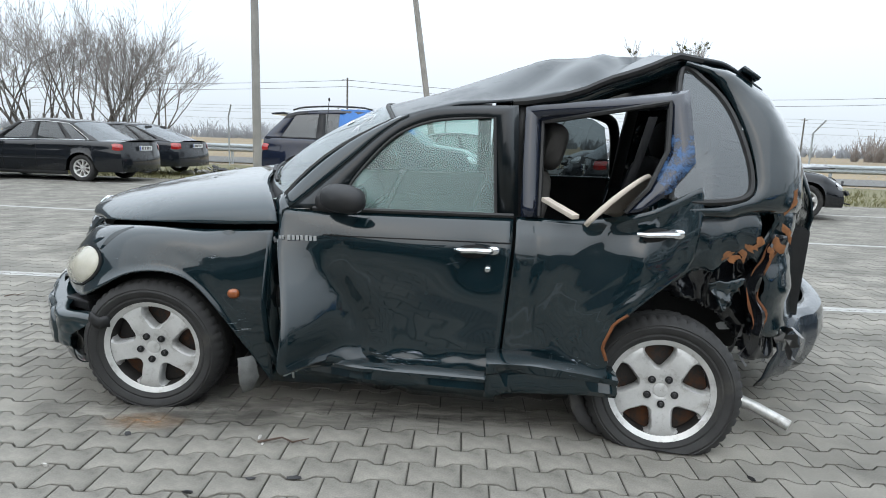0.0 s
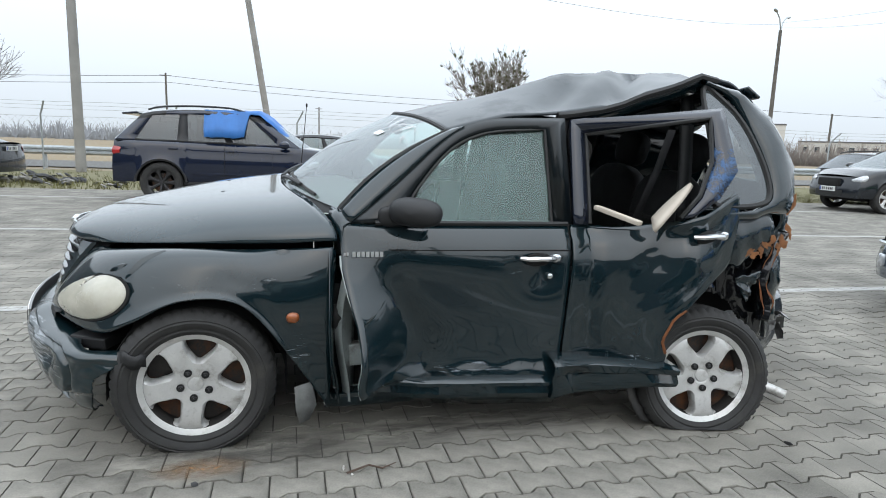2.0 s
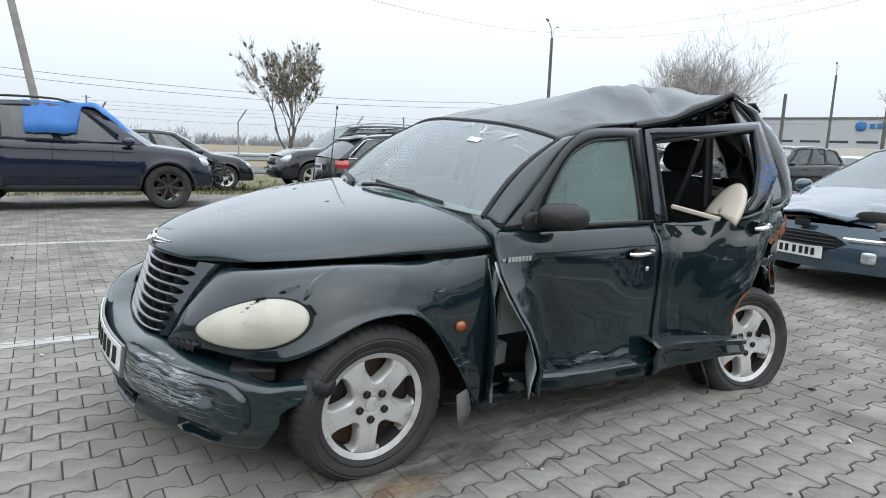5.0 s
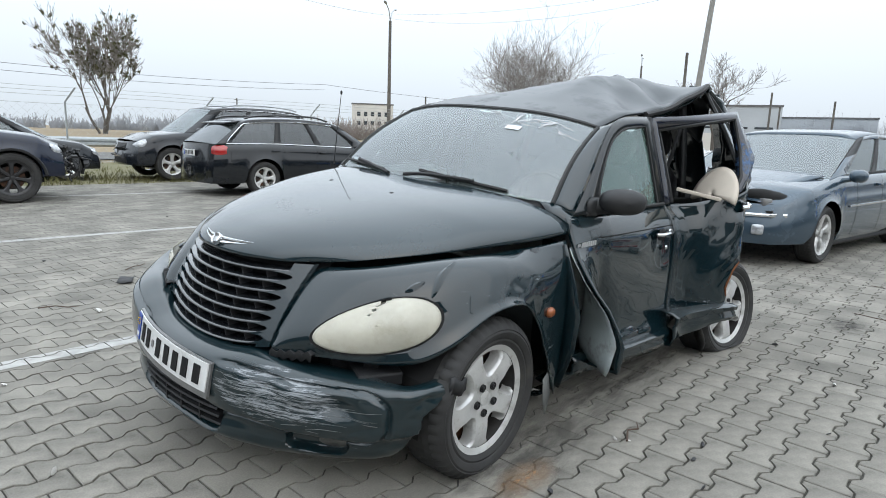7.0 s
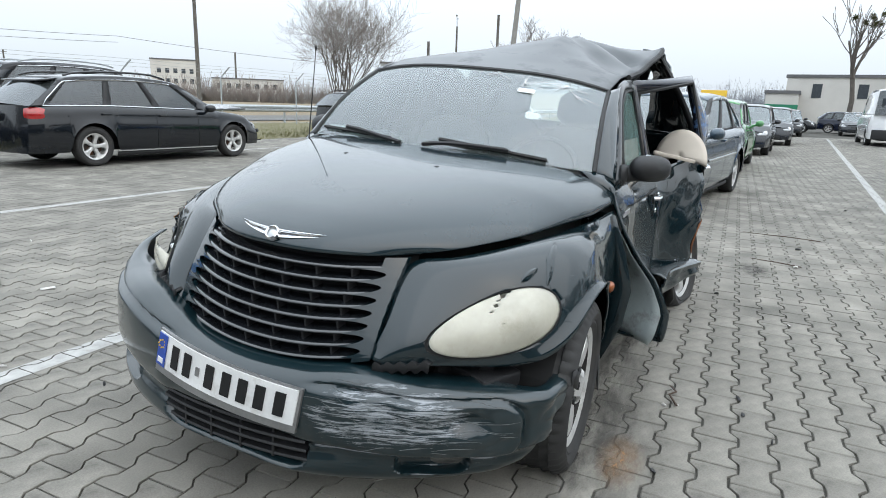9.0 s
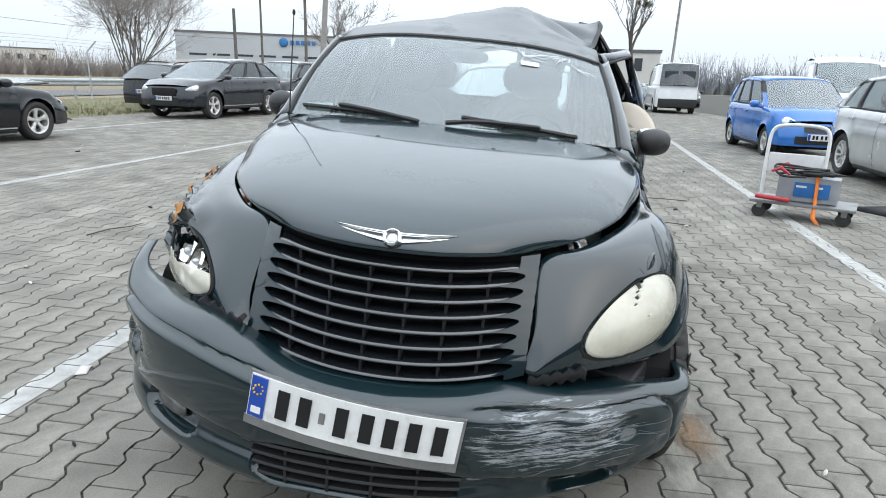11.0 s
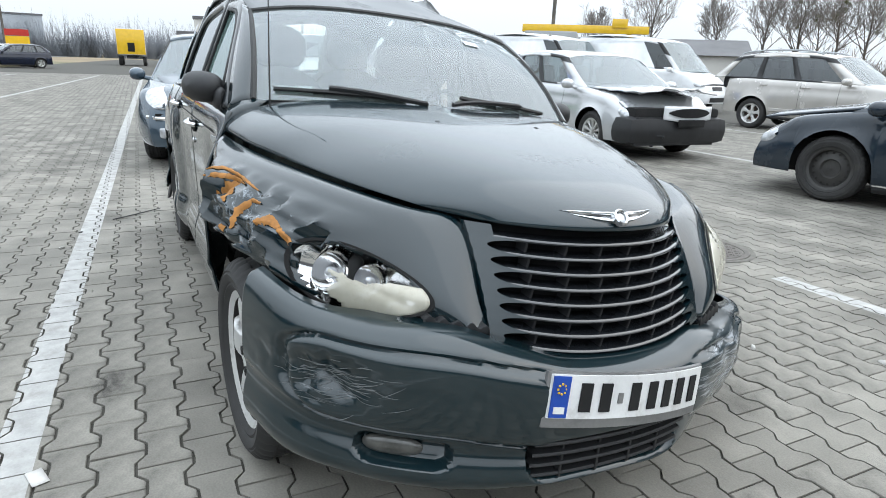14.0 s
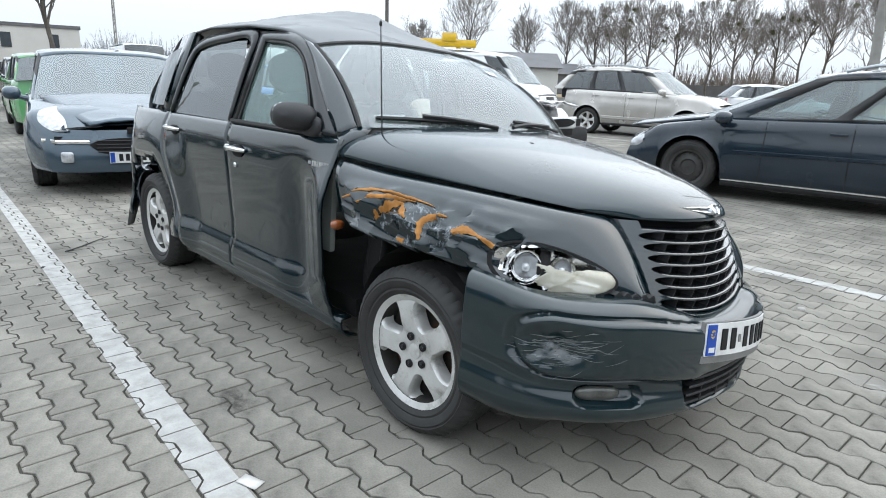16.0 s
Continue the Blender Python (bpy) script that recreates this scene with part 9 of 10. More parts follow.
def lamp_pole(x, y, h, turn=0, size=1.0, label="concrete street lamp with a double arm"):
    th = thing("street_lamp", pose(x, y, 0, 0, 0, turn), label, "street lamp")
    bm = bmesh.new()
    rod(bm, (0, 0, -0.1), (0, 0, h - 1.0 * size), 0.15 * size, 0.1 * size, 10)
    part("mast", bm, POLE_WOOD, th)
    for sgn in (-1, 1):
        bm = bmesh.new()
        tube(bm, [(0, 0, h - 1.0 * size), (sgn * 0.4 * size, 0, h - 0.35 * size), (sgn * 1.1 * size, 0, h - 0.05 * size)], 0.035 * size, 6)
        a = part("arm", bm, GALV, th)
        bm = bmesh.new()
        lens_shape(bm, 0.28 * size, 0.1 * size, 0.07 * size, pose(sgn * 1.3 * size, 0, h - 0.02, 0, -sgn * 12, 0))
        part("lamp_head", bm, GALV, a)
    return th


pole("power_pole", -6.15, 20.9, 9.5, 0.17, 0.13, POLE_CONCRETE, "weathered concrete power pole beside the fence")
pole("power_pole", 0.45, 40, 16, 0.22, 0.17, POLE_CONCRETE, "leaning concrete power pole behind the fence", (-0.15, 0))
lamp_pole(60.2, 61.1, 18.6, 30, size=1.9)
x, y = bearing(-1.9, -1.6, 66.9, 110)
lamp_pole(x, y, 15.4, 20, size=1.5)
x, y = bearing(-1.9, -1.6, 73.6, 150)
lamp_pole(x, y, 12.5, 20, size=1.5)
pole("power_pole", 60.0, 19.3, 17, 0.3, 0.22, POLE_CONCRETE, "tall concrete power pole with a steel bracket", (0.03, -0.06), arms=1)
x, y = bearing(-1.9, -1.6, 70.5, 100)
pole("power_pole", x, y, 14.6, 0.24, 0.2, POLE_WOOD, "short dark power pole", (0, 0))
x, y = bearing(-1.9, -1.6, 47.9, 220)
pole("power_pole", x, y, 15, 0.35, 0.28, POLE_WOOD, "dark wooden power pole in the field", (0, 0), arms=1)
x, y = bearing(-1.9, -1.6, 81.6, 120)
pole("power_pole", x, y, 9, 0.2, 0.16, POLE_WOOD, "dark power pole by the hall", (0, 0), arms=1)
for b, d, h in ((-8.6, 85, 9.2), (4, 120, 8), (-24, 130, 8), (30, 120, 7)):
    x, y = bearing(0.5, -3.3, b, d)
    pole("power_pole", x, y, h, 0.14, 0.11, POLE_WOOD, "wooden power pole far out in the field", arms=1)
for b, d, h, r in ((65.9, 60, 6.8, 0.16), (78.1, 120, 10.5, 0.2), (78.9, 110, 7.5, 0.16)):
    x, y = bearing(-1.87, 0.38, b, d)
    pole("power_pole", x, y, h, r, r * 0.8, POLE_WOOD, "weathered power pole beside the yard")
x, y = bearing(-2.04, -1.14, 101.8, 45)
pole("lattice_mast", x, y, 13, 0.22, 0.12, POLE_CONCRETE, "pierced concrete mast behind the vans", (0.12, -0.05), holes=True)
x, y = bearing(-1.76, 1.43, 126.9, 40)
pole("power_pole", x, y, 9.5, 0.12, 0.1, POLE_WOOD, "thin dark power pole behind the vans")
x, y = bearing(-1.52, 2.2, 167.2, 32)
pole("power_pole", x, y, 12, 0.2, 0.16, POLE_CONCRETE, "thick concrete power pole by the tree line", (0.04, 0))


def wire(a, b, sag, r=0.012):
    bm = bmesh.new()
    pts = []
    for t in np.linspace(0, 1, 25):
        p = Vector(a).lerp(Vector(b), t)
        p.z -= 4 * sag * t * (1 - t)
        pts.append(p)
    tube(bm, pts, r, 4, False)
    return tagged(link_mesh("overhead_cable", bm, TRIM_RUBBER), "thin black overhead cable strung between poles", "cable")


wire((-45, 27, 9.3), (-6.15, 20.9, 8.9), 0.5)
wire((-6.15, 20.9, 9.0), (60.2, 61.1, 17.4), 1.2)
wire((60.2, 61.1, 17.6), (60, 19.3, 16.4), 1.0)
wire((60.2, 61.1, 17.0), (60, 19.3, 15.6), 1.6)
wire((60, 19.3, 16.6), (75, -40, 16), 1.2)
wire((60, 19.3, 15.8), (75, -46, 14.6), 1.4)
wire((-90, 90, 8.6), (-12, 80.8, 8.9), 1.0, 0.03)
wire((-12, 80.8, 8.9), (60, 75, 8.6), 1.2, 0.03)
wire((60, 75, 8.6), (130, 50, 8.6), 1.2, 0.03)
wire((-90, 90, 7.8), (-12, 80.8, 8.1), 1.0, 0.03)
wire((-12, 80.8, 8.1), (60, 75, 7.8), 1.2, 0.03)


def branchy(bm_big, bm_small, p, d, length, r, depth, rng, spread, up, minr):
    """A limb that forks into finer ones."""
    n = 4
    pts, rs = [p.copy()], [r]
    q, dd = p.copy(), d.copy()
    for k in range(n):
        dd = (dd + Vector((rng.gauss(0, 0.13), rng.gauss(0, 0.13), rng.gauss(up, 0.08)))).normalized()
        q = q + dd * length / n
        pts.append(q.copy())
        rs.append(max(minr, r * (1 - 0.4 * (k + 1) / n)))
    tube(bm_big if r > 0.03 else bm_small, pts, rs, 6 if r > 0.06 else 3, False)
    if depth <= 0:
        return
    for k in range(rng.choice((3, 3, 4)) if depth > 1 else 5):
        t = rng.uniform(0.35, 1.0)
        i = min(n - 1, int(t * n))
        base = pts[i].lerp(pts[i + 1], t * n - i)
        side = Vector((rng.gauss(0, 1), rng.gauss(0, 1), rng.gauss(0.15, 0.6))).normalized()
        nd = (dd * (1 - spread) + side * spread).normalized()
        branchy(bm_big, bm_small, base, nd, length * rng.uniform(0.55, 0.8), max(minr, rs[i] * rng.uniform(0.45, 0.65)), depth - 1, rng, spread, up, minr)


def bare_tree(x, y, h, seed, stems=1, spread=0.5, balls=0, label="bare winter tree with fine twigs", trunk=0.3, depth=4, r=None, leaves=0, minr=0.008, name="tree", leaf=1.0, leader=False):
    rng = random.Random(seed)
    th = thing(name, pose(x, y, -0.05), label, "tree")
    big, small = bmesh.new(), bmesh.new()
    for s in range(stems):
        a = rng.uniform(0, math.tau)
        o = 0.0 if stems == 1 else rng.uniform(0.1, 0.9)
        d = Vector((math.cos(a) * (0.05 if stems == 1 else 0.45), math.sin(a) * (0.05 if stems == 1 else 0.45), 1)).normalized()
        r0 = r or h * 0.018
        if stems > 1:
            r0 *= 0.55
        p = Vector((math.cos(a) * o, math.sin(a) * o, 0))
        t = h * trunk
        top = p + d * t
        tube(big, [p, p.lerp(top, 0.5) + Vector((rng.gauss(0, 0.03 * t), rng.gauss(0, 0.03 * t), 0)), top], [r0 * 1.25, r0 * 1.05, r0 * 0.9], 8, False)
        if leader:
            q, dl, pts = top.copy(), d.copy(), [top.copy()]
            for k in range(7):
                dl = (dl + Vector((rng.gauss(0, 0.07), rng.gauss(0, 0.07), 0.1))).normalized()
                q = q + dl * (h - t) * 0.125
                pts.append(q.copy())
            tube(big, pts, [r0 * lerp(0.9, 0.2, k / 7) for k in range(8)], 6, False)
            for k in range(24):
                f = rng.uniform(0.0, 0.98)
                base = pts[int(f * 7)].lerp(pts[int(f * 7) + 1], f * 7 % 1)
                a = rng.uniform(0, math.tau)
                dd = Vector((math.cos(a), math.sin(a), rng.uniform(0.5, 1.9))).normalized()
                branchy(big, small, base, dd, h * lerp(0.3, 0.14, f) * rng.uniform(0.7, 1.2), r0 * lerp(0.4, 0.2, f), depth - 1, rng, spread, 0.08, minr)
        for k in range(0 if leader else 4 if stems == 1 else 2):
            dd = (d + Vector((rng.gauss(0, spread), rng.gauss(0, spread), rng.uniform(0.1, 0.6)))).normalized()
            branchy(big, small, top - d * t * rng.uniform(0, 0.3), dd, h * rng.uniform(0.3, 0.42), r0 * rng.uniform(0.5, 0.75), depth, rng, spread, 0.06, minr)
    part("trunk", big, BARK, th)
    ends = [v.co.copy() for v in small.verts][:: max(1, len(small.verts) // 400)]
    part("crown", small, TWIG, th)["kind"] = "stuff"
    for k in range(balls):
        c = rng.choice(ends)
        bm = bmesh.new()
        rr = h * rng.uniform(0.02, 0.04)
        for j in range(70):
            v = Vector((rng.gauss(0, 1), rng.gauss(0, 1), rng.gauss(0, 1))).normalized()
            rod(bm, c, c + v * rr * rng.uniform(0.7, 1.1), 0.012, 0.03, 3, False)
        part("mistletoe", bm, MISTLETOE, th)
    if leaves:
        bm = bmesh.new()
        for k in range(leaves):
            c = rng.choice(ends) + Vector((rng.gauss(0, 0.12), rng.gauss(0, 0.12), rng.gauss(0, 0.12)))
            m = Matrix.Translation(c) @ Euler((rng.uniform(0, 6), rng.uniform(0, 6), rng.uniform(0, 6))).to_matrix().to_4x4()
            s = leaf * rng.uniform(0.03, 0.08)
            bm.faces.new([bm.verts.new(m @ Vector(q)) for q in ((-s, 0, 0), (0, -s * 0.5, 0), (s, 0, 0), (0, s * 0.5, 0))])
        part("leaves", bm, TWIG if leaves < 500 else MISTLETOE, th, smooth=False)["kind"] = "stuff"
    return th


bare_tree(-16.8, 28.5, 7.8, 11, 9, 0.34, 0, "many-stemmed bare shrub with yellowing clumps", 0.3, 3, leaves=420, minr=0.007)
bare_tree(-13.6, 27.0, 6.2, 12, 9, 0.36, 0, "many-stemmed bare shrub by the fence", 0.25, 3, minr=0.007)
bare_tree(-20.5, 30, 7.6, 13, 9, 0.4, 0, "many-stemmed bare shrub by the fence", 0.3, 3, minr=0.007)
bare_tree(41.2, 110.2, 18.5, 14, 6, 0.3, 0, "leafy dark tree with sparse dry leaves in the field", 0.25, 4, leaves=7000, minr=0.03, leaf=3.0)
bare_tree(89.9, 58.9, 24.0, 15, 12, 0.5, 0, "wide bare tree with upright fine branches", 0.08, 4, minr=0.014, r=0.3)
x, y = bearing(-1.87, 0.38, 74.5, 90)
bare_tree(x, y, 13, 16, 1, 0.45, 0, "bare tree before the warehouse", 0.25, 4, minr=0.02)
x, y = bearing(-2.04, -1.14, 99, 70)
bare_tree(x, y, 11, 21, 1, 0.35, 9, "pollarded bare tree with dark mistletoe balls", 0.5, 2, minr=0.03)
for k, (b, d, h, st, balls) in enumerate(((130.8, 105, 10.2, 1, 0), (135.3, 100, 14.5, 1, 0), (140.3, 95, 10.4, 1, 0), (144.0, 96, 12, 1, 0), (146.3, 98, 12, 1, 3), (149.0, 94, 12, 1, 9), (150.8, 96, 12.4, 1, 6), (153.0, 100, 11.5, 1, 3), (155.6, 96, 12.2, 1, 2), (157.6, 94, 12.5, 1, 9), (160.4, 100, 11.6, 1, 2), (162.2, 96, 12.6, 1, 7), (164.0, 94, 13.5, 1, 2), (166.5, 98, 13, 1, 3), (169.5, 96, 12.4, 1, 6), (173, 95, 12, 1, 2), (147.6, 112, 11, 1, 2), (158.9, 112, 11.5, 1, 2))):
    x, y = bearing(-1.52, 2.2, b, d)
    bare_tree(x, y, h, 40 + k, st, 0.4, balls, "tall bare roadside tree with mistletoe" if balls else "tall bare roadside tree", 0.3, 4, minr=0.016, leader=True, r=0.17)


def scrub(name, pts, h, seed, material, label, n=900, thick=6.0, fine=0.03):
    """A belt of far brushwood: bushes of thin stems, each with its own side twigs."""
    rng = random.Random(seed)
    verts, faces = [], []

    def blade(p, q, w):
        k = len(verts)
        verts.extend(((p[0] - w, p[1] - w * 0.5, p[2]), (p[0] + w, p[1] + w * 0.5, p[2]), (q[0] + w * 0.4, q[1], q[2]), (q[0] - w * 0.4, q[1], q[2])))
        faces.append((k, k + 1, k + 2, k + 3))
    for _ in range(n):
        t = rng.random() * (len(pts) - 1)
        i = int(t)
        a, b = pts[i], pts[min(i + 1, len(pts) - 1)]
        x, y = lerp(a[0], b[0], t - i) + rng.uniform(-thick, thick), lerp(a[1], b[1], t - i) + rng.uniform(-thick, thick)
        hh = h * rng.uniform(0.35, 1.0) * (0.7 + 0.3 * math.sin(t * 7 + 2 * math.sin(t * 17)))
        for _ in range(7):
            top = (x + rng.gauss(0, 0.22 * hh), y + rng.gauss(0, 0.22 * hh), hh * rng.uniform(0.6, 1.0))
            foot = (x + rng.gauss(0, 0.04 * hh), y + rng.gauss(0, 0.04 * hh), -0.1)
            blade(foot, top, fine * rng.uniform(0.8, 2.0))
            for _ in range(6):
                f = rng.uniform(0.25, 0.95)
                o = tuple(lerp(u, v, f) for u, v in zip(foot, top))
                ln = hh * rng.uniform(0.1, 0.28) * (1.2 - f)
                blade(o, (o[0] + rng.gauss(0, 0.6) * ln, o[1] + rng.gauss(0, 0.6) * ln, o[2] + ln * rng.uniform(0.4, 1.2)), fine * rng.uniform(0.4, 0.9))
    me = bpy.data.meshes.new(name)
    me.from_pydata(verts, [], faces)
    me.materials.append(material)
    return tagged(new(name, me), label, "brushwood", kind="stuff")


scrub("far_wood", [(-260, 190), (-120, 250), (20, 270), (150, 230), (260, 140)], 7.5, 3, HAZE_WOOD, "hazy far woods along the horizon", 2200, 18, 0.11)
scrub("roadside_scrub", [bearing(0, 0, b, 150) for b in (36, 44, 52, 60, 70, 78)], 7.0, 4, BRUSH, "brown leafless scrub beyond the road", 1100, 8, 0.06)
scrub("scrub_belt", [bearing(0, 0, b, 108) for b in (124, 132, 140, 150, 160, 172, 185)], 6.6, 5, BRUSH, "brown leafless scrub under the trees", 1300, 5, 0.035)
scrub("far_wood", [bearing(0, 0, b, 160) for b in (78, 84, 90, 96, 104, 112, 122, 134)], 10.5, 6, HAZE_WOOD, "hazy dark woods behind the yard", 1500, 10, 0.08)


def building(x, y, turn, L, D, h, wall, label, windows=(), roof_h=0.0, bands=()):
    """A block with a parapet or a pitched roof, and real window boxes along its front (-y side)."""
    th = thing("building", pose(x, y, 0, 0, 0, turn), label, "building")
    bm = bmesh.new()
    box(bm, (L, D, h), pose(0, 0, h / 2))
    part("wall", bm, wall, th, smooth=False)
    bm = bmesh.new()
    if roof_h:
        vs = [bm.verts.new(q) for q in ((-L / 2 - 0.4, -D / 2 - 0.4, h), (L / 2 + 0.4, -D / 2 - 0.4, h), (L / 2 + 0.4, D / 2 + 0.4, h), (-L / 2 - 0.4, D / 2 + 0.4, h), (-L / 2 - 0.4, 0, h + roof_h), (L / 2 + 0.4, 0, h + roof_h))]
        for f in ((0, 1, 5, 4), (2, 3, 4, 5), (1, 2, 5), (3, 0, 4)):
            bm.faces.new([vs[i] for i in f])
    else:
        box(bm, (L + 0.3, D + 0.3, 0.35), pose(0, 0, h + 0.1))
    part("roof", bm, ROOF_DARK, th, smooth=False)
    for cx, cz, w, hh in windows:
        bm = bmesh.new()
        box(bm, (w, 0.12, hh), pose(cx, -D / 2, cz))
        part("window", bm, DARK_GLASS_SOLID, th, smooth=False)
    for cz, hh, m_ in bands:
        bm = bmesh.new()
        box(bm, (L + 0.1, 0.2, hh), pose(0, -D / 2 - 0.02, cz))
        part("cladding_band", bm, m_, th, smooth=False)
    return th


SIGN_BLUE = mat("sign_blue", (0.02, 0.16, 0.4), 0.5)
SIGN_GREEN = mat("sign_green", (0.02, 0.22, 0.12), 0.5)
x, y = bearing(-1.87, 0.38, 70, 145)
wh = building(x, y, -71.5, 42, 24, 9.0, WALL_GREY, "long grey industrial hall with a pale lower wall", [(-17 + 4.4 * k, 4.9, 3.2, 0.4) for k in range(9)], bands=((1.9, 3.8, WALL_PALE),))
bm = bmesh.new()
lens_shape(bm, 0.85, 0.2, 0.85, pose(-0.6, -12.2, 7.7))
part("sign", bm, SIGN_BLUE, wh, "plain round blue sign")
for k in range(5):
    bm = bmesh.new()
    box(bm, (0.75, 0.2, 0.8), pose(1.1 + 1.05 * k, -12.1, 7.7))
    part("sign_bar", bm, SIGN_BLUE, wh, smooth=False)
x, y = bearing(-1.87, 0.38, 81, 175)
building(x, y, -81, 24, 20, 8.2, WALL_GREY, "lower grey industrial hall")
x, y = bearing(-2.04, -1.14, 98, 92)
building(x, y, -98, 10.5, 10, 5.6, WALL_PALE, "pale flat-roofed building with few windows", [(-2, 4, 1.0, 1.6), (2.6, 4, 1.0, 1.6)])
x, y = bearing(-2.04, -1.14, 94.4, 86)
building(x, y, -96, 3.4, 6, 3.6, WALL_PALE, "low pale annexe with a green front", bands=((1.4, 1.8, SIGN_GREEN),))
x, y = bearing(-1.78, -2.05, 43.0, 190)
building(x, y, -43, 12, 10, 10, WALL_PALE, "pale block of flats beyond the fields", [(-4 + 2 * k, 2 + 2.6 * j, 1.0, 1.2) for k in range(5) for j in range(3)])
x, y = bearing(-2.04, -1.14, 49, 200)
building(x, y, -49, 20, 10, 6, WALL_PALE, "pale low block beyond the fields", [(-8 + 2.6 * k, 4, 1.2, 1.4) for k in range(7)])
x, y = bearing(-1.52, 2.2, 141.0, 92)
building(x, y, -130, 12, 7, 2.6, ROOF_DARK, "dark wooden shed with a pitched roof", roof_h=1.5)
x, y = bearing(-1.76, 1.43, 134.5, 60)
building(x, y, -134, 16, 8, 2.6, WALL_PALE, "long shed with a pale roof", roof_h=1.4)
# wall behind the tree line
bm = bmesh.new()
for k in range(24):
    a, b = bearing(0, 0, 133 + 2.2 * k, 102), bearing(0, 0, 133 + 2.2 * (k + 1), 102)
    m = look((*a, 0.9), (*b, 0.9))
    mid = (Vector((*a, 0.85)) + Vector((*b, 0.85))) / 2
    ang = math.degrees(math.atan2(b[1] - a[1], b[0] - a[0]))
    box(bm, ((Vector(b) - Vector(a)).length, 0.12, 1.9), Matrix.Translation(mid) @ pose(0, 0, 0, 0, 0, ang))
tagged(link_mesh("boundary_wall", bm, ROOF_DARK, smooth=False), "dark concrete boundary wall under the trees", "wall", kind="structure")

# gantry crane
crane = thing("gantry_crane", pose(*bearing(-1.76, 1.43, 129.6, 40), 0), "yellow gantry crane behind the vans", "crane")
crane.matrix_world = pose(*bearing(-1.76, 1.43, 129.6, 40), 0, 0, 0, -128)
bm = bmesh.new()
box(bm, (7.4, 0.5, 0.45), pose(0, 0, 3.5), 0.03)
part("beam", bm, YELLOW_PAINT, crane)
for sx in (-2.6, 2.6):
    bm = bmesh.new()
    rod(bm, (sx, 0, 0), (sx, 0, 3.4), 0.14)
    part("leg", bm, YELLOW_PAINT, crane)
bm = bmesh.new()
box(bm, (0.9, 0.7, 0.5), pose(2.0, 0, 3.85), 0.03)
part("trolley", bm, YELLOW_PAINT, crane)

# far billboard by the end of the yard
x, y = bearing(-1.87, 0.38, 83.2, 88)
bb = thing("billboard", pose(x, y, 0, 0, 0, -83), "red and yellow billboard on two posts", "sign")
for sx in (-0.9, 0.9):
    bm = bmesh.new()
    rod(bm, (sx, 0, 0), (sx, 0, 1.8), 0.05)
    part("post", bm, GALV, bb)
bm = bmesh.new()
box(bm, (2.3, 0.08, 0.9), pose(0, 0, 2.1))
part("yellow_panel", bm, YELLOW_PAINT, bb, smooth=False)
bm = bmesh.new()
box(bm, (2.3, 0.08, 0.7), pose(0, 0, 2.95))
part("red_panel", bm, RED_PAINT, bb, smooth=False)

# plain wall added on the yard's unseen sides to darken reflections in car paint
bm = bmesh.new()
for k in range(36):
    a, b = bearing(0, 0, 177 + 4.0 * k, 27), bearing(0, 0, 177 + 4.0 * (k + 1), 27)
    ang = math.degrees(math.atan2(b[1] - a[1], b[0] - a[0]))
    mid = (Vector((*a, 3.2)) + Vector((*b, 3.2))) / 2
    box(bm, ((Vector(b) - Vector(a)).length, 0.2, 6.6), Matrix.Translation(mid) @ pose(0, 0, 0, 0, 0, ang))
tagged(link_mesh("reflection_wall", bm, ROOF_DARK, smooth=False), "added dark wall closing the unseen sides", "wall", kind="structure")


# ---- paving blocks ----
PX, PY = 0.199, 0.133   # pitch along and across the rows
PAVE_YAW = -1.5


ZIG = [(0, -0.015), (0.16, -0.015), (0.33, 0.015), (0.67, 0.015), (0.84, -0.015), (1.0, -0.015)]


def zig(t):
    """Lower edge of a row of blocks: lowest at its own cross joints."""
    return curve(t % 1.0, ZIG)


GX, GY = 0.003, 0.0045
TS = [GX / PX, 0.16, 0.33, 0.5, 0.67, 0.84, 1 - GX / PX]
LOW = [(t * PX, zig(t) + GY) for t in TS]
TOP = [(t * PX, PY + zig(t + 0.5) - GY) for t in TS]
OUTS = [LOW + TOP[::-1]] * 2
paving = bpy.data.objects["pavement"]
PAVER_ONE = mat("concrete_paver_single", (0.3, 0.283, 0.246), 0.85, var=0.36, scale=7, fine=150, bump=0.6, island=-0.1, stain=0.15, stain_color=(0.15, 0.145, 0.125), stain_scale=6)
block_meshes = []
for OUT in OUTS:
    bm = bmesh.new()
    rim = [bm.verts.new((x, y, -0.002)) for x, y in OUT]
    low = [bm.verts.new((x, y, -0.012)) for x, y in OUT]
    cx, cy = PX / 2, PY / 2
    inner = [bm.verts.new((x + (cx - x) * 0.045, y + (cy - y) * 0.05, 0.001)) for x, y in OUT]
    n_ = len(OUT)
    bm.faces.new(inner)
    for k in range(n_):
        j = (k + 1) % n_
        bm.faces.new((rim[k], rim[j], inner[j], inner[k]))
        bm.faces.new((low[k], low[j], rim[j], rim[k]))
    me = bpy.data.meshes.new("paving_block")
    bm.to_mesh(me)
    bm.free()
    me.materials.append(PAVER_ONE)
    block_meshes.append(me)
PM = pose(0, 0, 0, 0, 0, PAVE_YAW)
# the joined field of blocks
ix0, ix1, iy0, iy1 = -48, 205, -94, 104
near = set()
for i in range(ix0, ix1):
    for j in range(iy0, iy1):
        x, y = (i + 0.5 * (j % 2)) * PX, j * PY
        if (-0.6 < x < 2.0 and -2.0 < y < -1.0) or (-0.6 < x < 1.4 and 1.05 < y < 2.1) or (-1.75 < x < -0.95 and -1.0 < y < 1.0):
            near.add((i, j))
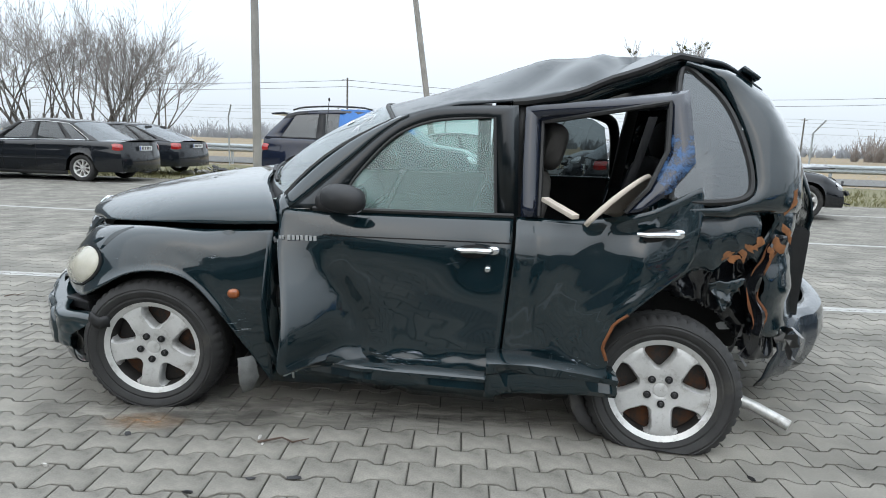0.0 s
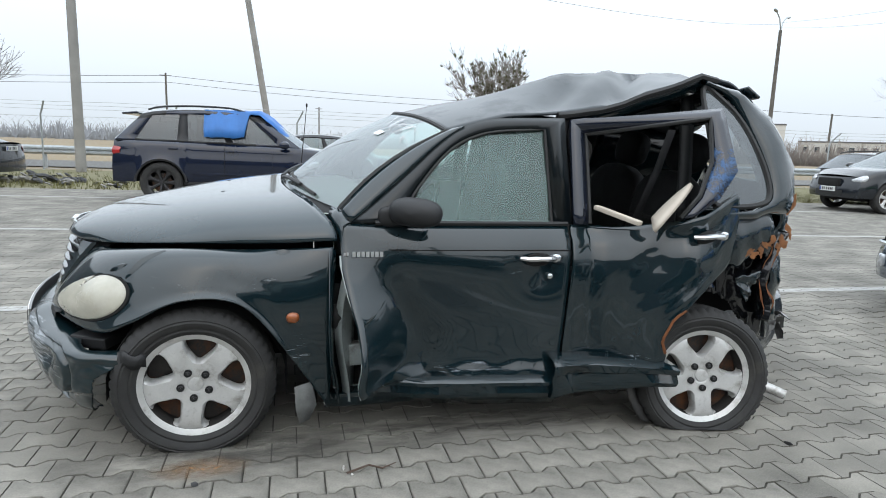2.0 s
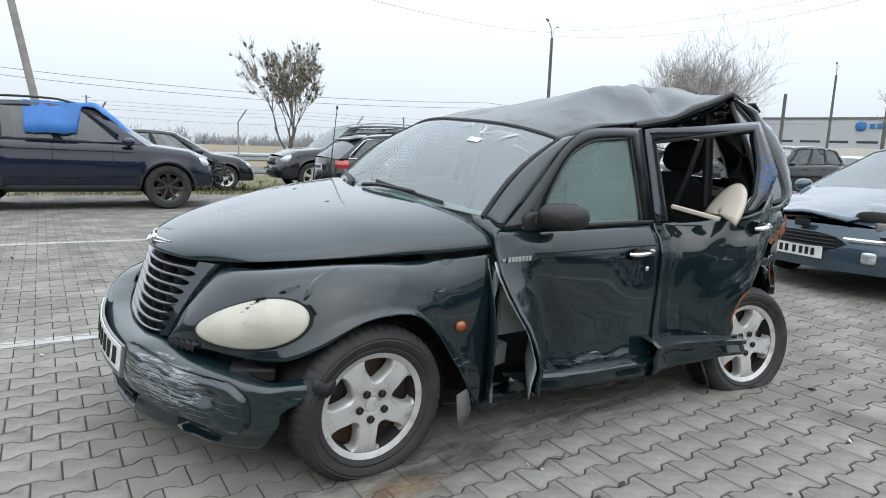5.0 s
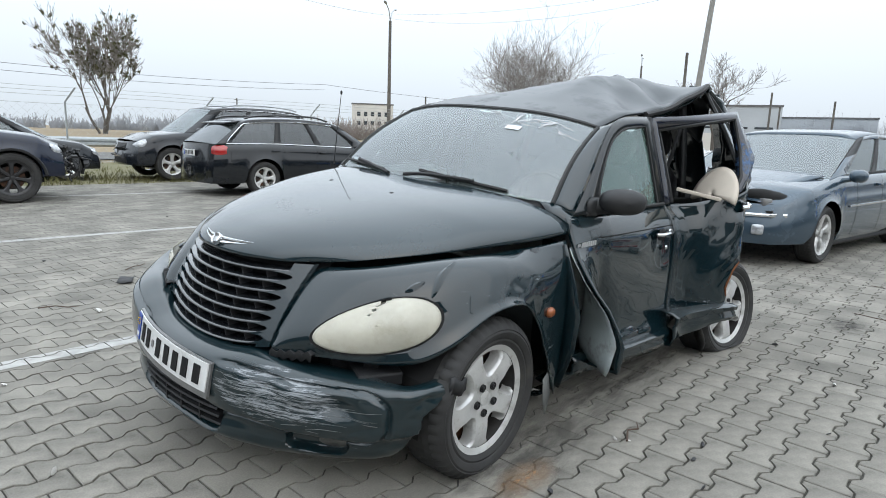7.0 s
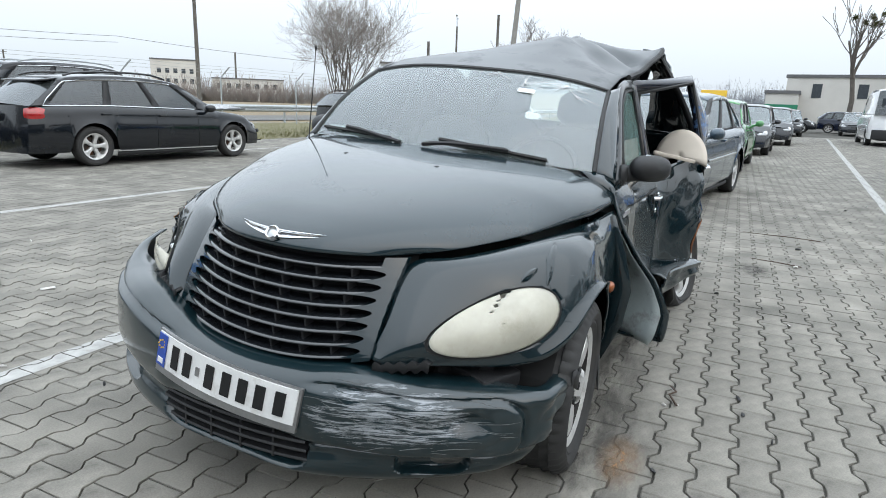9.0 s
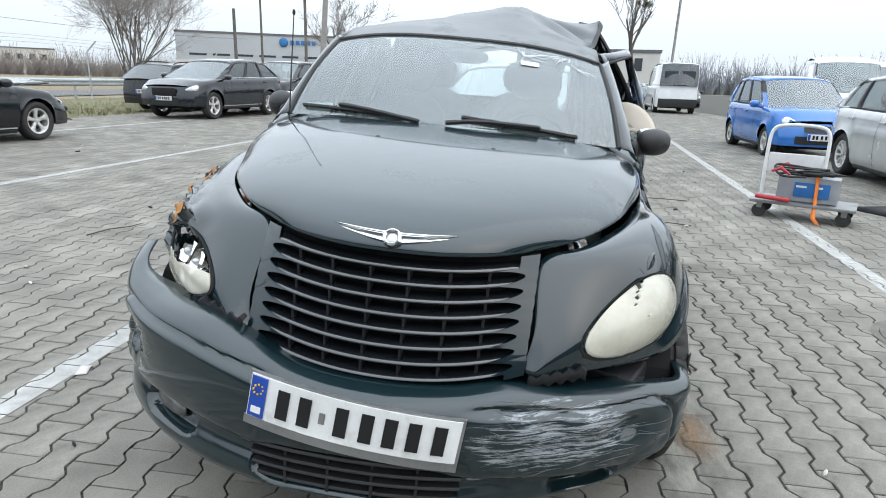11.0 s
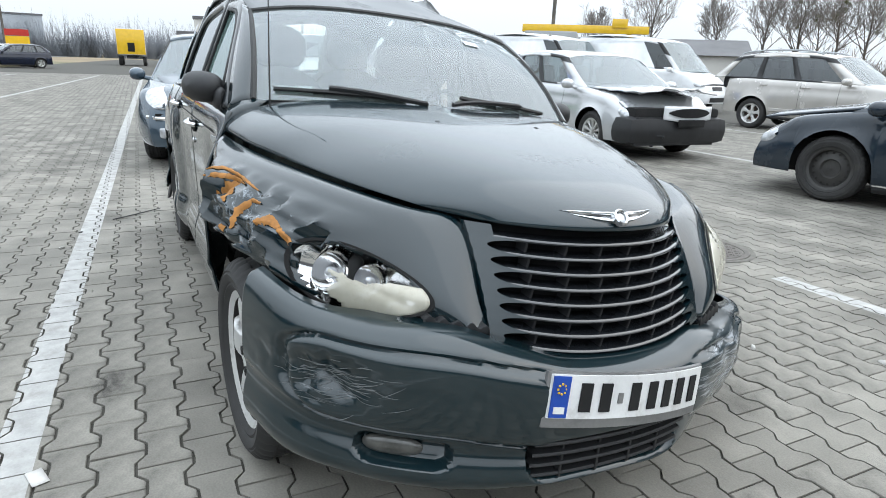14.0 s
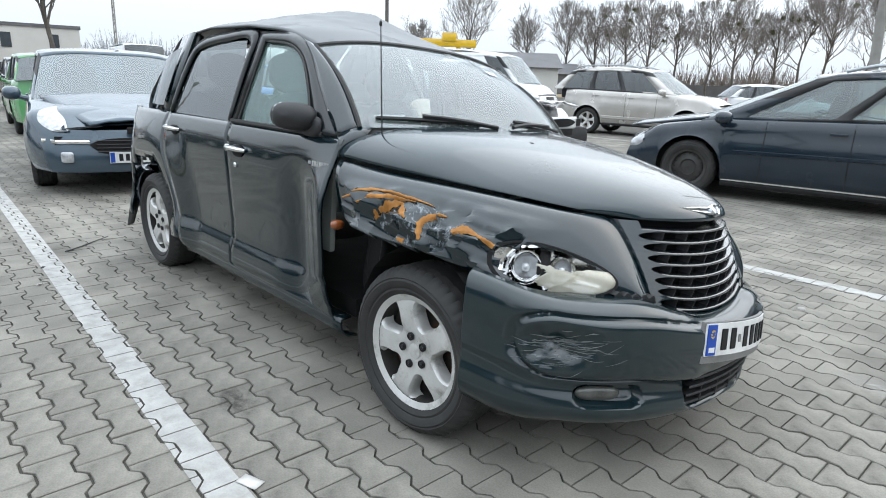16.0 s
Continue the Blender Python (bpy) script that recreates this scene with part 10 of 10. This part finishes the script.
verts, faces = [], []
outs = [np.array(o) for o in OUTS]


def clip(poly, f):
    """The part of a polygon where f is not negative."""
    res = []
    for k in range(len(poly)):
        p, q = poly[k - 1], poly[k]
        fp, fq = f(p), f(q)
        if (fp < 0) != (fq < 0):
            t = fp / (fp - fq)
            res.append((lerp(p[0], q[0], t), lerp(p[1], q[1], t)))
        if fq >= 0:
            res.append(q)
    return res


painted = {row[0]: ([], []) for row in LINES}
HALF = 0.062


def paint_block(poly):
    """White paint on the part of a block that lies under a lane line."""
    n = len(poly)
    for k in range(n // 2 - 1):
        paint_slice([poly[k], poly[k + 1], poly[n - 2 - k], poly[n - 1 - k]])


def paint_slice(poly):
    mx, my = poly[0]
    for name, xa, xb, y0, sl in LINES:
        if xa < mx < xb and abs(my - (y0 + sl * mx)) < 0.35:
            part_ = clip(clip(poly, lambda p: p[1] - (y0 + sl * p[0]) + HALF), lambda p: HALF - p[1] + (y0 + sl * p[0]))
            if len(part_) > 2:
                v, f = painted[name]
                b = len(v)
                v += [(px, py, 0.0028) for px, py in part_]
                f.append(tuple(range(b, b + len(part_))))


rng_ = np.random.RandomState(5)
ca, sa = math.cos(radians(PAVE_YAW)), math.sin(radians(PAVE_YAW))
for i in range(ix0, ix1):
    for j in range(iy0, iy1):
        if (i, j) in near:
            continue
        x, y = (i + 0.5 * (j % 2)) * PX, j * PY
        X, Y = x * ca - y * sa, x * sa + y * ca
        if Y > 12.4 + SL * X or (X > 14 and abs(Y) > 10 and Y < 0) or X > 38:
            continue
        b = len(verts)
        dz = rng_.uniform(-0.0015, 0.0015)
        q = outs[j % 2] + (x, y)
        poly = [(px * ca - py * sa, px * sa + py * ca) for px, py in q]
        verts += [(px, py, dz) for px, py in poly]
        n_ = len(poly)
        faces.append(tuple(range(b, b + n_)))
        if abs(X - 0.8) < 4.5 and abs(Y) < 4:
            b2 = len(verts)
            verts += [(px, py, -0.007) for px, py in poly]
            faces += [(b + k, b2 + k, b2 + (k + 1) % n_, b + (k + 1) % n_) for k in range(n_)]
        paint_block(poly)
me = bpy.data.meshes.new("paving_blocks")
me.from_pydata(verts, [], faces)
PAVER_MANY = mat("concrete_paver_field", (0.295, 0.278, 0.241), 0.85, var=0.33, scale=2.5, fine=150, bump=0.6, island=0.12, stain=0.3, stain_color=(0.165, 0.158, 0.14), stain_scale=0.9)
me.materials.append(PAVER_MANY)
ob = new("paving_blocks", me)
ob.parent = paving
tagged(ob, "grey toothed concrete paving blocks", kind="stuff")
for i, j in sorted(near):
    x, y = (i + 0.5 * (j % 2)) * PX, j * PY
    paint_block([(px * ca - py * sa, px * sa + py * ca) for px, py in outs[j % 2] + (x, y)])
    ob = new("paving_block", block_meshes[j % 2])
    ob.parent = paving
    ob.matrix_local = PM @ pose(x, y, rng_.uniform(-0.0015, 0.0015), rng_.uniform(-0.3, 0.3), rng_.uniform(-0.3, 0.3), 0)
for name, (v, f) in painted.items():
    me = bpy.data.meshes.new(name)
    me.from_pydata(v, [], f)
    me.materials.append(LINE_PAINT)
    tagged(new(name, me), "worn white parking line painted on the paving", "marking", kind="structure")
